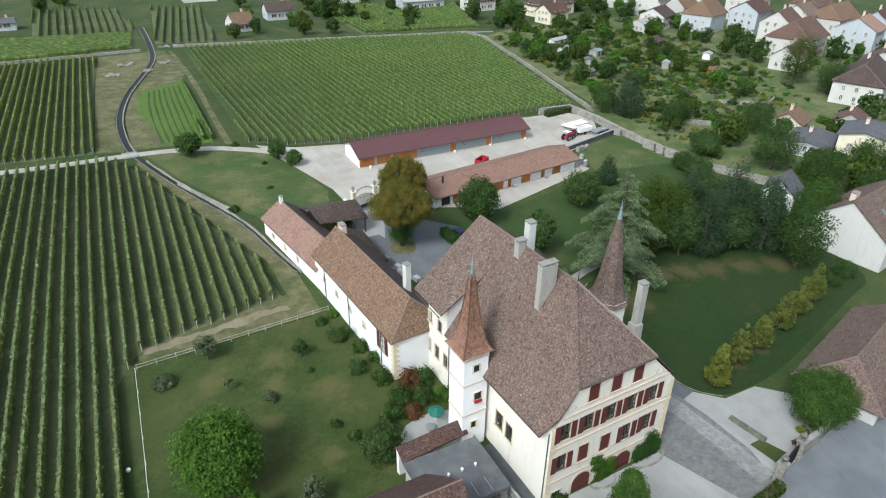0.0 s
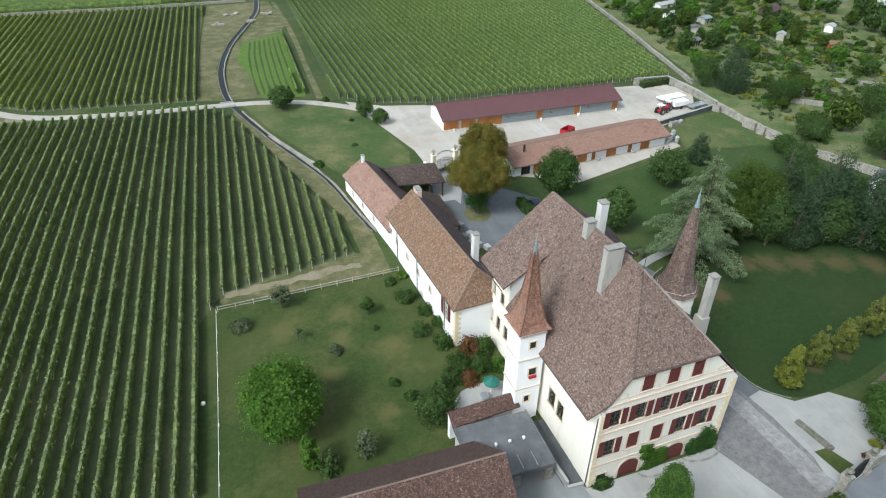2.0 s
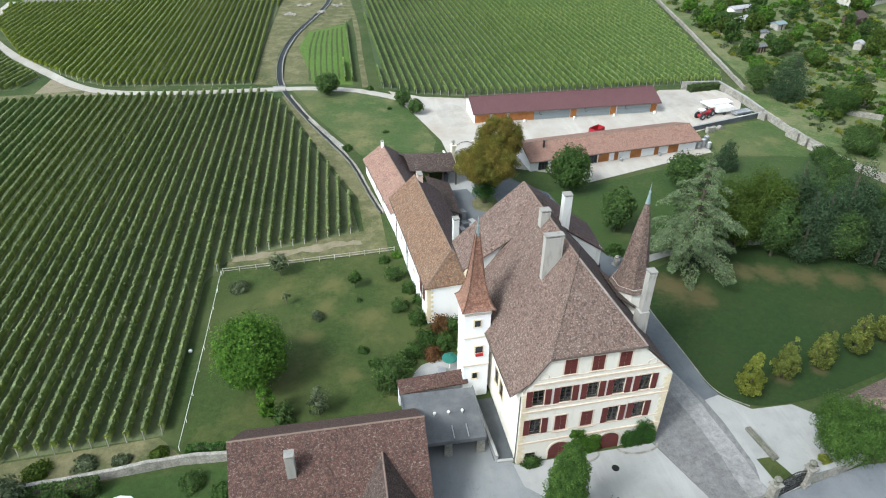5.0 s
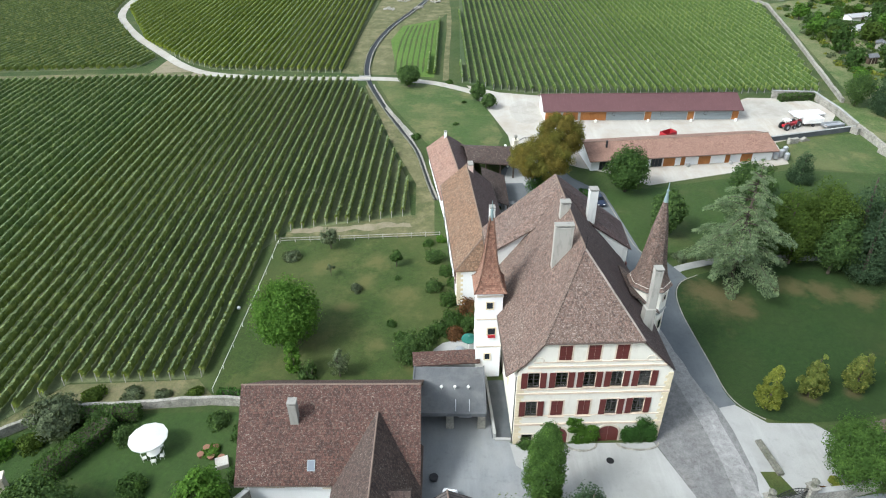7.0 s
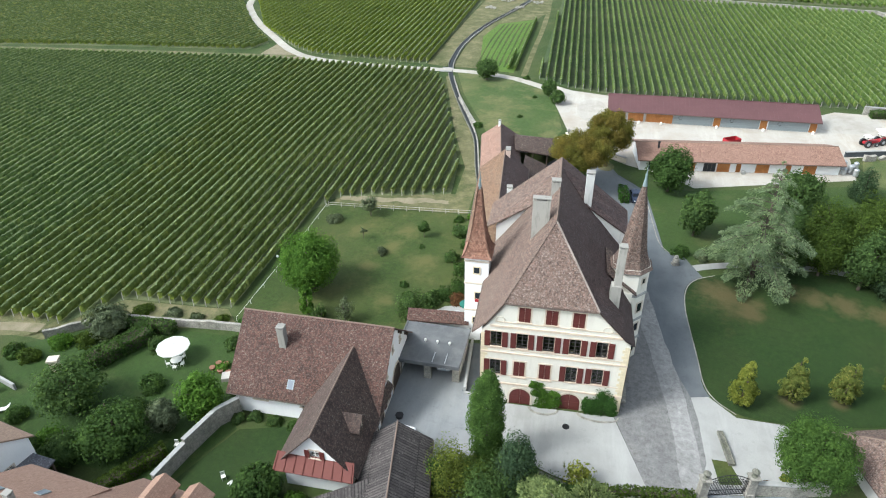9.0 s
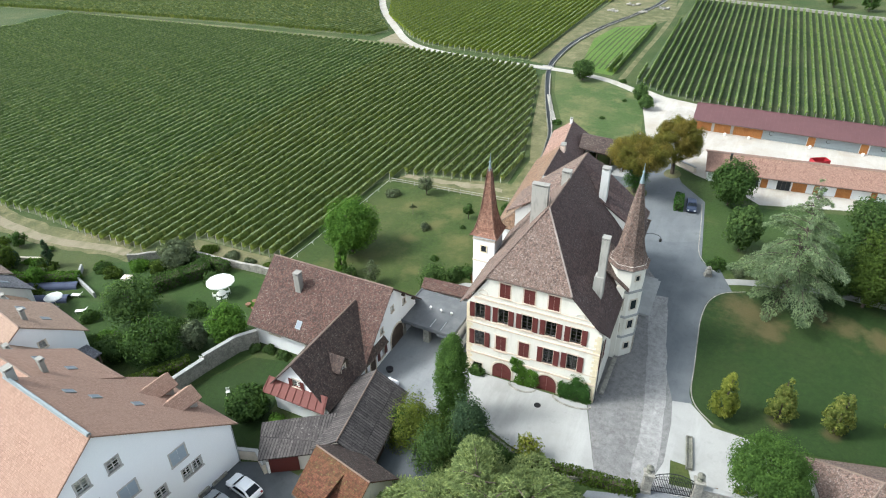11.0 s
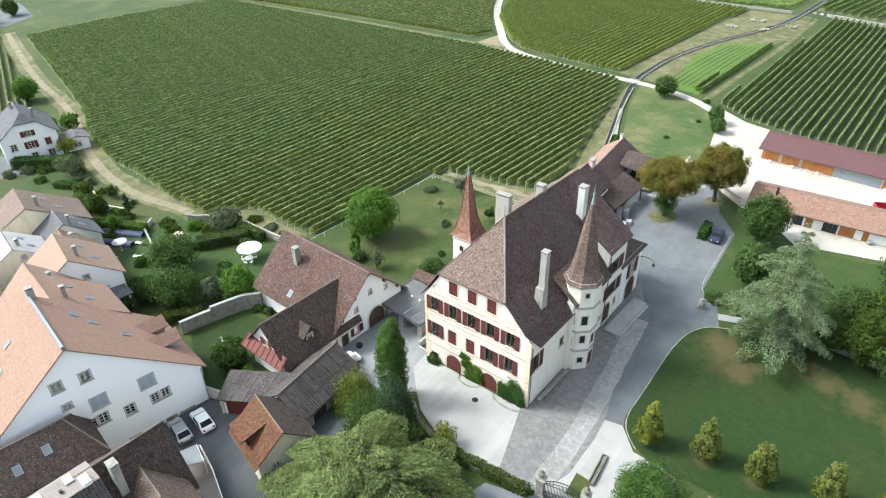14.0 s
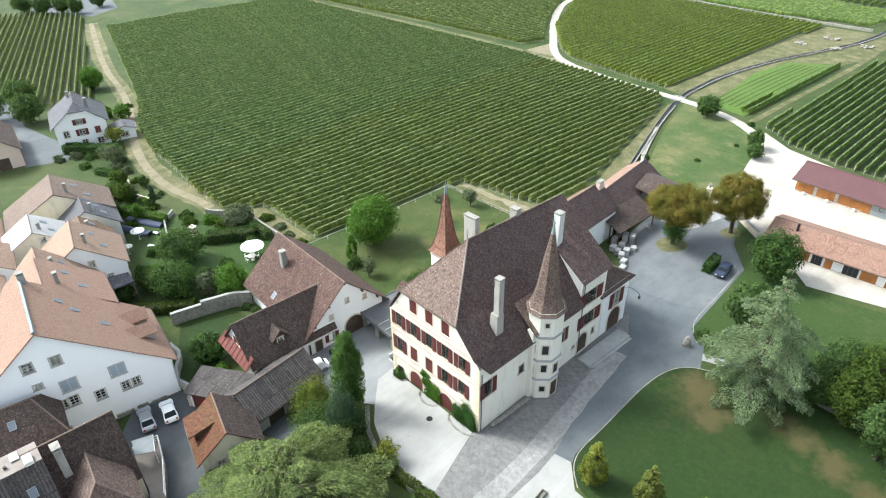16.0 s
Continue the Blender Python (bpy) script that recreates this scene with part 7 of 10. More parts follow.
street_row = [  # x, y, turn, length, width, eave, ridge, wall, roof, label
    (-4.6, 2.0, -6, 9.0, 14.5, 9.6, 14.9, 'white', 'tile_orange', "white terraced house with orange tile roof"),
    (-12.0, 3.0, -6, 8.0, 13.5, 7.0, 13.3, 'white', 'tile_sand', "white terraced house with sand-coloured tile roof"),
    (-19.6, 9.4, -11, 9.6, 12.6, 6.9, 11.5, 'white', 'tile_sand', "white gabled house with pale sand tiles"),
    (-31.2, 5.6, -8, 7.4, 9.0, 7.2, 10.0, 'cream_wall', 'tin_white', "cream terraced house with a pale ribbed metal roof"),
    (-35.0, 14.6, -8, 6.4, 10.0, 5.0, 8.6, 'town_wall', 'slate', "house with a roof of grey-blue panels"),
    (-27.2, 12.2, -8, 5.4, 8.4, 5.6, 9.2, 'cream_wall', 'tile_wing', "cream terraced house with russet tiles"),
    (-43.4, 12.2, -10, 9.6, 17.5, 5.4, 10.4, 'cream_wall', 'tile_faded', "cream house with a faded grey-brown tile roof"),
    (-14.0, -8.0, -6, 16.0, 11.0, 8.0, 11.8, 'grey_wall', 'tile_sand', "terraced house with sand-coloured tiles"),
    (-27.0, -3.6, -8, 9.0, 9.0, 8.0, 11.0, 'white', 'tile_sand', "white house with pale sand tiles"),
    (-40.0, -4.0, -8, 14.0, 11.0, 6.0, 9.6, 'white', 'tile_orange', "white house with orange tile roof"),
]
for x, y, tn, ln, wd, ev, rg, wl, rf, lb in street_row:
    hs = gable_house("terraced_house", lb, "house", x, y, tn, ln, wd, ev, rg, wl, rf, over=0.5, over_g=0.12, base=-1.5,
                     wins=[(1, wd * 0.62, ev + 0.6, 0.8, 0.9, "plain", 'shutter'), (1, wd * 0.78, ev - 2.6, 0.8, 1.0, "plain", 'shutter')] + grid_wins(2, ln, ev - 4.2, 2, 2, kind="plain"),
                     chimneys=[(ln * 0.22, wd * 0.12, rg - 1.5, rg + 0.7, 0.6, 0.5, 'stack')], lights=[(-ln * 0.2, wd * 0.2), (ln * 0.15, wd * 0.3)] if rf != 'solar' else [])
lean_shed("house_veranda", "dark slate veranda roof on a white house", -14.8, -11.2, 10.0, 14.4, 4.9, 4.3, 'slate', True, None)
gable_house("stable_house", "house with a mottled dark tile roof before the white gable", "house", 13.2, -9.0, 84, 12.5, 7.6, 6.6, 9.6, 'grey_wall', 'tile_dark', over=0.5, hips=(2.6, 2.6), base=-1.5, lights=[(1.5, -1.8), (-1.5, -2.2)])
gable_house("corner_house", "steep-roofed house with weathered dark brown tiles", "house", 25.2, -3.7, -90, 9.6, 5.8, 8.0, 11.2, 'cream_wall', 'tile_dark', over=0.3, over_g=0.1, base=-1.5, shift=-0.85, eave_b=4.6,
            chimneys=[(1.2, 0.75, 7.0, 11.9, 0.8, 1.1, 'stack_pale')])
gable_house("house_wing", "hipped house wing with mossy brown tiles", "house", 28.9, -3.0, -5, 7.4, 6.0, 5.6, 8.7, 'cream_wall', 'tile_main', over=0.4, base=-1.5, hips=(0, 2.4))
gable_house("corner_house", "lower house with brown tile roof and hipped end", "house", 37.5, -9.5, -68, 9.0, 8.0, 5.0, 8.0, 'cream_wall', 'tile_barn', over=0.5, base=-1.5, hips=(3, 0))
fh = thing("flat_house", "house with a flat pale terrace between dark roof slopes", "house", on_ground(24.8, -9.6))
bm = bmesh.new()
prism(bm, [(-3.4, -4.2), (4.8, -4.2), (4.8, 3.2), (-3.4, 3.2)], -1.5, 6.2)
part("wall", bm, M['grey_wall'], fh)
bm = bmesh.new()
slab(bm, [[(1.5, -4.3, 11.4), (1.5, 3.3, 11.4), (5.2, 3.3, 6.2), (5.2, -4.3, 6.2)], [(-1.5, 3.3, 11.4), (-1.5, -4.3, 11.4), (-3.8, -4.3, 6.2), (-3.8, 3.3, 6.2)]], 0.2)
part("roof", bm, M['tile_grey'], fh)
bm = bmesh.new()
prism(bm, [(-1.5, -4.3), (1.5, -4.3), (1.5, 3.3), (-1.5, 3.3)], 11.1, 11.5)
part("terrace_top", bm, M['pink_flat'], fh, "pale pinkish flat roof")
bm = bmesh.new()                                      # gable triangles under the two slopes
for y in (-4.1, 3.0):
    quad = [(-3.4, 6.2), (4.8, 6.2), (1.5, 11.1), (-1.5, 11.1)]
    back, fore = [[bm.verts.new((x, y + dy, z)) for x, z in quad] for dy in (0, 0.2)]
    bm.faces.new(back)
    bm.faces.new(fore[::-1])
    for i in range(4):
        bm.faces.new((back[i], fore[i], fore[(i + 1) % 4], back[(i + 1) % 4]))
bmesh.ops.recalc_face_normals(bm, faces=bm.faces[:])
part("gable", bm, M['grey_wall'], fh)
for x, y, w_, d_, h_, m_ in ((1.0, 2.2, 1.3, 0.8, 0.5, 'frame_white'), (-0.5, 1.2, 1.1, 0.8, 0.2, 'steel'), (-0.6, -1.6, 1.0, 0.8, 0.2, 'frame_white'), (0.4, 0.2, 0.3, 0.3, 0.35, 'frame_dark')):
    bm = bmesh.new()
    box(bm, x - w_ / 2, x + w_ / 2, y - d_ / 2, y + d_ / 2, 11.504, 11.5 + h_)
    bmesh.ops.bevel(bm, geom=bm.edges[:], offset=0.03, segments=1, affect='EDGES')
    part("roof_box", bm, M[m_], fh)
for y in (1.4, -1.2):
    skylight(fh, Matrix.Translation((3.1, y, 9.36)) @ Matrix.Rotation(radians(90), 4, 'Z') @ Matrix.Rotation(radians(54), 4, 'X'))
# the villa beside the track, and its barn
gable_house("villa", "white villa with grey slate roof and red shutters", "villa", -90.8, 29.5, -12, 14.0, 11.4, 6.2, 10.8, 'white', 'slate', over=0.8, hips=(3.2, 0), clip=(0.62, 2.4), base=-1.5,
            wins=[(1, 2.2, 3.2, 1.2, 1.6, "plain", 'shutter'), (1, 5.7, 3.2, 1.3, 1.6, "open", 'shutter'), (1, 9.2, 3.2, 1.2, 1.6, "closed", 'shutter'), (1, 2.2, 0.4, 1.2, 1.5, "plain", 'shutter'), (1, 5.7, 0.4, 1.2, 1.6, "plain", 'shutter'), (1, 9.2, 0.4, 1.4, 1.5, "plain", 'shutter'), (1, 5.7, 6.0, 1.4, 1.3, "open", 'shutter')],
            chimneys=[(3.0, 2.6, 8, 11.0, 0.6, 0.6, 'stack'), (-1.5, -0.8, 9, 11.9, 0.6, 0.6, 'stack')])
gable_house("villa_annex", "small white annex with grey roof", "outbuilding", -84.6, 37.6, -12, 5.0, 5.0, 2.6, 3.4, 'white', 'slate', base=-1.0, wins=[(1, 2.5, 0.8, 1.4, 1.2, "plain", 'shutter')])
gable_house("stone_barn", "stone barn with a dark tile roof", "barn", -93.0, 9.5, -6, 18.0, 11.0, 4.4, 8.6, 'pink_wall', 'tile_dark', base=-1.5, wins=[(1, 3.0, 1.2, 1.2, 1.4, "plain", 'shutter')], doors=[(1, 7.0, 0, 2.6, 2.8, 'wood_dark', False)])

# houses east of the park and in the old town above
gable_house("tall_house", "big cream house with a brown tile roof", "house", 117.6, 55.6, 9, 21.0, 14.0, 5.0, 10.2, 'town_wall', 'tile_main', over=0.5, over_g=0.2, base=-1.5, lights=[(-5.0, -3.0), (-2.0, -4.4)], chimneys=[(-6.5, 1.6, 8, 10.6, 1.4, 0.9, 'pink_wall')])
gable_house("roadside_house", "long low house with a dusty rose tile roof", "house", 82.4, 33.2, 15, 22.0, 9.4, 2.2, 5.4, 'grey_wall', 'tile_main', hips=(4.6, 0), over=0.6, base=-1.0, lights=[(7, -2.6)])
gable_house("small_house", "small white house with a dark blue-grey roof", "house", 112.2, 70.2, 24, 6.5, 6.0, 5.2, 7.8, 'white', 'slate', over=0.3, base=-1.5, wins=grid_wins(0, 6.5, 2.5, 1, 2, kind="plain"))
far_houses = [  # x, y, turn, length, width, eave, ridge, wall, roof, rows, shutters
    (203, 112, 24, 22, 13, 6.6, 11.5, 'white', 'tile_dark', 2, 'shutter_grey'), (231, 156, 18, 20, 15, 8.0, 13.5, 'white', 'tile_wing', 2, 'shutter'), (216, 146, 18, 16, 9, 4.5, 8.0, 'cream', 'tile_wing', 1, 'shutter'),
    (262, 152, 18, 14, 14, 9.0, 13.0, 'white', 'tile_orange', 3, 'shutter_grey'), (236, 205, 20, 16, 13, 7.5, 12.5, 'white', 'tile_wing', 2, 'shutter_grey'), (254, 196, 15, 14, 12, 9.0, 12.5, 'white', 'tile_barn', 3, 'shutter_grey'),
    (222, 218, 22, 12, 11, 5.5, 8.5, 'white', 'tile_dark', 2, 'shutter'), (212, 214, 10, 12, 9, 3.2, 5.0, 'white', 'tin_white', 1, 'shutter'), (196, 262, 12, 24, 10, 5.0, 8.5, 'cream_wall', 'tile_dark', 2, 'shutter'), (170, 285, 5, 14, 10, 5.0, 8.0, 'white', 'tile_wing', 2, 'shutter'),
    (145, 298, 0, 22, 9, 4.0, 5.0, 'white', 'tin_white', 1, 'shutter'), (55, 281, 14, 9, 8, 3.4, 6.8, 'white', 'tile_wing', 1, 'shutter'), (76, 300, 0, 12, 9, 4.0, 7.0, 'white', 'tile_dark', 1, 'shutter'), (52, 360, 0, 16, 11, 5.0, 8.0, 'white', 'tile_wing', 2, 'shutter'),
    (-45, 325, 10, 18, 10, 6.0, 8.0, 'white', 'tin_white', 2, 'shutter_grey'), (-30, 318, 0, 9, 6, 3.0, 4.2, 'white', 'slate', 1, 'shutter'), (248, 176, 20, 15, 12, 8, 12.5, 'white', 'tile_wing', 3, 'shutter'), (268, 182, 15, 13, 11, 8.5, 12.5, 'white', 'tile_orange', 3, 'shutter'), (240, 222, 12, 12, 10, 7.5, 11.5, 'white', 'tile_wing', 2, 'shutter'), (258, 226, 12, 12, 10, 7.5, 11.5, 'white', 'tile_dark', 2, 'shutter'), (286, 160, 20, 14, 12, 8, 12.5, 'cream', 'tile_barn', 3, 'shutter'), (174, 95.6, 24, 8, 7, 2.6, 4.6, 'white', 'tile_wing', 1, 'shutter'), (20, 396, 0, 26, 10, 5, 7, 'white', 'tin_white', 2, 'shutter'), (154, 80, 24, 12, 10, 7.0, 8.2, 'cream_wall', 'slate', 2, 'shutter'), (149.5, 90, 24, 13, 9, 2.8, 3.6, 'cream', 'slate', 1, 'shutter'),
    (158, 102, 20, 8, 7, 3.0, 5.0, 'cream_wall', 'tile_wing', 1, 'shutter'), (280, 175, 10, 18, 13, 8, 13, 'white', 'tile_wing', 2, 'shutter'), (275, 215, 10, 16, 13, 9, 13, 'white', 'tile_orange', 3, 'shutter'), (268, 245, 10, 16, 12, 8, 12, 'cream', 'tile_dark', 2, 'shutter'), (245, 262, 10, 18, 12, 8, 12, 'white', 'tile_wing', 2, 'shutter'),
    (220, 282, 10, 16, 12, 7, 11, 'white', 'tile_dark', 2, 'shutter'), (290, 130, 10, 18, 13, 8, 12, 'cream', 'tile_barn', 2, 'shutter'), (225, 120, 24, 14, 12, 7, 11, 'white', 'tile_wing', 2, 'shutter'), (300, 200, 10, 16, 13, 8, 12, 'white', 'tile_wing', 2, 'shutter'), (185, 245, 12, 12, 9, 5.0, 8, 'cream_wall', 'tile_barn', 2, 'shutter'),
    (240, 240, 15, 12, 12, 8.5, 12, 'white', 'tile_orange', 2, 'shutter'), (118, 330, 5, 16, 11, 5, 8.5, 'white', 'tile_wing', 2, 'shutter'), (-190, 20, 0, 16, 11, 5, 8.5, 'white', 'tile_dark', 2, 'shutter'), (-286, 66, 20, 18, 11, 5, 8.5, 'white', 'slate', 2, 'shutter'), (-272, 82, 10, 14, 10, 4, 6, 'white', 'tin_white', 1, 'shutter')]
for x, y, tn, ln, wd, ev, rg, wl, rf, rows, pt in far_houses:
    rf = {'tile_wing': 'tile_town', 'tile_orange': 'tile_faded'}.get(rf, rf) if (x + y) % 7 > 1 else rf
    roofword = {'tile_town': "dull red tile", 'tile_faded': "faded brown tile", 'tile_dark': "dark brown tile", 'tile_wing': "russet tile", 'tile_orange': "orange tile", 'tile_barn': "dark red tile", 'tin_white': "pale metal", 'slate': "grey slate"}[rf]
    cols = max(2, int(ln / 4))
    if wl in ('white', 'cream'):
        wl = ('town_wall', 'town_wall', 'grey_wall', 'blue_wall', 'town_wall')[int(x * 3 + y) % 5]
    gable_house("town_house", "%s town house with a %s roof" % ({'white': "white", 'blue_wall': "pale blue", 'town_wall': "pale grey"}.get(wl, "cream"), roofword), "house", x, y, tn, ln, wd, ev, rg, wl, rf, over=0.6, base=-2.0, hips=(2.5, 0) if rows == 2 and ln > 15 else (0, 0),
                wins=grid_wins(0, ln, 1.2, rows, cols, kind="open", paint=pt) + grid_wins(3, wd, 1.2, rows, 3, kind="plain", paint=pt), chimneys=[(ln * 0.2, 1.0, rg - 1.5, rg + 1.4, 0.8, 0.7, 'pink_wall')])


# ---------------------------------------------------------------- trees and shrubs
tree("broad bright green lime tree on the orchard lawn", 2.0, 52.8, 10.0, 5.3, 'leaf_light', clear=0.06, clumps=170, per=130, size=0.22, lump=0.26)
tree("slim light green young orchard tree", 3.8, 46.6, 5.2, 1.25, 'leaf_light', "column", 0.08, 34, 50, 0.22)
bush("dark green shrub under the young tree", 5.9, 45.6, 3.0, 1.5, 'leaf_dark')
tree("loose pale green young sapling", 9.8, 45.8, 4.6, 1.5, 'leaf_grey', clear=0.05, clumps=26, per=32, size=0.24, sparse=1)
bush("dark evergreen clump beside the carport", 19.0, 49.4, 4.6, 3.0, 'leaf_dark', clumps=60, per=70)
tree("dark round fruit tree by the fence", 4.4, 75.0, 4.0, 1.7, 'leaf_grey', clear=0.2, clumps=40, per=40, size=0.2)
bush("low grey-green shrub by the fence", -1.6, 72.6, 1.7, 1.7, 'leaf_grey')
tree("small round apple tree", 15.6, 69.6, 3.0, 1.15, 'leaf', clear=0.3, clumps=26, per=40, size=0.2)
tree("thin bare-stemmed sapling in the grass", 5.5, 67.4, 2.6, 0.7, 'leaf_grey', clear=0.35, clumps=10, per=20, size=0.2, sparse=1)
bush("pale flowering shrub in the orchard", 9.8, 63.7, 1.6, 1.0, 'leaf_grey')
bush("small low shrub in the grass", 15.7, 55.8, 0.8, 0.8, 'leaf')
bush("small low shrub in the grass", 15.9, 66.5, 0.5, 0.5, 'leaf_dark')
for x, y, h_, r_, m_ in ((21.6, 71.4, 3.2, 1.9, 'leaf_dark'), (23.4, 67.5, 2.0, 1.3, 'leaf'), (21.6, 63.6, 2.2, 1.45, 'leaf_dark'), (23.6, 60.4, 2.4, 1.6, 'leaf'), (24.6, 64.5, 2.0, 1.3, 'leaf'), (20.5, 75.6, 1.4, 1.0, 'leaf'), (22.6, 76.5, 1.4, 0.9, 'leaf_light')):
    bush("rounded green shrub along the outbuilding", x, y, h_, r_, m_, group="shrubs along the outbuilding")
for x, y, h_, r_, m_, lb in ((26.6, 58.0, 3.2, 1.9, 'leaf_rust', "rust-brown autumn shrub beside the manor"), (28.3, 57.6, 3.0, 1.5, 'leaf', "green shrub beside the manor wall"), (24.4, 56.0, 2.4, 1.9, 'leaf', "loose green shrub on the bank"), (26.8, 54.6, 2.6, 1.9, 'leaf', "green shrub on the bank"),
                             (28.9, 53.8, 2.4, 1.3, 'leaf_light', "light green shrub by the turret"), (22.6, 54.0, 2.0, 1.8, 'leaf', "green shrub on the bank"), (20.8, 52.4, 2.2, 1.6, 'leaf_dark', "dark shrub on the bank"), (24.6, 53.2, 1.6, 1.5, 'leaf_rust', "brownish shrub above the terrace"), (17.0, 53.0, 1.0, 0.9, 'leaf', "low shrub at the lawn's edge")):
    bush(lb, x, y, h_, r_, m_, clumps=34)
tree("dark green evergreen of pointed column shape", 33.0, 26.0, 12.8, 2.4, 'leaf_mid', "column", 0.02, 230, 170, 0.13, lump=0.25)
tree("dark drooping evergreen beside the forecourt", 36.6, 22.4, 9.4, 3.0, 'fir', "cone", 0.02, 170, 130, 0.15, lump=0.3)
for x, y, h_, r_, m_ in ((29.6, 22.4, 6.6, 3.7, 'leaf_lime'), (32.4, 22.2, 4.8, 3.0, 'leaf_olive'), (36.4, 22.4, 7.6, 3.8, 'leaf_dark'), (33.8, 20.0, 6.2, 3.5, 'leaf_dark'), (39.8, 21.6, 4.2, 2.4, 'leaf_dark'), (42.6, 22.8, 2.2, 1.8, 'leaf_dark'), (28.0, 22.0, 3.6, 2.0, 'leaf')):
    bush("large evergreen shrub beside the forecourt", x, y, h_, r_, m_, clumps=70, per=100, size=0.16, group="evergreens beside the forecourt")
tree("small yellow-green tree at the forecourt's edge", 43.0, 24.3, 3.6, 1.8, 'leaf_yellow', clear=0.3, clumps=26, per=26, size=0.22, sparse=1)
tree("dense round green tree beside the gate", 66.2, 29.2, 9.0, 4.25, 'leaf_mid', clear=0.05, clumps=170, per=170, size=0.15, lump=0.24)
cedar("tall pale blue-green cedar on the park lawn", 67.0, 66.0, 20.2, 9.6, 'cedar', 3, tiers=15, droop=0.3, dens=1.5, z_low=0.1, spray=0.85, boughs=7, fan=0.2, dome=0.95)
cedar("wide-spreading light green cedar by the street", 44.2, 10.8, 11.6, 13.6, 'cedar_green', 5, tiers=17, dens=3.4, droop=0.34, z_low=0.16, dome=0.45, leaders=((0, 0), (2.2, 1.2), (-2.0, 1.4), (0.6, -2.2), (-2.0, -1.2)), spray=0.95, boughs=11, fan=0.2)


def chestnut(x, y, H, R, seed, low):
    """A pruned chestnut: leafy balls on short limbs, bronze above and green below."""
    t = thing("chestnut_tree", "pruned bronze autumn chestnut with rounded clumps", "tree", on_ground(x, y), "chestnuts by the courtyard gate")
    trunk(t, H * 0.6, 0.42, 7, R * 0.8, seed)
    r = random.Random(seed)
    for i in range(26):
        a, f = i * 2.4, (i + 0.5) / 26
        w_ = math.sin(math.acos(1 - 1.8 * f)) if f < 0.95 else 0.5
        k = R * r.uniform(0.34, 0.41)
        c = crown("leaf_ball", ('leaf_bronze', 'leaf_gold')[i % 2], t, "round", k, 1.7 * k, 0, seed * 40 + i, 34, 90, 0.13, 0.34, tilt=0.2)
        c.matrix_basis = Matrix.Translation((R * 0.74 * w_ * math.cos(a), R * 0.74 * w_ * math.sin(a), H - 1.75 * k - f * (H - 1.75 * k - low)))
    if low > 3.4:
        crown("lower_crown", 'hedge', t, "round", R * 0.46, low + 1.2, 0.3, seed + 3, 90, 110, 0.12, 0.32, label="dark green lower growth")
    return t


chestnut(40.4, 90.6, 11.8, 5.6, 3, 4.8)
chestnut(45.6, 101.4, 12.2, 4.7, 4, 3.0)
tree("round green tree before the press house", 56.9, 92.6, 9.0, 4.2, 'leaf', clear=0.08, clumps=120, per=70)
tree("dark green round tree on the lawn", 60.0, 77.4, 8.8, 3.0, 'leaf_dark', clear=0.06, clumps=100, per=70, shape="round")
hedge("clipped box hedge beside the parked car", [(49.0, 86.6), (48.6, 90.6)], 1.4, 1.7)
bush("green shrub at the drive's edge", 57.4, 71.4, 2.0, 1.6, 'leaf')
bush("green shrub at the drive's edge", 60.5, 70.6, 1.4, 1.3, 'leaf_grey')
tree("dark spreading tree below the press house", 78.4, 89.0, 7.6, 4.2, 'leaf_dark', clear=0.1, clumps=90, per=60)
tree("small dark conifer by the yard", 91.0, 96.0, 6.4, 3.0, 'fir', "cone", 0.02, 80, 60, 0.22)
tree("dark round tree in the meadow", 14.0, 149.0, 5.6, 3.1, 'leaf_dark', clear=0.12, clumps=90, per=60)
tree("small dark tree beside the yard track", 31.4, 138.8, 4.6, 2.1, 'leaf_dark', clear=0.12, clumps=50, per=50)
tree("small dark tree beside the yard track", 34.0, 134.0, 3.6, 2.0, 'leaf_dark', clear=0.05, clumps=50, per=50)
bush("small shrub in the meadow", 25.8, 124.2, 0.8, 0.7, 'leaf_dark')
bush("small shrub in the meadow", 28.0, 137.5, 0.7, 0.6, 'leaf_dark')
bush("small shrub in the meadow", 17.0, 117.0, 1.3, 1.1, 'leaf')
bush("small shrub beside the track", 24.5, 151.5, 1.2, 1.1, 'leaf')
for x, y in ((61.4, 39.6), (67.4, 41.4), (73.2, 42.3), (79.6, 44.0), (85.2, 45.4), (90.6, 46.8)):
    tree("small yellowing maple on the park lawn", x, y, 7.0, 2.2, 'leaf_yellow' if x < 64 else 'leaf_maple', "cone", 0.12, 90, 60, 0.17, 0.17, group="row of young maples")
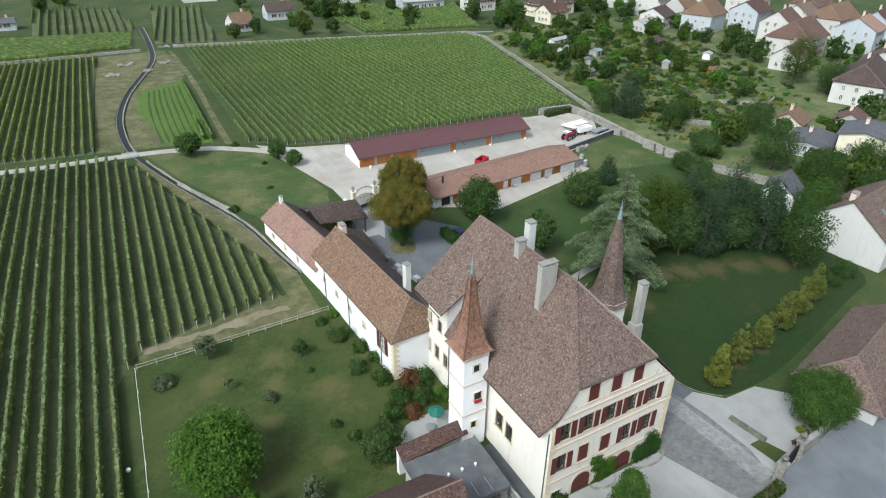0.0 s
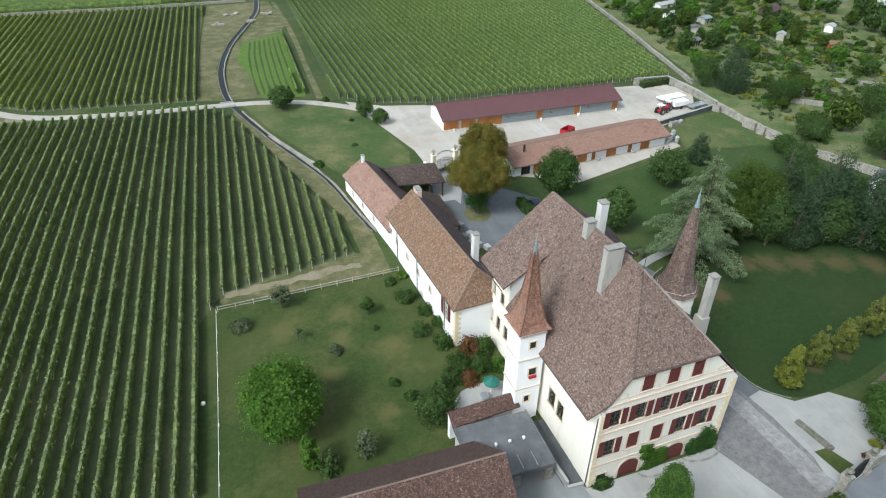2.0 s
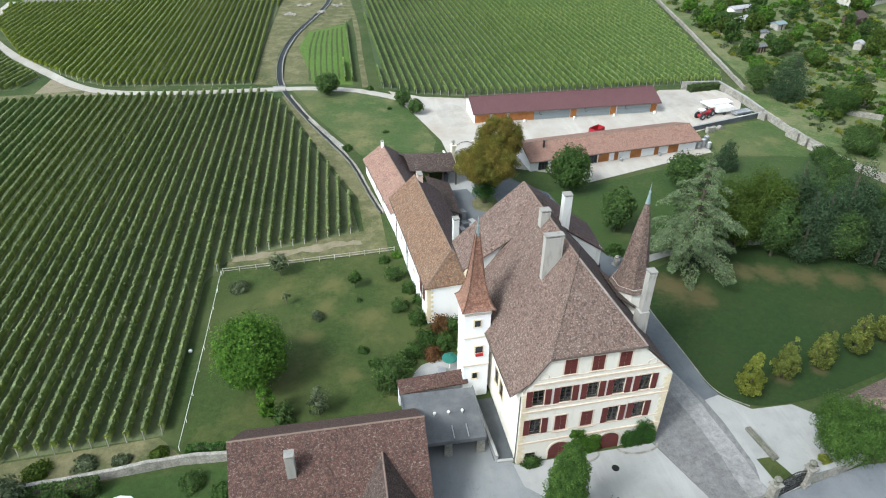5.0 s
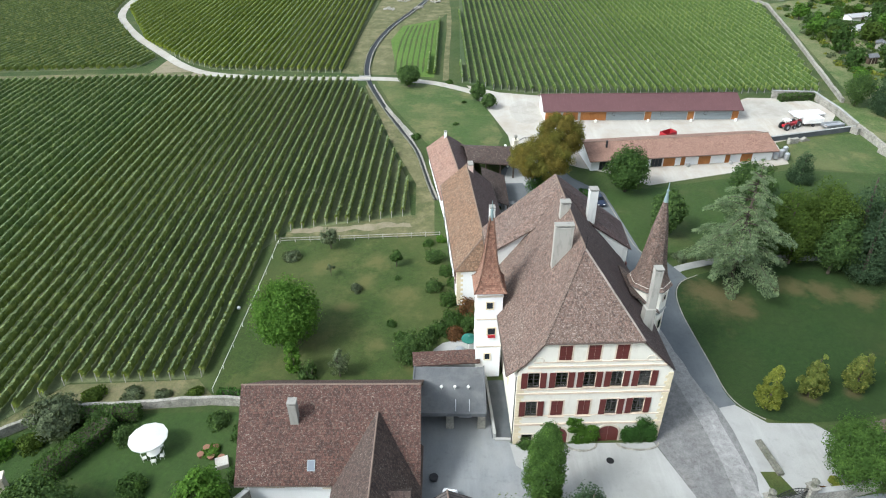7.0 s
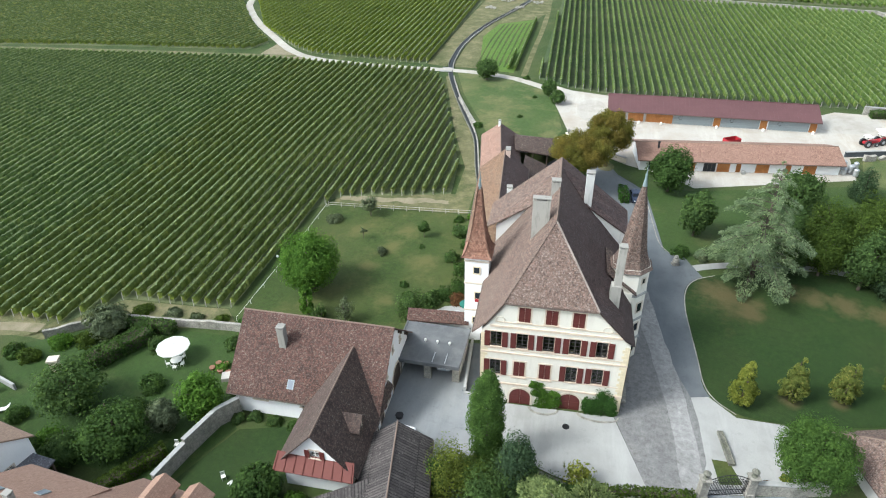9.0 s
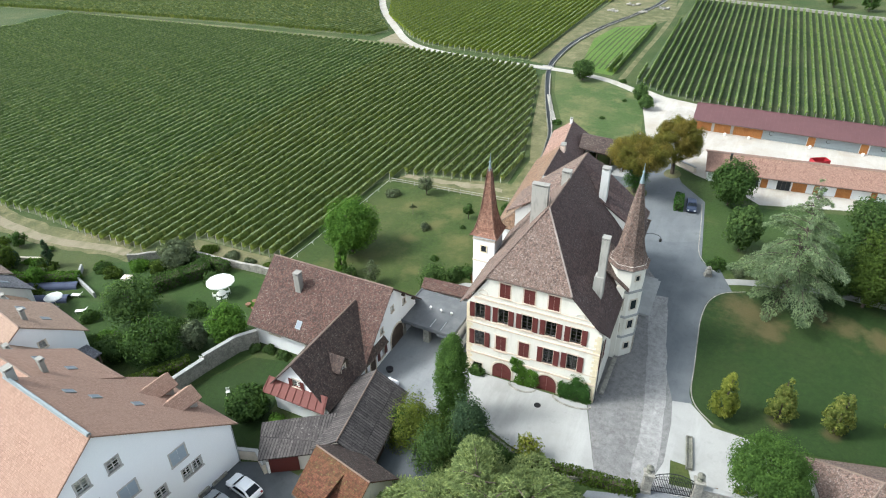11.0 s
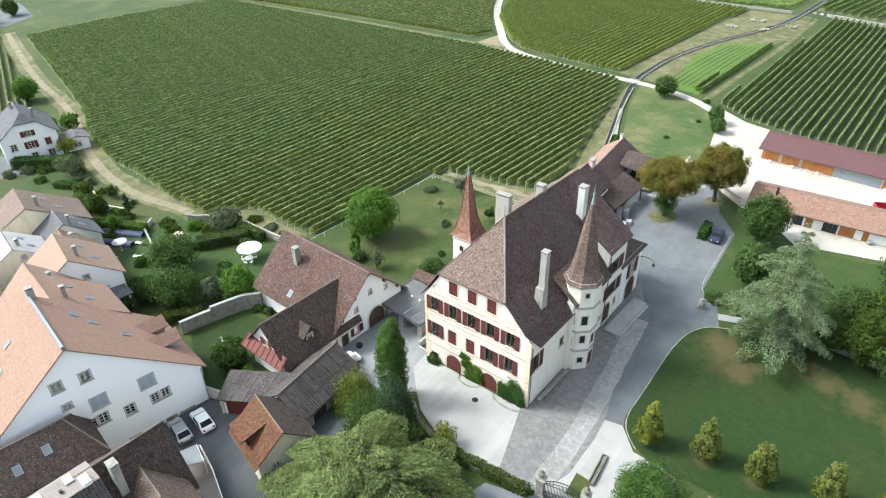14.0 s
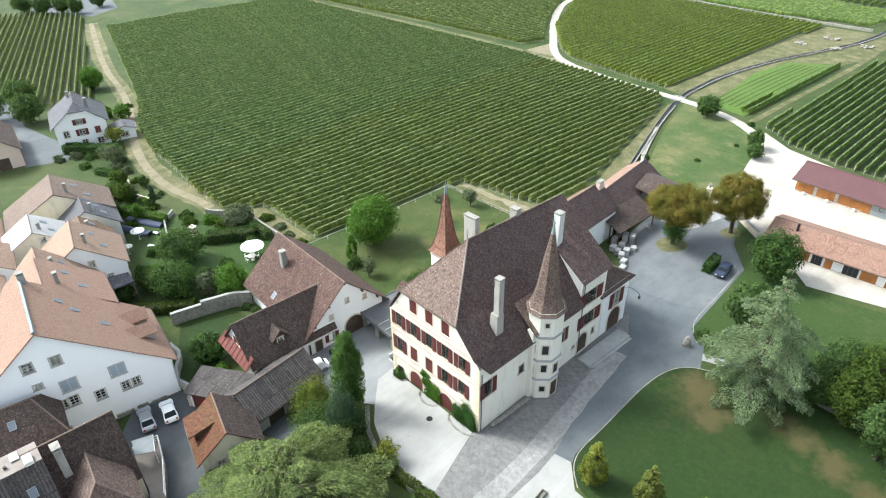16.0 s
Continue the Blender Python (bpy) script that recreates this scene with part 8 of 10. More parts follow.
# the wooded edge of the park
wood = [(78, 73.5, 11.5, 3.8, 'leaf_olive', "round"), (77.2, 69.2, 9.5, 3.4, 'leaf_olive', "round"), (82, 66.4, 11, 3.6, 'leaf_dark', "round"), (74, 75.5, 8, 3.4, 'leaf_dark', "round"), (86.5, 65.2, 13, 4.2, 'fir', "cone"), (73.2, 70.4, 6.5, 3.0, 'leaf_dark', "round"), (84.6, 75.6, 12, 3.8, 'leaf_olive', "round"), (83.2, 70.2, 12.5, 4.0, 'leaf_olive', "round"), (89, 72, 15, 5.4, 'fir', "cone"), (90, 66, 12, 4.6, 'fir', "cone"), (95.5, 68, 15.5, 5.8, 'fir', "cone"), (97, 61.5, 13, 4.6, 'fir', "cone"), (102, 65, 13, 4.8, 'fir', "cone"), (97.2, 54.6, 13, 4.8, 'leaf', "round"),
        (111.5, 62.2, 10.5, 5.0, 'leaf_mid', "round"), (100.5, 71.5, 10, 4.2, 'fir', "cone"), (93.5, 74.5, 8.5, 4.0, 'leaf_dark', "round"), (105.5, 72, 7, 3.4, 'leaf', "round"), (88, 80, 5.5, 3.4, 'leaf_olive', "round"), (84, 84, 4.0, 2.8, 'leaf', "round"), (104, 80, 5.5, 3.6, 'leaf_dark', "round"), (110.5, 89, 5, 3.4, 'leaf_dark', "round"), (111.5, 94.5, 4, 2.8, 'leaf', "round"), (98, 81, 4.5, 3.2, 'leaf', "round"),
        (126.5, 129, 12.5, 6.2, 'fir', "cone"), (121.5, 134, 8, 3.6, 'leaf_dark', "round"), (133, 118, 7, 4.4, 'leaf', "round"), (122.5, 98.5, 6, 4.4, 'leaf_dark', "round"), (130, 85.5, 12, 6.0, 'leaf_dark', "round"), (138, 77, 7, 4.6, 'leaf', "round"), (126, 72, 10, 5.0, 'leaf', "round"), (147, 104, 9, 5.0, 'leaf_dark', "round"), (130, 62, 9, 4.6, 'leaf', "round"), (198, 131, 17, 6.5, 'leaf_olive', "round"), (197, 118, 11, 5, 'leaf_dark', "round"),
        (150, 76, 8, 4.5, 'leaf', "round"), (92, 64, 9, 3.6, 'leaf_dark', "round")]
for i, (x, y, h_, r_, m_, s_) in enumerate(wood):
    if s_ == "cedar":
        cedar("dark layered conifer at the wood's edge", x, y, h_, r_, m_, i, tiers=12, dens=1.1, droop=0.4, name="conifer_tree")
        continue
    tree("tall dark conifer at the wood's edge" if s_ == "cone" else "leafy broad tree at the wood's edge", x, y, h_, r_, m_, s_, 0.04, 110, int(9 + 17 * min(r_, 5)), 0.23, lump=0.28, group="wood beside the park")
bush("low hedge shrub by the cream house", 97.5, 48.6, 2.6, 2.0, 'leaf')
bush("low hedge shrub by the cream house", 102.5, 49.5, 3.4, 2.4, 'leaf')
# allotment gardens beyond the wall: many shrubs and small trees
rs = random.Random(21)
templates = [tree("small leafy tree in the allotments", 150, 150, 5.5, 2.6, m_, "round", 0.06, 32, 28, 0.46, seed=70 + i, group="garden trees") for i, m_ in enumerate(('leaf', 'leaf_olive', 'leaf', 'leaf_olive', 'leaf_light'))]
templates += [bush("rounded leafy shrub in the allotments", 152 + i * 3, 146, 1.8, 1.8, m_, seed=90 + i, size=0.36, clumps=14, per=24, group="garden shrubs") for i, m_ in enumerate(('leaf_olive', 'leaf', 'leaf_light', 'leaf_grey'))]


def inside(p, ring):
    hit = False
    for i in range(len(ring)):
        (ax, ay), (bx, by) = ring[i], ring[(i + 1) % len(ring)]
        if (ay > p[1]) != (by > p[1]) and p[0] < (bx - ax) * (p[1] - ay) / (by - ay) + ax:
            hit = not hit
    return hit


FAR = {}                                              # leaves of far shrubs, by material


def scatter(ring, count, share_trees, lo, hi, keep=(), far=False):
    xs, ys = [p[0] for p in ring], [p[1] for p in ring]
    done = 0
    while done < count:
        p = (rs.uniform(min(xs), max(xs)), rs.uniform(min(ys), max(ys)))
        if not inside(p, ring) or any(math.dist(p, k[:2]) < k[2] for k in keep):
            continue
        src = rs.choice(templates[:5]) if rs.random() < share_trees else rs.choice(templates[5:])
        k = rs.uniform(lo, hi)
        m = on_ground(p[0], p[1], rs.uniform(0, 360))
        if far and src in templates[5:]:
            leaf = src.children[0].data
            co = np.empty(len(leaf.vertices) * 3, dtype=np.float32)
            leaf.vertices.foreach_get("co", co)
            co = co.reshape(-1, 3) * k @ np.array(m.to_3x3()).T + np.array(m.translation)
            FAR.setdefault(leaf.materials[0].name, []).append(co)
            done += 1
            continue
        c = copy_thing(src, m)
        c.scale = (k, k, k * rs.uniform(0.8, 1.15))
        done += 1


keep = [(x, y, max(ln, wd) * 0.62) for x, y, tn, ln, wd, *_ in far_houses]
scatter([(121, 104), (128, 138), (142, 225), (165, 240), (200, 235), (205, 190), (190, 130), (150, 110)], 210, 0.35, 0.5, 1.35, keep, True)
low = [bush("low scrub in the allotments", 160 + i * 3, 140, 1.5, 1.9, m_, seed=120 + i, size=0.44, clumps=8, per=12, group="garden shrubs") for i, m_ in enumerate(('leaf_grey', 'leaf_light', 'leaf_olive', 'leaf_yellow', 'leaf'))]
rich = templates
templates = templates[:5] + low
scatter([(121, 104), (128, 138), (142, 225), (165, 240), (205, 235), (215, 200), (205, 150), (190, 118), (150, 100)], 900, 0.0, 0.3, 1.1, keep, True)
templates = rich
scatter([(150, 240), (160, 300), (210, 300), (260, 240), (290, 190), (260, 120), (215, 100), (205, 200)], 110, 0.6, 0.8, 1.7, keep, True)
scatter([(122, 60), (124, 100), (150, 110), (200, 100), (215, 60)], 60, 0.5, 0.8, 1.6, keep)
scatter([(40, 268), (64, 262), (140, 252), (150, 330), (60, 345)], 42, 0.6, 0.8, 1.6, keep + [(86, 268, 8)])
scatter([(-60, 305), (-25, 305), (-25, 420), (200, 420), (160, 330), (20, 385)], 40, 0.6, 0.9, 1.8, keep)
scatter([(-56, 31), (-46, 32), (-36, 25), (-30, 22), (-44, 20.5), (-56, 25)], 34, 0.2, 0.5, 0.9)
scatter([(-82, 40), (-84, 44), (-100, 46), (-118, 46), (-110, 42), (-100, 38)], 5, 0.6, 0.6, 1.0)
for name_, chunks in FAR.items():
    v = np.concatenate(chunks)
    tagged(bulk("far_shrubbery", v, np.arange(len(v)).reshape(-1, 4), bpy.data.materials[name_]), "leafy garden shrubs scattered over the allotments", "shrubs", kind="stuff")
for x, y, h_, r_ in ((-128, 43.5, 7, 3.8), (-242, 66, 8, 4.2), (-236, 70, 7.5, 3.6), (-248, 60, 8, 4.4), (-241, 81, 7.5, 3.6), (-256, 54, 9, 5), (-120, 14, 9, 5.5), (-112, 22, 8, 4.5), (-128, 24, 8, 5)):
    tree("leafy tree beside the villa", x, y, h_, r_, 'leaf_dark' if h_ > 7 else 'leaf_light', "round", 0.05, 80, 50, 0.4)
for x, y, h_, r_ in ((-79, 24, 2.0, 2.0), (-76.5, 27, 2.2, 2.2), (-74.5, 30.5, 2.4, 2.2), (-77, 33, 1.8, 1.6), (-70, 31, 2.2, 2.2), (-66, 29.5, 2.0, 1.8), (-80, 20.5, 1.8, 1.6), (-62, 30, 1.8, 1.7), (-58, 27, 1.6, 1.4), (-72, 24, 1.4, 1.6)):
    bush("garden shrub before the villa", x, y, h_, r_, rs.choice(('leaf', 'leaf_dark', 'leaf_grey')), group="villa garden shrubs")
tree("slim dark cypress by the track", -41.6, 28.6, 5.0, 0.85, 'fir', "column", 0.02, 40, 50, 0.2)
tree("rounded dark garden conifer", -47.5, 26.0, 3.0, 1.5, 'fir', "round", 0.03, 40, 50, 0.22)
# gardens behind the barn and the village row
for x, y, h_, r_, m_, lb in ((-17.8, 24.6, 6.6, 4.3, 'leaf_dark', "dense dark green garden tree"), (-8.4, 19.8, 6.4, 4.3, 'leaf', "broad green garden tree behind the barn"), (-1.4, 26.4, 6.2, 2.9, 'leaf_light', "light green leafy tree beside the garden wall"),
                             (-4.8, 23.4, 4.4, 2.0, 'leaf_grey', "grey-green small tree between two others"), (-22.6, 38.0, 4.4, 3.4, 'leaf_grey', "grey-green spreading tree by the garden wall"), (10.4, 16.6, 4.6, 2.7, 'leaf', "leafy fruit tree behind the wall"), (-13.6, 17.2, 3.6, 2.4, 'leaf_dark', "dark leafy tree in the garden"), (-12.6, 12.8, 4.2, 1.5, 'leaf', "slim green tree between the houses")):
    tree(lb, x, y, h_, r_, m_, "round", 0.04, 90, 64, 0.26, lump=0.3)
for x, y, h_, r_, m_ in ((-10.4, 29.4, 2.2, 1.9, 'leaf'), (14.4, 16.6, 2.2, 1.5, 'leaf_light'), (-18.2, 38.6, 2.6, 2.4, 'leaf_dark'), (-24.6, 35.6, 2.0, 1.8, 'leaf_olive'), (-27.8, 34.4, 2.2, 1.9, 'leaf_light'), (-30.0, 31.0, 1.8, 1.7, 'leaf_olive'), (-21.6, 29.0, 1.9, 1.8, 'leaf'), (-17.0, 19.4, 2.4, 2.0, 'leaf_light'), (-18.8, 17.6, 2.2, 1.8, 'leaf_dark'), (-14.0, 36.6, 2.0, 1.8, 'leaf_dark'),
                         (-23.8, 21.6, 1.8, 1.6, 'leaf'), (-10.4, 25.4, 2.0, 1.8, 'leaf_dark'), (-3.8, 38.6, 1.6, 1.5, 'leaf_dark'), (-0.4, 36.6, 1.8, 1.4, 'leaf'), (-33.0, 31.5, 1.6, 1.6, 'leaf'), (0.6, 31.0, 1.6, 1.2, 'leaf'), (3.0, 26.4, 1.2, 0.9, 'leaf_dark'), (5.0, 27.0, 1.1, 1.0, 'leaf_dark'), (7.6, 26.8, 1.1, 1.0, 'leaf_dark'), (10.2, 26.6, 1.0, 0.9, 'leaf'), (-8.0, 42.9, 1.0, 1.4, 'leaf_olive'), (-16, 43.2, 1.0, 1.6, 'leaf_grey'), (-20.6, 43.0, 1.3, 1.7, 'leaf_olive'), (-12.0, 43.0, 0.9, 1.3, 'leaf_grey')):
    bush("leafy green shrub in the garden", x, y, h_, r_, m_, group="garden shrubs behind the barn", clumps=36)
hedge("dense green hedge along the garden lawn", [(-20.8, 30.6), (-18.4, 34.6), (-16.2, 38.2)], 2.4, 2.0, 'leaf')
hedge("clipped dark green garden hedge", [(-8.4, 11.8), (-5.2, 16.6), (-2.8, 20.2)], 1.5, 1.6, 'leaf_olive')
hedge("clipped green hedge above the terrace gardens", [(-43.5, 22.5), (-33.5, 27.6)], 1.5, 1.6, 'leaf_light')
hedge("long hedge along the garden wall", [(-23, 39.0), (-13.5, 39.6)], 1.4, 1.8, 'leaf_dark')
hedge("clipped low hedge beside the orchard fence", [(-4.8, 42.8), (1.6, 42.2)], 1.0, 1.1, 'hedge')
hedge("ivy-grown hedge along the forecourt wall", [(43.8, 23.4), (54.6, 24.6)], 1.0, 1.4, 'leaf_olive')
hedge("dark hedge above the yard wall", [(105, 137.4), (114, 138.6)], 1.8, 1.6, 'leaf_dark')
hedge("hedge in the allotments", [(148, 205), (166, 196)], 2.2, 1.8, 'leaf_dark')
# climbing plants on the front of the manor
def creeper(label, mat_, lobes, seed):
    """A climbing plant on the front: overlapping lobes of leaves, flat against the wall."""
    t = thing("wall_creeper", label, "creeper", on_ground(lobes[0][0], 34.75))
    for k, (x, R, z0, H) in enumerate(lobes):
        c = crown("foliage", mat_, t, "mound", R, H, 0.0, seed + k, 34, 70, 0.15, 0.32)
        c.matrix_basis = Matrix.Translation((x - lobes[0][0], 0.05 * k, z0)) @ Matrix.Diagonal((1, 0.4 / max(R, 0.6), 1, 1))
    bm = bmesh.new()
    for x, R, z0, H in lobes:
        rod(bm, (0, 0.05, -0.2), (x - lobes[0][0], 0.08, z0 + H * 0.4), 0.05, 5, 0.02)
    part("stem", bm, M['bark'], t)


creeper("bright green creeper climbing the manor front", 'leaf_light', ((38.7, 1.5, 0.1, 4.0), (37.9, 1.1, 1.8, 2.6), (39.6, 1.15, 0.3, 4.2), (37.2, 0.7, 3.0, 1.2)), 11)
creeper("dark green ivy climbing the manor front", 'hedge', ((44.7, 1.8, 0.0, 4.5), (43.7, 0.95, 0.2, 4.1), (46.1, 1.3, 0.0, 4.4), (45.4, 1.6, 1.2, 3.5), (44.2, 1.4, 0.0, 2.6), (46.2, 1.2, 0.0, 2.4)), 31)
bush("low green shrub under the cellar window", 32.4, 34.3, 1.6, 1.3, 'leaf', stretch=(1, 0.6))
for x0, x1 in ((36.9, 40.3), (42.6, 47.3)):
    kb = thing("bed_kerb", "low curved stone kerb of a wall bed", "kerb", on_ground((x0 + x1) / 2, 34.5))
    bm = bmesh.new()
    w = (x1 - x0) / 2
    for i in range(10):
        a, b = math.pi * i / 10, math.pi * (i + 1) / 10
        rod(bm, (w * math.cos(a), -0.95 * math.sin(a), 0.1), (w * math.cos(b), -0.95 * math.sin(b), 0.1), 0.13, 6)
    part("stones", bm, M['stone'], kb)

POSTS = []
k = vineyard(V1, 1.8, 1.9, 'vine', 0.6, 8, "vineyard beside the orchard", lane=-47.8, beyond='vine_cool')
k += vineyard(V3, 1.6, 1.95, 'vine_gold', 0.8, 7, "upper vineyard by the stream")
k += vineyard(V4, -1.2, 1.93, 'vine_bright', 0.8, 7, "vineyard behind the winery")
V_HAY = [(18.2, 158), (22.0, 156), (22.6, 212), (20.8, 212)]
k += vineyard(V_HAY, 1.0, 1.9, 'vine_bright', 0.8, 7, "young vines beside the hay plot")
# end posts of the near rows
for ring, ang in ((V1, 1.8), (V4, -1.2), (V3, 1.6)):
    for p, d, length in row_lines(ring, ang, 1.9 if ring is V1 else 1.95 if ring is V3 else 1.93, 1):
        e = (p[0] - d[0] * 0.35, p[1] - d[1] * 0.35)
        if -70 < e[0] < 135 and e[1] < 175:
            POSTS.append(e)
ps = thing("end_posts", "short grey end posts of the vine rows", "posts", kind="stuff")
bm = bmesh.new()
for x, y in POSTS:
    rod(bm, (x, y, hz(x, y) - 0.2), (x + 0.02, y + 0.12, hz(x, y) + 1.35), 0.06, 5)
part("post", bm, M['wood_grey'], ps)
far_rows("far west vineyard in straight green rows", V2, 14, 1.95, 'vine', 1.1, 4)
far_rows("far vineyard beyond the wall", V5, 0, 3.0, 'vine_bright', 1.2, 4)
far_rows("far vineyard beyond the wall", V6, 8, 3.0, 'vine_bright', 1.2, 4)
far_rows("far vineyard beyond the wall", V7, 0, 2.2, 'vine_bright', 1.2, 4)
far_rows("vineyard beside the villa in straight rows", V8, -72.5, 2.0, 'vine', 1.1, 4)
far_rows("low vines above the wall", V9, 90, 2.0, 'vine_bright', 1.2, 4)
hedge("tall dark hedge before the villa", [(-83.6, 23.2), (-80.4, 26.4), (-76.8, 29.6), (-74.6, 32.4)], 2.4, 2.3)
hedge("dark hedge at the end of the villa garden", [(-66.5, 25.0), (-62.5, 27.2)], 1.6, 1.3)
tree("small spreading grey-green tree in the villa garden", -69.4, 29.6, 5.0, 3.2, 'leaf_grey', clear=0.2, clumps=44, per=40, size=0.26)
tree("small bright tree beside the villa", -80.6, 34.0, 4.6, 2.4, 'leaf_yellow', clear=0.2, clumps=40, per=40, size=0.26)


# ---------------------------------------------------------------- stream, walls, fences, gates
stream = [(19, 300, 1.2), (18.6, 268, 1.2), (17.4, 243, 1.1), (11, 222, 1), (5, 203, 1), (1.6, 183, 1), (1.3, 168, 1), (2.2, 156, 0.9), (7.6, 138, 0.75), (13.6, 121, 0.6), (17.2, 111.5, 0.5), (18.6, 105, 0.45), (20.2, 96, 0.45), (21.6, 90, 0.4)]
ribbon("stream", "narrow stream of dark water in a stone channel", stream, 1.25, 'water', 0.075, "water")
for s in (1, -1):
    edge = offset(smooth_path(stream), s * 0.78)
    for seg in ([p for p in edge if p[1] > 156.9], [p for p in edge if p[1] < 153.5]):
        stone_wall("stream_wall", "low rough stone wall beside the stream", seg, 0.45 if s > 0 else 0.25, 0.26 if s > 0 else 0.2, 'stone' if s > 0 else 'dark_stone', rough_top=0.14)
br = thing("track_bridge", "short concrete bridge over the stream", "bridge", on_ground(1.8, 155.2, 90))
for x in (-1.5, 1.5):
    bm = bmesh.new()
    box(bm, x - 0.15, x + 0.15, -1.6, 1.6, -0.2, 0.32)
    part("parapet", bm, M['conc'], br)
bm = bmesh.new()
box(bm, -1.34, 1.34, -1.5, 1.5, -0.05, 0.12)
part("deck", bm, M['gravel'], br)
for x, y, w, t in ((8.0, 240, 5, 20), (3.5, 228, 4, -30), (20, 238, 3.2, 10), (14, 229, 3, 50), (23, 262, 3, 0)):
    pile = thing("stone_heap", "heap of grey rubble stones by the stream", "stones", on_ground(x, y, t))
    r = random.Random(int(x * 10))
    for i in range(14):
        bm = bmesh.new()
        bmesh.ops.create_icosphere(bm, subdivisions=1, radius=r.uniform(0.3, 0.75))
        for v in bm.verts:
            v.co *= r.uniform(0.75, 1.15)
            v.co.z *= 0.6
        s = part("stone", bm, M['stone'], pile)
        s.matrix_basis = Matrix.Translation((r.uniform(-w / 2, w / 2), r.uniform(-1.2, 1.2), r.uniform(0.05, 0.5)))
stone_wall("vineyard_wall", "long pale grey vineyard boundary wall", [(119.7, 136), (131, 186), (140, 229.5), (137.6, 238.6), (108, 244.5), (78, 250), (50, 255.5), (25.8, 260.6)], 1.0, 0.7, 'stone', rough_top=0.12)
stone_wall("vineyard_wall", "long grey stone vineyard wall", [(14.5, 258.5), (-27, 256.6), (-60, 258), (-92, 258)], 0.9, 0.7, 'stone', rough_top=0.06)
ribbon("upper_road", "pale road along the vineyard wall", [(150, 238), (108, 248), (60, 257), (27, 264)], 2.2, 'asphalt_pale', 0.05)
stone_wall("yard_wall", "old pale stone wall at the end of the yard", [(104, 139.6), (113.8, 138.8), (114.6, 128), (114.2, 119.4)], 1.8, 0.5, 'stone', 'conc', rough_top=0.1)
stone_wall("terrace_wall", "dark retaining wall below the yard", [(93.2, 114.2), (104, 117.0), (114, 119.6)], 1.1, 0.4, 'asphalt_dark', 'conc')
stone_wall("park_wall", "crumbling old stone wall grown with ivy", [(114.4, 119.2), (114.7, 108), (115.2, 96), (118.5, 87), (122, 79)], 1.7, 0.5, 'stone', rough_top=0.25)
for x, y, ln, h_ in ((113.7, 107.2, 3.0, 1.5), (113.9, 103.8, 1.6, 1.9), (114.3, 100.6, 2.6, 1.7), (113.2, 118.0, 1.6, 1.4), (97.5, 113.2, 2.2, 0.9), (100.6, 114.4, 2.0, 0.8)):
    stone_wall("rubble_heap", "heap of pale fallen stones below the old wall", [(x - 0.4, y + ln / 2), (x, y), (x + 0.3, y - ln / 2)] if x > 110 else [(x - ln / 2, y - 0.3), (x, y), (x + ln / 2, y + 0.3)], h_, 0.8, 'stone', rough_top=0.5)
stone_wall("park_wall", "short pale stone wall in the gardens", [(133, 119), (141, 113)], 1.2, 0.4, 'stone', rough_top=0.1)
stone_wall("garden_wall", "grey stone wall between two gardens", [(-1.2, 15.8), (-0.2, 20.4)], 2.2, 0.45, 'stone', 'conc', rough_top=0.04)
stone_wall("garden_wall", "grey stone wall between two gardens", [(-0.2, 20.4), (1.2, 25.2), (3.0, 27.4)], 2.7, 0.45, 'stone', 'conc', rough_top=0.04)
stone_wall("garden_wall", "weathered stone wall below the vines", [(-31, 35), (-24, 40.3), (-12, 41.2), (-5.6, 41.6), (2.2, 41.0)], 1.3, 0.45, 'stone', rough_top=0.12)
stone_wall("garden_wall", "pale curved garden wall beside the parking yard", [(4.6, 13.2), (7.4, 13.5), (8.8, 12.9), (10.8, 11.6), (13.0, 11.0), (15.6, 11.8), (17.6, 10.6)], 1.5, 0.35, 'pale_stone', 'conc')
stone_wall("garden_wall", "white garden wall beside the yard", [(17.8, 10.8), (18.8, 13.0)], 2.0, 0.3, 'white', 'conc')
stone_wall("forecourt_wall", "low pale stone wall beside the forecourt", [(34.5, 27.4), (38, 25.0), (42.8, 23.4), (48, 23.6), (54.4, 25.2)], 0.7, 0.5, 'stone', 'dark_stone')
stone_wall("street_wall", "pale stone wall beside the gate", [(60.8, 27.0), (64.4, 27.4), (68.4, 28.4)], 1.7, 0.45, 'stone', 'conc')
stone_wall("villa_wall", "low pale wall in the villa's garden", [(-57, 28.6), (-49.6, 27.0), (-44.6, 29.0)], 0.7, 0.3, 'pale_stone')
stone_wall("terrace_garden_wall", "pale garden wall beside the track", [(-36.2, 30.2), (-33.6, 27.4), (-27.6, 25.6)], 1.0, 0.3, 'conc')
stone_wall("orchard_edge", "rough stones along the stream bank", [(9.4, 134), (13.4, 124), (16.2, 117.6)], 0.35, 0.9, 'stone', rough_top=0.12)


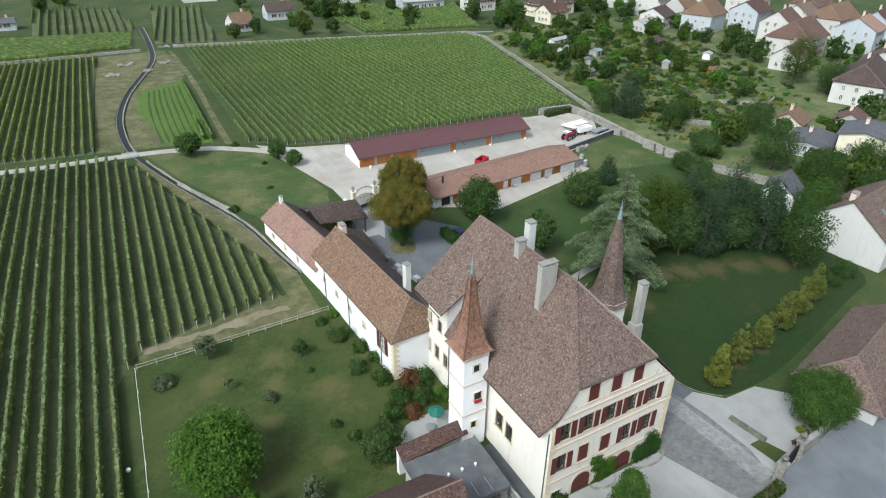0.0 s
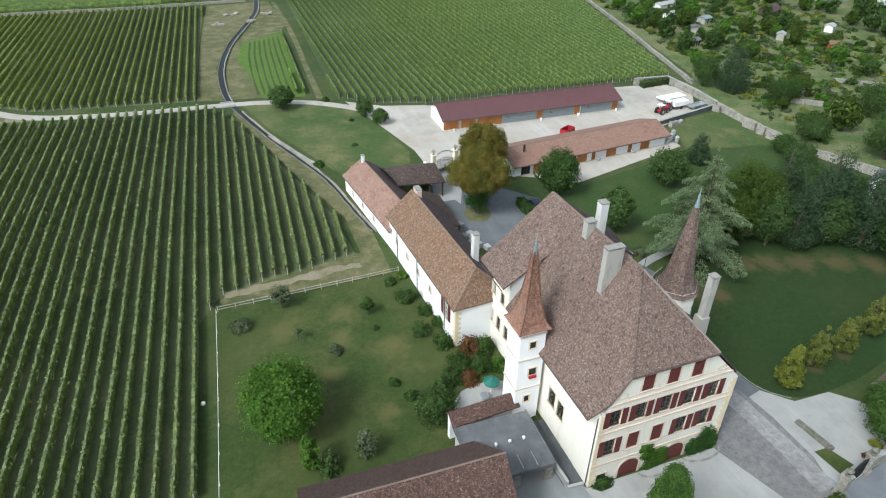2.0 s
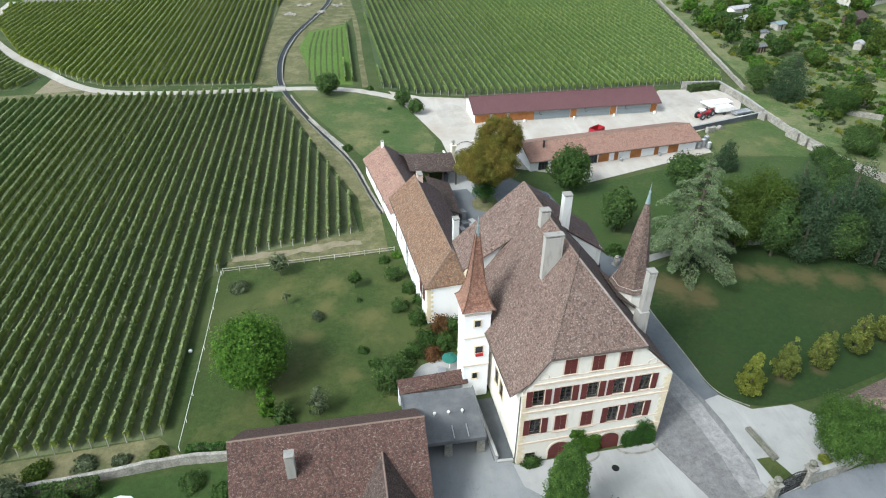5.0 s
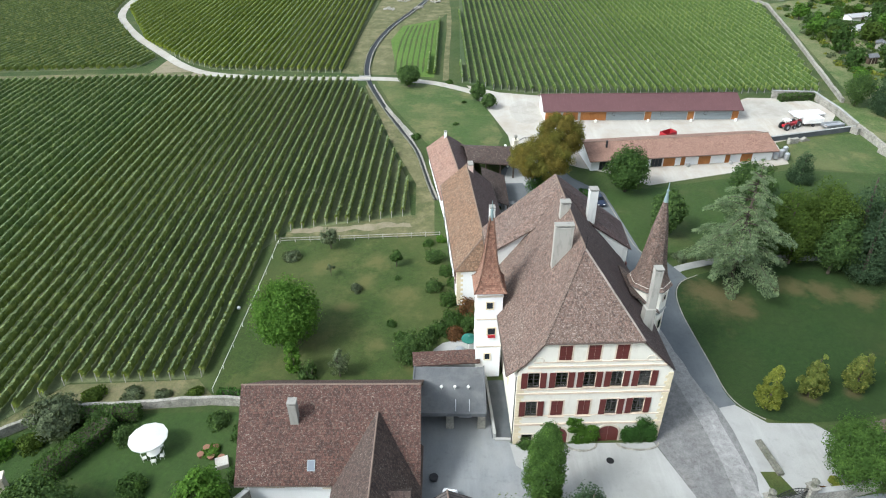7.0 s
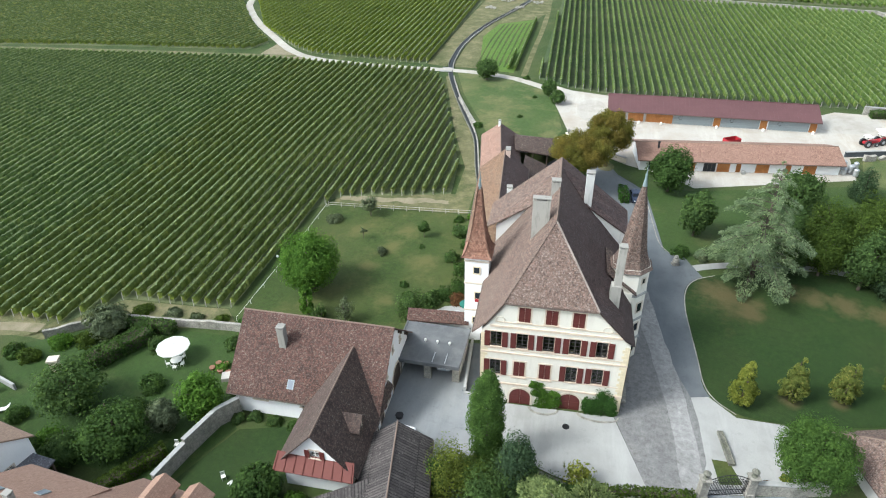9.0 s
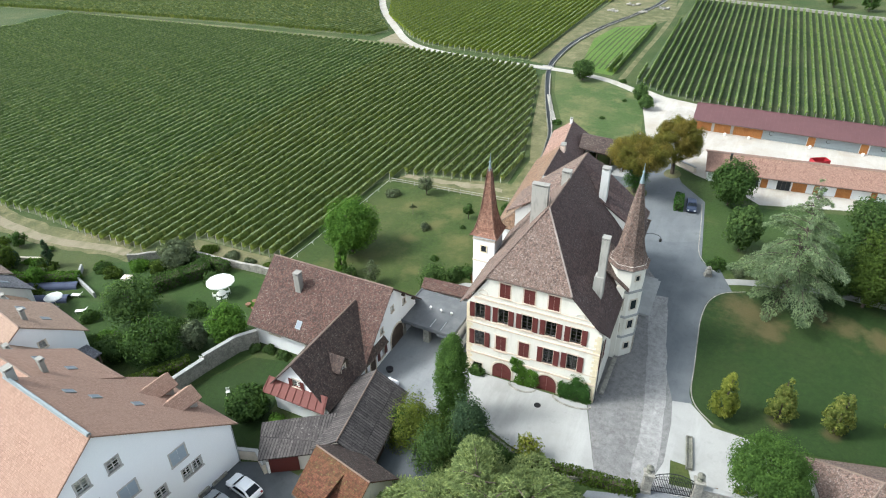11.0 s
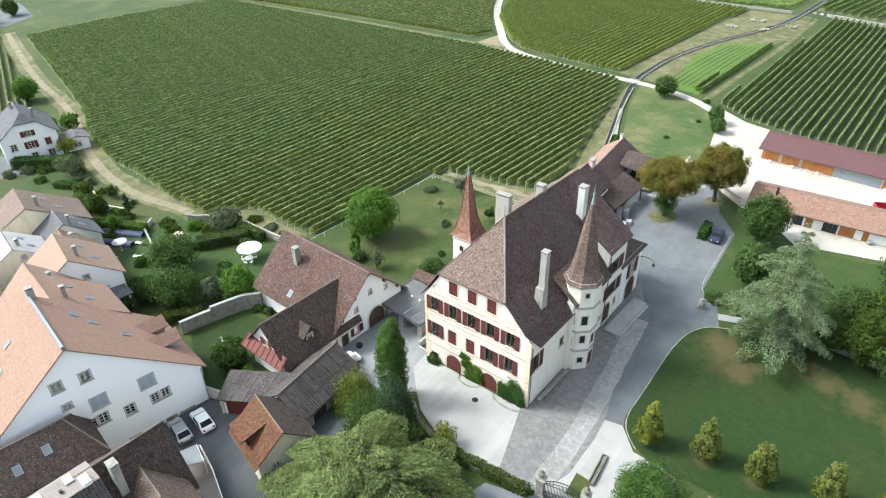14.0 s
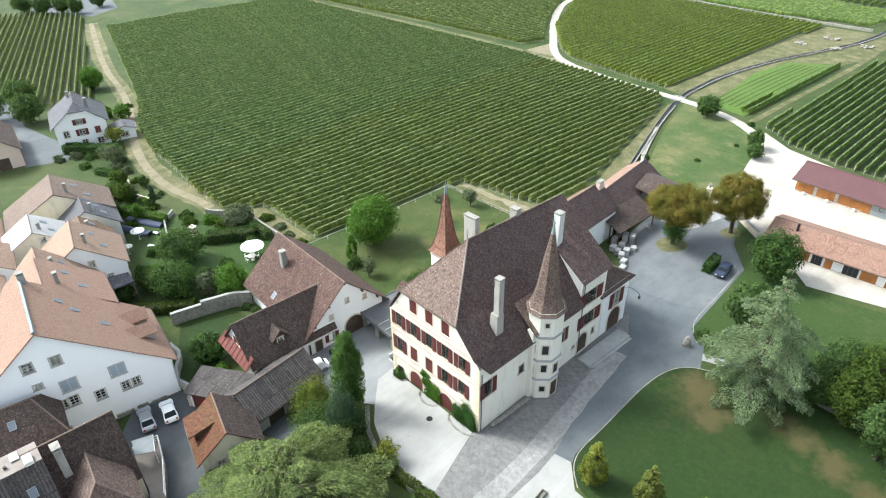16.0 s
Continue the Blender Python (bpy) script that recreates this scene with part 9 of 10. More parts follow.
def fence(label, pts, step, height, rails, mat_='wood_grey', rr=0.04):
    f = thing("fence", label, "fence", on_ground(*pts[0]))
    ox, oy, oz = f.matrix_basis.translation
    post = shared(("post", height, mat_), lambda bm: rod(bm, (0, 0, -0.3), (0, 0, height), rr * 1.25, 6))
    stops = []
    for a, b in zip(pts, pts[1:]):
        n = max(1, round(math.dist(a, b) / step))
        stops += [(a[0] + (b[0] - a[0]) * i / n, a[1] + (b[1] - a[1]) * i / n) for i in range(n)]
    stops.append(pts[-1])
    for x, y in stops:
        p = piece("post", post, M[mat_], f)
        p.matrix_basis = Matrix.Translation((x - ox, y - oy, hz(x, y) - oz))
    for z in rails:
        for a, b in zip(stops, stops[1:]):
            bm = bmesh.new()
            rod(bm, (a[0] - ox, a[1] - oy, hz(*a) - oz + z), (b[0] - ox, b[1] - oy, hz(*b) - oz + z), rr, 5)
            part("rail", bm, M[mat_], f)
    return f


fence("pale weathered wooden rail fence along the orchard", [(-4.4, 77.0), (8, 77.4), (22.4, 78.0)], 2.4, 1.05, (0.45, 0.9))
fence("white tape fence on posts beside the vines", [(-4.6, 76.6), (-5.2, 60), (-5.9, 43.4)], 4.0, 0.8, (0.76,), 'frame_white', 0.03)
ball = thing("white_ball", "round white ball lying in the vineyard margin", "ball", on_ground(-7.0, 59.9))
bm = bmesh.new()
bmesh.ops.create_icosphere(bm, subdivisions=3, radius=0.27)
bmesh.ops.translate(bm, verts=bm.verts, vec=(0, 0, 0.26))
part("ball", bm, M['white_paint'], ball, smooth=True)


def gate(label, a, b, h_pillar, h_gate, stone_='pale_stone', urn='stone'):
    """Two stone pillars with urns and a pair of wrought-iron leaves with an arched overthrow."""
    d = math.dist(a, b)
    g = thing("iron_gate", label, "gate", on_ground(*a, math.degrees(math.atan2(b[1] - a[1], b[0] - a[0]))))
    for x in (0, d):
        bm = bmesh.new()
        box(bm, x - 0.42, x + 0.42, -0.42, 0.42, -0.4, h_pillar)
        box(bm, x - 0.5, x + 0.5, -0.5, 0.5, -0.4, 0.5)
        box(bm, x - 0.55, x + 0.55, -0.55, 0.55, h_pillar, h_pillar + 0.22)
        bmesh.ops.bevel(bm, geom=bm.edges[:], offset=0.03, segments=1, affect='EDGES')
        p = part("pillar", bm, M[stone_], g)
        bm = bmesh.new()
        z = h_pillar + 0.22
        lathe(bm, [(0.3, z), (0.12, z + 0.15), (0.14, z + 0.25), (0.38, z + 0.6), (0.4, z + 0.72), (0.2, z + 0.86), (0.06, z + 1.1)], 12, x, 0)
        part("urn", bm, M[urn], p, "weathered stone urn")
    for s in (0, 1):
        lf = bmesh.new()
        w = d / 2 - 0.5
        x0 = 0.45 if s == 0 else d - 0.45
        sg = 1 if s == 0 else -1
        n = 12
        for i in range(n + 1):
            x = x0 + sg * w * i / n
            zt = h_gate + 0.5 * math.sin(math.pi / 2 * i / n)
            rod(lf, (x, 0, 0.1), (x, 0, zt), 0.03, 5)
        for z in (0.2, 0.9, h_gate - 0.1):
            rod(lf, (x0, 0, z), (x0 + sg * w, 0, z), 0.035, 5)
        for i in range(n):
            rod(lf, (x0 + sg * w * i / n, 0, h_gate + 0.5 * math.sin(math.pi / 2 * i / n)), (x0 + sg * w * (i + 1) / n, 0, h_gate + 0.5 * math.sin(math.pi / 2 * (i + 1) / n)), 0.03, 5)
        part("gate_leaf", lf, M['iron'], g)
    bm = bmesh.new()
    q = lambda k: (0.3 + (d - 0.6) * k / 12, 0, h_pillar - 0.3 + 0.8 * math.sin(math.pi * k / 12))
    tube(bm, [q(k) for k in range(13)], 0.05)
    part("overthrow", bm, M['iron'], g)
    for i in range(1, 12):
        drop = piece("overthrow_bar", shared(("overthrow_bar",), lambda bm: rod(bm, (0, 0, 0), (0, 0, -0.4), 0.025, 4)), M['iron'], g)
        drop.matrix_basis = Matrix.Translation(q(i))
    return g


gate("wrought-iron courtyard gate between pale stone pillars", (37.6, 106.8), (42.4, 107.8), 4.0, 2.6, stone_='cream_wall')
gate("wrought-iron street gate between cream pillars with dark urns", (55.5, 25.6), (60.3, 26.8), 2.7, 2.2, stone_='stone', urn='dark_stone')
stone_wall("gate_wall", "pale stone wall beside the courtyard gate", [(42.9, 107.9), (45.4, 106.4), (49.6, 103.6)], 1.1, 0.4, 'pale_stone', 'conc')
stone_wall("gate_wall", "white wall between shed and gate", [(36.2, 106.2), (37.2, 106.7)], 2.4, 0.4, 'white', 'conc')
stone_wall("rubble_wall", "overgrown rubble wall at the foot of the white house", [(10.9, 2.2), (11.6, 5.4), (12.3, 8.6)], 1.0, 0.9, 'dark_stone', rough_top=0.4)
tr = thing("stone_trough", "long weathered stone trough on the gravel", "trough", on_ground(58.9, 32.4, -82))
bm = bmesh.new()
for y in (-0.35, 0.2):
    box(bm, -2.2, 2.2, y, y + 0.15, -0.1, 0.42)
box(bm, -2.2, 2.2, -0.2, 0.2, -0.1, 0.22)
box(bm, -2.32, -2.2, -0.35, 0.35, -0.1, 0.42)
box(bm, 2.2, 2.32, -0.35, 0.35, -0.1, 0.42)
bmesh.ops.bevel(bm, geom=bm.edges[:], offset=0.03, segments=1, affect='EDGES')
part("basin", bm, M['dark_stone'], tr)
patch("grass_wedge", "small wedge of grass beside the gate", [(57.2, 30.6), (59.0, 30.6), (60.0, 27.8), (57.6, 27.4)], 'orchard', 0.085)
bush("red flowering plant by the street wall", 62.4, 27.9, 1.0, 0.8, 'leaf_rust')
bush("yellow-green shrub under the round tree", 64.6, 29.2, 0.9, 0.8, 'leaf_yellow')
well = thing("drain_cover", "round dark metal drain cover in the forecourt", "cover", on_ground(41.4, 32.2))
bm = bmesh.new()
lathe(bm, [(0.42, 0.05), (0.42, 0.1), (0.3, 0.11)], 16)
part("cover", bm, M['iron'], well)
orn = thing("stone_ornament", "grey stone ornament at the drive's corner", "sculpture", on_ground(56.4, 68.2, 20))
bm = bmesh.new()
box(bm, -0.55, 0.55, -0.4, 0.4, -0.1, 0.45)
lathe(bm, [(0.4, 0.45), (0.55, 0.75), (0.45, 1.15), (0.25, 1.3), (0.36, 1.5), (0.2, 1.75), (0.05, 1.85)], 12, 0.0, 0.0)
bmesh.ops.bevel(bm, geom=bm.edges[:], offset=0.02, segments=1, affect='EDGES')
part("body", bm, M['stone'], orn)
lamp = thing("wall_lantern", "curved iron bracket lantern on the annex", "lamp", pose(46.4, 66.3, 6.2))
bm = bmesh.new()
tube(bm, [(1.2 - 1.2 * math.cos(math.pi * i / 10), 0, 0.5 * math.sin(math.pi * i / 10)) for i in range(11)], 0.04)
part("bracket", bm, M['iron'], lamp)
bm = bmesh.new()
lathe(bm, [(0.05, -0.05), (0.22, -0.2), (0.18, -0.6), (0.05, -0.68)], 8, 2.4, 0)
part("lantern", bm, M['frame_dark'], lamp)
# raised stone steps along the manor's east side
stp = thing("stone_terrace", "low grey stone platform along the manor's east side", "terrace", on_ground(48.6, 58.0))
bm = bmesh.new()
box(bm, -1.0, 1.2, -3.6, 6.0, -0.3, 0.35)
box(bm, 1.2, 1.6, -3.4, 5.8, -0.3, 0.17)
part("platform", bm, M['conc'], stp)
bn = thing("stone_bench", "stone bench along the manor's east wall", "bench", on_ground(47.9, 40.4, 90))
bm = bmesh.new()
box(bm, -3.6, 3.6, -0.3, 0.25, 0.3, 0.45)
for x in (-3.0, -1.0, 1.0, 3.0):
    box(bm, x - 0.15, x + 0.15, -0.22, 0.2, -0.2, 0.3)
part("seat", bm, M['stone'], bn)


# ---------------------------------------------------------------- vehicles and loose things
def car(label, x, y, turn, paint, L_=4.2, W_=1.75, H_=1.48, name="car", van=False):
    c = thing(name, label, "car" if not van else "van", on_ground(x, y, turn, 0.07))
    a, w = L_ / 2, W_ / 2
    if van:
        side = [(-a, 0.35), (a, 0.35), (a, 0.95), (a - 0.55, 1.1), (a - 1.0, H_), (-a + 0.05, H_)]
    else:
        side = [(-a, 0.32), (a, 0.32), (a, 0.7), (a - 0.15, 0.84), (a - 1.05, 0.95), (a - 1.7, H_ - 0.03), (-a + 1.1, H_), (-a + 0.35, 1.05), (-a, 0.95)]
    bm = bmesh.new()
    tap = lambda z: w * (1 - 0.16 * max(0, (z - 0.9)) / 0.6)
    l = [bm.verts.new((px, -tap(pz), pz)) for px, pz in side]
    r = [bm.verts.new((px, tap(pz), pz)) for px, pz in side]
    bm.faces.new(l)
    bm.faces.new(r[::-1])
    for i in range(len(side)):
        j = (i + 1) % len(side)
        bm.faces.new((l[j], l[i], r[i], r[j]))
    bmesh.ops.recalc_face_normals(bm, faces=bm.faces[:])
    bmesh.ops.bevel(bm, geom=bm.edges[:], offset=0.13, segments=3, affect='EDGES')
    body = part("body", bm, M[paint], c, smooth=False)
    def quad(pts, name_):
        bm = bmesh.new()
        f = bm.faces.new([bm.verts.new(p) for p in pts])
        bmesh.ops.solidify(bm, geom=[f], thickness=0.02)
        part(name_, bm, M['carglass'], body)
    if van:
        quad([(a - 0.52, -w * 0.82, 1.16), (a - 0.52, w * 0.82, 1.16), (a - 0.92, w * 0.74, H_ - 0.1), (a - 0.92, -w * 0.74, H_ - 0.1)], "windscreen")
    else:
        quad([(a - 1.04, -w * 0.86, 0.985), (a - 1.04, w * 0.86, 0.985), (a - 1.6, w * 0.76, H_ - 0.09), (a - 1.6, -w * 0.76, H_ - 0.09)], "windscreen")
        quad([(-a + 0.33, w * 0.82, 1.1), (-a + 0.33, -w * 0.82, 1.1), (-a + 0.98, -w * 0.74, H_ - 0.02), (-a + 0.98, w * 0.74, H_ - 0.02)], "rear_window")
        for s in (-1, 1):
            quad([(a - 1.25, s * (w + 0.0), 0.97), (-a + 0.6, s * (w + 0.0), 0.97), (-a + 1.15, s * (w * 0.87 + 0.02), H_ - 0.1), (a - 1.75, s * (w * 0.87 + 0.02), H_ - 0.1)], "side_window")
    for s in (-1, 1):
        bm = bmesh.new()
        box(bm, a - 0.1, a + 0.012, s * w * 0.62 - 0.16, s * w * 0.62 + 0.16, 0.62, 0.74)
        part("headlight", bm, M['frame_white'], body)
        bm = bmesh.new()
        box(bm, -a - 0.012, -a + 0.1, s * w * 0.7 - 0.12, s * w * 0.7 + 0.12, 0.7, 0.9)
        part("tail_light", bm, M['red'], body)
    for px in (a - 0.8, -a + 0.75):
        for s in (-1, 1):
            bm = bmesh.new()
            rod(bm, (px, s * (w - 0.2), 0.31), (px, s * (w + 0.01), 0.31), 0.31, 16)
            wl = part("wheel", bm, M['black'], c)
            bm = bmesh.new()
            rod(bm, (px, s * (w + 0.005), 0.31), (px, s * (w + 0.02), 0.31), 0.19, 12)
            part("rim", bm, M['silver'], wl)
    return c


car("white hatchback parked in the yard", 17.0, 7.9, 171, 'white_paint')
car("silver estate car parked in the yard", 16.3, 5.2, 171, 'silver', 4.5)
car("dark blue car parked beside the drive", 51.0, 88.6, -82, 'navy', 4.4)
car("pale blue car under the carport", 25.6, 40.2, -90, 'silver', 4.0)
car("white van parked behind the shed", 23.5, 26.6, 80, 'white_paint', 3.6, 1.6, 1.8, "van", True)



def crate_stack(x, y, turn, n, w, d, hh, mat_):
    """Picking crates on a pallet, stacked and covered."""
    c = thing("crate_stack", "pale crates stacked on a wooden pallet in the courtyard", "crates", on_ground(x, y, turn, 0.07), "crates in the courtyard")
    bm = bmesh.new()
    for k in (-0.4, 0, 0.4):
        box(bm, -w / 2, w / 2, k * d - 0.05, k * d + 0.05, 0, 0.12)
    box(bm, -w / 2, w / 2, -d / 2, d / 2, 0.122, 0.15)
    part("pallet", bm, M['wood_grey'], c)
    for i in range(n):
        bm = bmesh.new()
        z = 0.153 + i * (hh + 0.01)
        s_ = 0.02 * (i % 2)
        box(bm, -w / 2 + s_, w / 2 - s_, -d / 2 + s_, d / 2 - s_, z, z + hh)
        bmesh.ops.bevel(bm, geom=bm.edges[:], offset=0.03, segments=1, affect='EDGES')
        part("crate", bm, M[mat_], c)


for i, (x, y, n) in enumerate(((34.2, 81.4, 3), (35.4, 81.0, 3), (36.6, 80.4, 3), (37.8, 79.4, 2), (35.0, 82.8, 4), (36.4, 82.2, 3), (38.6, 78.0, 1), (35.2, 85.6, 6), (34.0, 85.2, 6), (33.0, 83.6, 4), (32.2, 86.0, 3), (36.6, 84.0, 2))):
    crate_stack(x, y, 12 + 7 * (i % 3), n, 1.0, 1.25, 0.27, ('crate_pale', 'crate_grey', 'crate_pale')[i % 3])


def tractor(label, x, y, turn, paint):
    t = thing("tractor", label, "tractor", on_ground(x, y, turn, 0.07))
    bm = bmesh.new()
    box(bm, 0.1, 1.9, -0.4, 0.4, 0.7, 1.35)
    box(bm, -1.1, 0.2, -0.55, 0.55, 0.6, 1.1)
    bmesh.ops.bevel(bm, geom=bm.edges[:], offset=0.06, segments=2, affect='EDGES')
    part("body", bm, M[paint], t)
    bm = bmesh.new()
    for px in (-1.0, 0.1):
        for s in (-0.55, 0.55):
            rod(bm, (px, s, 1.05), (px, s, 2.2), 0.04, 5)
    part("cab_frame", bm, M['black'], t)
    bm = bmesh.new()
    box(bm, -1.15, 0.2, -0.7, 0.7, 2.2, 2.32)
    part("cab_roof", bm, M['white_paint'], t)
    for px, rr, ww in ((-0.7, 0.75, 0.4), (1.4, 0.48, 0.3)):
        for s in (-1, 1):
            bm = bmesh.new()
            rod(bm, (px, s * 0.6, rr), (px, s * (0.6 + ww), rr), rr, 16)
            wl = part("wheel", bm, M['black'], t)
            bm = bmesh.new()
            rod(bm, (px, s * (0.6 + ww) - s * 0.01, rr), (px, s * (0.61 + ww), rr), rr * 0.5, 12)
            part("rim", bm, M['silver'], wl)


def trailer(label, x, y, turn, paint, L_=4.0, W_=1.9, h0=0.7, h1=1.3, name="trailer"):
    t = thing(name, label, "trailer", on_ground(x, y, turn, 0.07))
    bm = bmesh.new()
    box(bm, -L_ / 2, L_ / 2, -W_ / 2, W_ / 2, h0, h0 + 0.1)
    for s in (-1, 1):
        box(bm, -L_ / 2, L_ / 2, s * W_ / 2 - 0.03, s * W_ / 2 + 0.03, h0 + 0.1, h1)
        box(bm, s * L_ / 2 - 0.03, s * L_ / 2 + 0.03, -W_ / 2 + 0.03, W_ / 2 - 0.03, h0 + 0.1, h1)
    part("bed", bm, M[paint], t)
    bm = bmesh.new()
    rod(bm, (L_ / 2, 0, h0), (L_ / 2 + 1.2, 0, 0.4), 0.06, 6)
    part("drawbar", bm, M['iron'], t)
    for s in (-1, 1):
        bm = bmesh.new()
        rod(bm, (0, s * (W_ / 2 - 0.25), 0.4), (0, s * (W_ / 2), 0.4), 0.4, 14)
        part("wheel", bm, M['black'], t)


tractor("red tractor with white cab roof in the yard", 99.4, 120.6, 20, 'red')
tractor("red vineyard tractor in the yard", 102.6, 122.4, 30, 'red')
trailer("white flat trailer at the end of the yard", 107.0, 127.6, 8, 'white_paint', 7.5, 2.6, 0.8, 1.0)
trailer("white box trailer in the yard", 105.6, 122.6, 8, 'frame_white', 4.5, 2.2, 0.8, 1.9)
trailer("galvanised trailer in the yard", 109.6, 120.8, 12, 'steel', 4.5, 2.0, 0.7, 1.2)
trailer("red covered trailer behind the press house", 71.4, 115.4, 30, 'red', 3.2, 1.8, 0.6, 1.9)
trailer("dark red trailer beside the stable", 22.8, 109.0, 80, 'cerise', 2.2, 1.8, 0.6, 2.4)
for i, (x, y, h_) in enumerate(((91.0, 107.6, 1.9), (92.0, 106.4, 1.6), (93.0, 107.2, 1.9), (92.6, 105.2, 1.4), (90.6, 105.6, 1.2))):
    b = thing("steel_tank", "upright steel wine tank beside the press house", "tank", on_ground(x, y, 0, 0.07), "steel tanks")
    bm = bmesh.new()
    lathe(bm, [(0.1, 0.1), (0.5, 0.22), (0.5, h_), (0.35, h_ + 0.15), (0.12, h_ + 0.2), (0.12, h_ + 0.3)], 14)
    part("vessel", bm, M['steel'], b)
    for k in range(3):
        bm = bmesh.new()
        rod(bm, (0.36 * math.cos(k * 2.1), 0.36 * math.sin(k * 2.1), -0.1), (0.36 * math.cos(k * 2.1), 0.36 * math.sin(k * 2.1), 0.25), 0.04, 5)
        part("leg", bm, M['steel'], b)


def parasol(label, x, y, r, h_, cloth, dz=0.0):
    p = thing("parasol", label, "parasol", on_ground(x, y, 0, dz))
    bm = bmesh.new()
    rod(bm, (0, 0, 0), (0, 0, h_ + 0.25), 0.035, 8)
    part("pole", bm, M['frame_white'], p)
    bm = bmesh.new()
    lathe(bm, [(0.25, 0.0), (0.25, 0.1), (0.06, 0.16)], 12)
    part("base", bm, M['conc'], p)
    bm = bmesh.new()
    n = 12
    rings = [[bm.verts.new((rr * math.cos(2 * math.pi * i / n), rr * math.sin(2 * math.pi * i / n), z - (0.05 * (i % 2) * rr / r))) for i in range(n)] for rr, z in ((0.12, h_ + 0.2), (r * 0.55, h_ + 0.05), (r, h_ - 0.16), (r, h_ - 0.3))]
    bm.faces.new(rings[0])
    for a, b in zip(rings, rings[1:]):
        for i in range(n):
            bm.faces.new((a[i], a[(i + 1) % n], b[(i + 1) % n], b[i]))
    f = bm.faces[:]
    bmesh.ops.solidify(bm, geom=f, thickness=0.015)
    part("canopy", bm, M[cloth], p)


def garden_table(label, x, y, r, mat_, dz=0.0):
    t = thing("garden_table", label, "table", on_ground(x, y, 15, dz))
    bm = bmesh.new()
    lathe(bm, [(r, 0.7), (r, 0.75), (r - 0.02, 0.76)], 20)
    part("tabletop", bm, M[mat_], t)
    for k in range(4):
        a = k * math.pi / 2 + 0.5
        bm = bmesh.new()
        rod(bm, (r * 0.7 * math.cos(a), r * 0.7 * math.sin(a), 0), (r * 0.55 * math.cos(a), r * 0.55 * math.sin(a), 0.7), 0.03, 5)
        part("leg", bm, M[mat_], t)


def garden_chair():
    c = thing("garden_chair", "white metal garden chair", "chair", on_ground(-8, 33, 0, 0.05), "chairs round the garden table")
    bm = bmesh.new()
    box(bm, -0.24, 0.24, -0.24, 0.24, 0.42, 0.46)
    part("seat", bm, M['frame_white'], c)
    bm = bmesh.new()
    for i in range(5):
        box(bm, -0.22 + i * 0.1, -0.18 + i * 0.1, 0.2, 0.24, 0.48, 0.9)
    box(bm, -0.24, 0.24, 0.2, 0.25, 0.9, 0.95)
    part("backrest", bm, M['frame_white'], c)
    for sx in (-0.21, 0.21):
        for sy in (-0.21, 0.21):
            bm = bmesh.new()
            rod(bm, (sx, sy, 0), (sx, sy, 0.42), 0.018, 5)
            part("leg", bm, M['frame_white'], c)
    return c


parasol("large round white parasol in the garden", -10.2, 34.6, 2.15, 2.5, 'canvas', 0.05)
garden_table("round white garden table under the parasol", -9.7, 33.9, 0.75, 'frame_white', 0.05)
gc = garden_chair()
gc.matrix_basis = on_ground(-8.7, 33.6, -80, 0.05)
for k in range(1, 5):
    a = k * 1.25
    copy_thing(gc, on_ground(-9.7 + 1.1 * math.cos(a), 33.9 + 1.1 * math.sin(a), math.degrees(a) - 90, 0.05))
for x, y, t in ((5.4, 18.3, 40), (6.6, 17.6, -120), (-2.1, 21.3, 10)):
    copy_thing(gc, on_ground(x, y, t, 0.06))
parasol("small white parasol behind the houses", -31.0, 21.5, 1.3, 2.2, 'canvas')
parasol("folded-down pale parasol in the garden", -27.2, 18.2, 0.9, 1.9, 'canvas')
parasol("green parasol on the terrace", 26.4, 50.4, 1.0, 2.1, 'green_cloth', 0.09)
garden_table("round metal table on the terrace", 25.2, 49.6, 0.6, 'steel', 0.09)
for x, y, t, lb in ((-26.4, 22.2, 30, "white plastic cover beside the hedge"), (-30.4, 24.6, 20, "white garden lounger beside the covered beds")):
    s = thing("garden_lounger", lb, "lounger", on_ground(x, y, t, 0.06))
    bm = bmesh.new()
    box(bm, -0.9, 0.4, -0.3, 0.3, 0.3, 0.38)
    part("seat", bm, M['frame_white'], s)
    bm = bmesh.new()
    box(bm, 0, 0.75, -0.3, 0.3, 0, 0.07, pose(0.41, 0, 0.32, 0, -40, 0))
    part("backrest", bm, M['frame_white'], s)
    for sx in (-0.8, 0.3):
        for sy in (-0.25, 0.25):
            bm = bmesh.new()
            box(bm, sx - 0.03, sx + 0.03, sy - 0.03, sy + 0.03, 0, 0.3)
            part("leg", bm, M['frame_white'], s)
stn = thing("stone_pillar", "pale stone garden pillar beside the hedge", "pillar", on_ground(-24.6, 29.6, 20))
bm = bmesh.new()
box(bm, -0.5, 0.5, -0.5, 0.5, -0.2, 2.0)
box(bm, -0.7, 0.7, -0.6, 0.6, 2.004, 2.25)
part("shaft", bm, M['pale_stone'], stn)
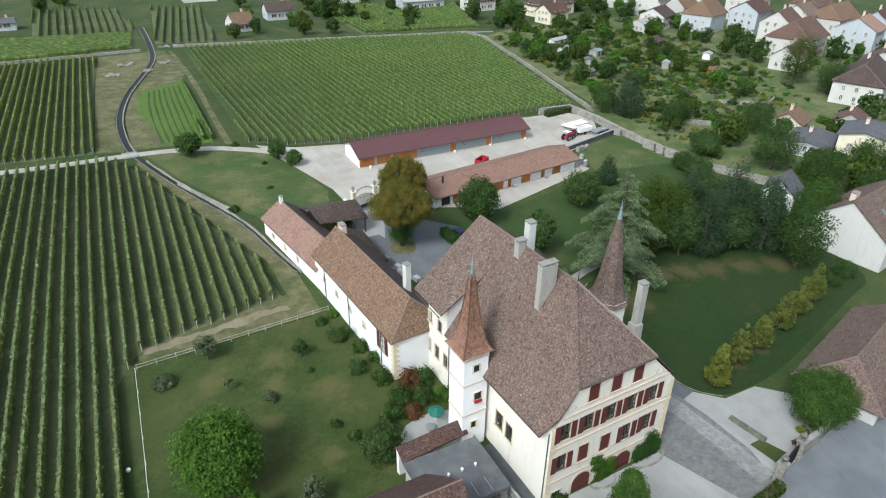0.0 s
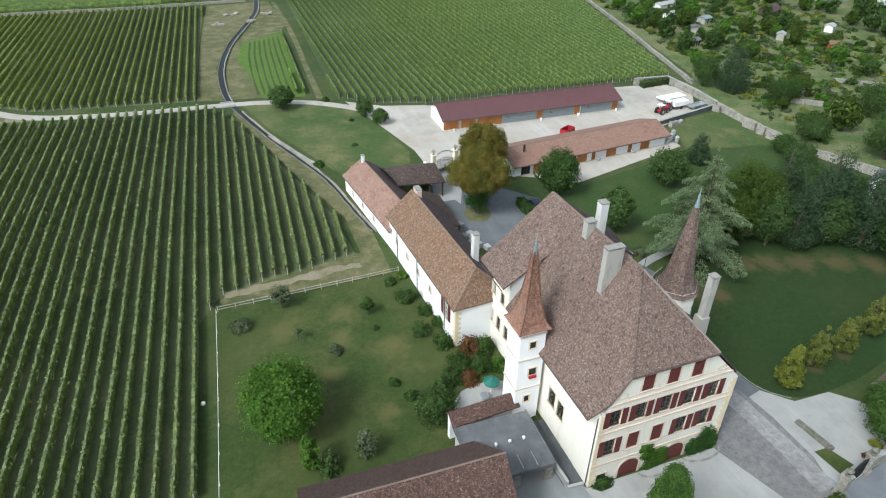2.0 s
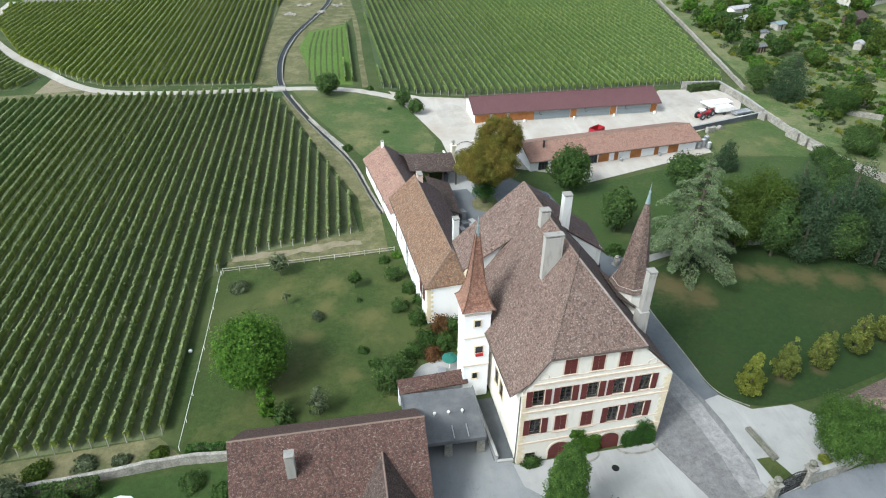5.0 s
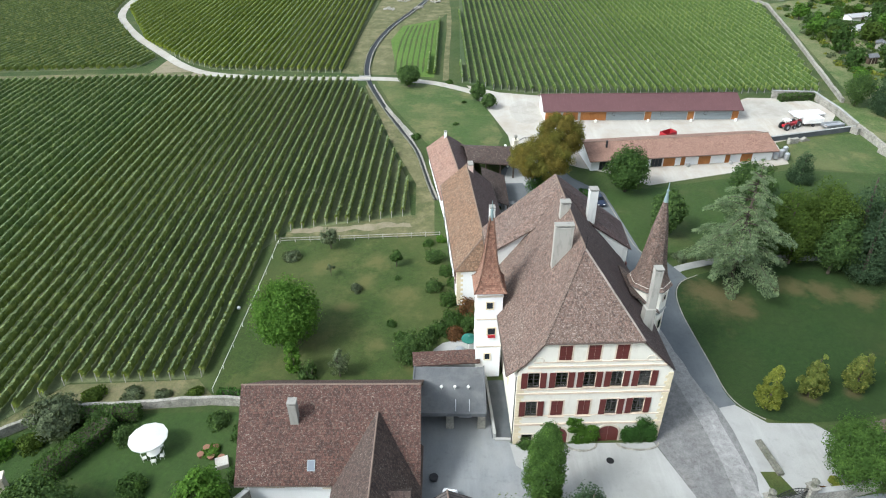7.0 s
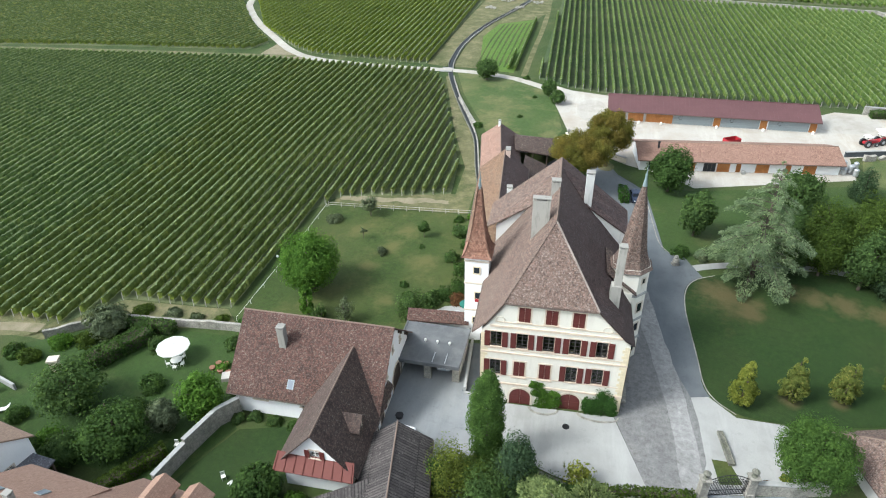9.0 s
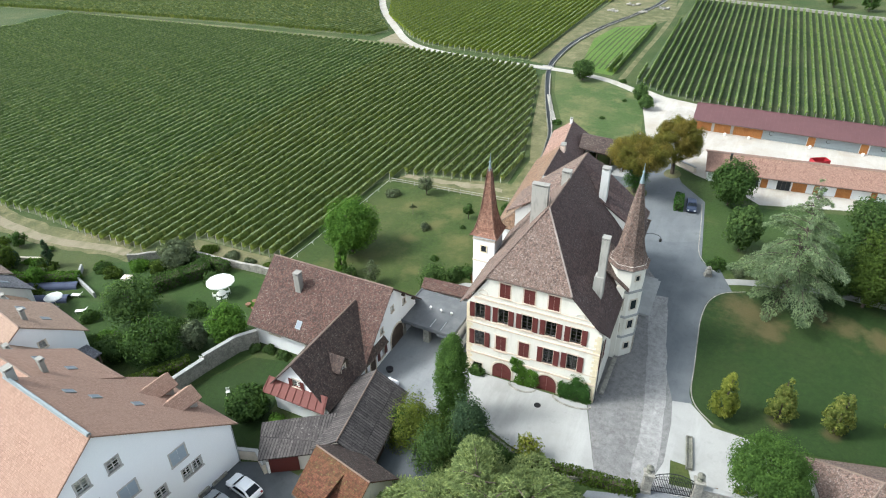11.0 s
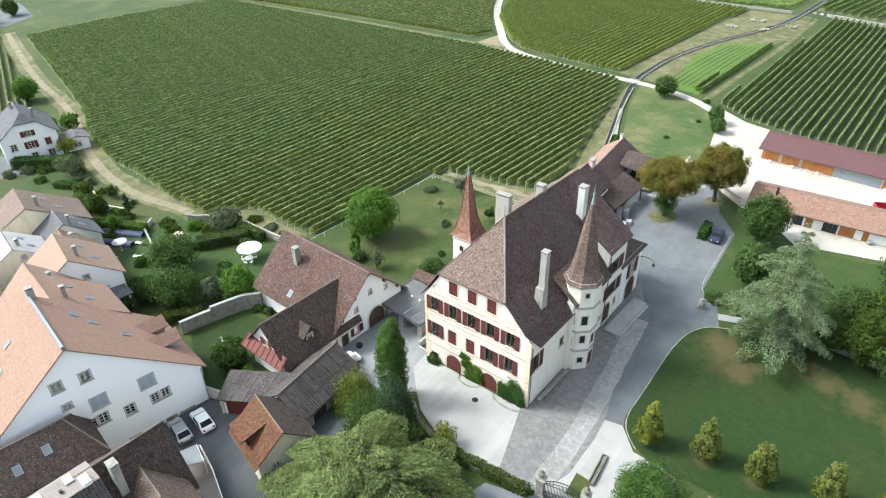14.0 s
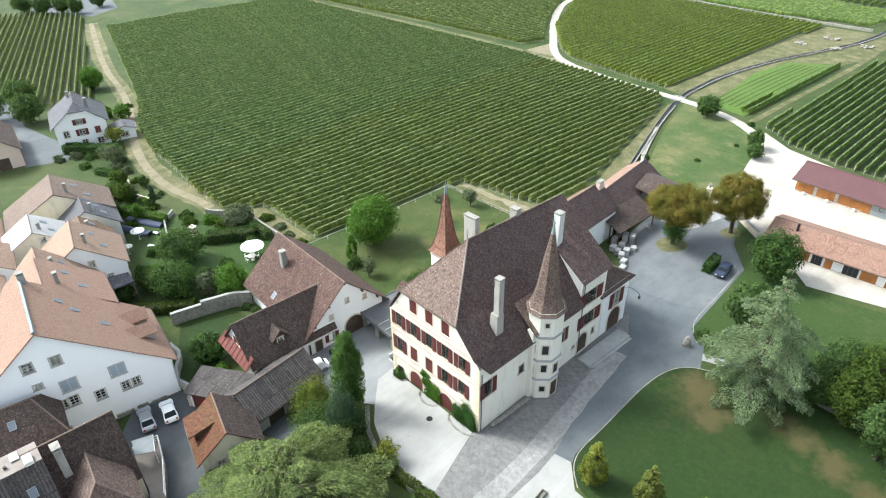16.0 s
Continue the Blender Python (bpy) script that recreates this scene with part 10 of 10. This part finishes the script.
for x0, y0, x1, y1 in ((-40, 22.6, -32.6, 26.6), (-37.6, 20.2, -31, 23.6)):
    t = thing("shade_net", "long dark blue covered garden bed", "cover", on_ground(x0, y0, math.degrees(math.atan2(y1 - y0, x1 - x0))))
    L_ = math.dist((x0, y0), (x1, y1))
    bm = bmesh.new()
    n = 8
    prev = None
    for i in range(n + 1):
        a = math.pi * i / n
        ring = [bm.verts.new((x, 0.9 * math.cos(a), 0.85 * math.sin(a))) for x in (0, L_)]
        if prev:
            bm.faces.new((prev[0], prev[1], ring[1], ring[0]))
        prev = ring
    bmesh.ops.solidify(bm, geom=bm.faces[:], thickness=0.03)
    part("cover", bm, M['tarp_blue'], t)
pl = thing("planter_bed", "raised wooden bed with pots of flowers", "planter", on_ground(-3.4, 33.6, 20))
for k, (x, y) in enumerate(((-0.9, 0.4), (0.2, -0.3), (0.8, 0.9), (1.3, -0.8), (-0.2, 1.2))):
    bm = bmesh.new()
    lathe(bm, [(0.25, 0), (0.36, 0.4), (0.4, 0.5), (0.3, 0.5)], 12, x, y)
    part("flower_pot", bm, M['terracotta'], pl)
bm = bmesh.new()
box(bm, 0.6, 2.0, -2.2, -0.9, 0, 0.6)
part("wooden_box", bm, M['wood_grey'], pl)
bush("leafy pot plants beside the wooden box", -3.3, 34.2, 1.0, 1.1, 'leaf_light')
tr = thing("raised_terrace", "raised terrace with a pinkish floor and white railing", "terrace", Matrix.Identity(4))
edge = [(21.9, 4.9), (25.8, 4.0), (30.6, 2.3)]
bm = bmesh.new()
prism(bm, [(21.8, 1.9), (24.3, 1.5), (28.4, 1.25), (30.4, 0.6), *edge[::-1]], -2.2, 0.2)
part("floor", bm, M['pink_flat'], tr)
for z in (0.55, 0.9, 1.25):
    for a, b in list(zip(edge, edge[1:])) + [((21.8, 1.9), edge[0])]:
        bm = bmesh.new()
        rod(bm, (*a, z), (*b, z), 0.045 if z < 1 else 0.07, 6)
        part("rail", bm, M['frame_white'], tr)
for a, b in list(zip(edge, edge[1:])) + [((21.8, 1.9), edge[0])]:
    n_ = max(2, round(math.dist(a, b) / 1.0))
    for k in range(n_):
        x, y = a[0] + (b[0] - a[0]) * k / n_, a[1] + (b[1] - a[1]) * k / n_
        bm = bmesh.new()
        rod(bm, (x, y, 0.19), (x, y, 1.25), 0.05, 6)
        part("rail_post", bm, M['frame_white'], tr)
bm = bmesh.new()
slab(bm, [[(22.0, 2.1, 2.5), (24.6, 1.6, 2.7), (25.2, 3.6, 2.3), (22.3, 4.4, 2.1)]], 0.05)
part("canopy", bm, M['carglass_pale'], tr, "pale corrugated canopy")
bm = bmesh.new()
for x, y, z in ((22.3, 4.4, 2.06), (25.2, 3.6, 2.26), (22.0, 2.1, 2.46)):
    rod(bm, (x, y, 0.19), (x, y, z), 0.05, 6)
rod(bm, (22.3, 4.4, 2.06), (25.2, 3.6, 2.26), 0.05, 6)
part("canopy_frame", bm, M['frame_white'], tr)
tb = thing("trestle_table", "long wooden table in the cart shed court", "table", on_ground(33.4, 97.0, 10))
bm = bmesh.new()
box(bm, -1.1, 1.1, -0.4, 0.4, 0.7, 0.76)
part("tabletop", bm, M['wood_grey'], tb)
for sx in (-0.9, 0.9):
    for sy in (-0.32, 0.32):
        bm = bmesh.new()
        box(bm, sx - 0.04, sx + 0.04, sy - 0.04, sy + 0.04, 0, 0.7)
        part("leg", bm, M['wood_dark'], tb)
for x, y, c in ((22.0, 30.2, 0), (21.4, 25.6, 0)):
    w = thing("flower_tub", "dark round flower tub beside the barn", "planter", on_ground(x, y))
    bm = bmesh.new()
    lathe(bm, [(0.4, -0.1), (0.5, 0.45), (0.44, 0.46), (0.05, 0.4)], 14)
    part("tub", bm, M['black'], w)


# ---------------------------------------------------------------- allotment sheds and garden things
def garden_shed(label, x, y, turn, l, w, eave, ridge, wall, roof):
    return gable_house("garden_shed", label, "shed", x, y, turn, l, w, eave, ridge, wall, roof, over=0.25, base=-0.4, caps=False, doors=[(0, l * 0.5, 0, 0.9, 1.9, 'wood_dark', False)])


for lb, x, y, tn, l, w, e, r_, wl, rf in (
        ("turquoise-roofed garden shed in the allotments", 162.4, 186.7, 20, 4.0, 3.0, 2.0, 2.5, 'wood_grey', 'copper'),
        ("low white greenhouse in the allotments", 162.2, 209.2, 15, 9.0, 3.6, 1.6, 2.3, 'frame_white', 'tin_white'),
        ("dark timber pavilion in the allotments", 193.5, 190.1, 25, 7.0, 5.0, 2.2, 3.8, 'wood_dark', 'tile_dark'),
        ("white garden shed in the allotments", 197.5, 166.4, 30, 3.4, 2.6, 2.0, 2.6, 'frame_white', 'tin_white'),
        ("red-roofed tool hut in the allotments", 171.5, 139.7, 10, 2.6, 2.2, 1.9, 2.4, 'wood', 'tin_red'),
        ("grey tool hut in the allotments", 174.1, 163.4, 40, 3.0, 2.2, 1.9, 2.4, 'wood_grey', 'tin_white'),
        ("brown tool hut in the allotments", 142.3, 165.4, 10, 2.6, 2.2, 1.9, 2.5, 'wood_dark', 'flat_roof'),
        ("grey tool hut in the allotments", 152.0, 178.0, 60, 2.8, 2.2, 1.9, 2.4, 'wood_grey', 'flat_roof'),
        ("brown tool hut in the allotments", 182.0, 150.0, -20, 3.0, 2.4, 1.9, 2.6, 'wood', 'tile_wing'),
        ("pale greenhouse in the allotments", 155.0, 196.0, 30, 5.0, 2.8, 1.5, 2.2, 'frame_white', 'tin_white')):
    garden_shed(lb, x, y, tn, l, w, e, r_, wl, rf)
stone_wall("allotment_wall", "pale stone garden wall in the allotments", [(137, 126), (144, 121)], 1.3, 0.4, 'stone', rough_top=0.1)
stone_wall("allotment_wall", "pale stone garden wall in the allotments", [(158, 126), (170, 118), (176, 121)], 1.2, 0.4, 'stone', rough_top=0.1)
ra = random.Random(5)
for i in range(26):                                   # planted beds between low paths
    x, y = ra.uniform(140, 200), ra.uniform(122, 205)
    if y < 105 + (x - 140) * 0.3:
        continue
    bed = thing("garden_bed", "planted vegetable bed of leafy rows", "bed", on_ground(x, y, 20 + ra.choice((0, 90))), "beds in the allotments")
    L_, W_ = ra.uniform(3, 7), ra.uniform(1.6, 3.2)
    bm = bmesh.new()
    box(bm, -L_ / 2, L_ / 2, -W_ / 2, W_ / 2, -0.3, 0.14)
    part("soil", bm, M['bare'], bed)
    rows = int(W_ / 0.6)
    rr = np.random.default_rng(i)
    k = int(L_ * 9) * rows
    c = np.stack([rr.uniform(-L_ / 2, L_ / 2, k), (rr.integers(0, rows, k) + 0.5) * W_ / rows - W_ / 2 + rr.normal(0, 0.08, k), 0.14 + rr.uniform(0, 0.4, k)], -1)
    v = leaf_cards(rr, c, np.tile(np.array((0, 0, 1.0)), (k, 1)), 0.3)
    bulk("leafy_crop", v, np.arange(len(v)).reshape(-1, 4), M[ra.choice(('leaf_light', 'leaf', 'vine_bright', 'leaf_yellow'))], bed)
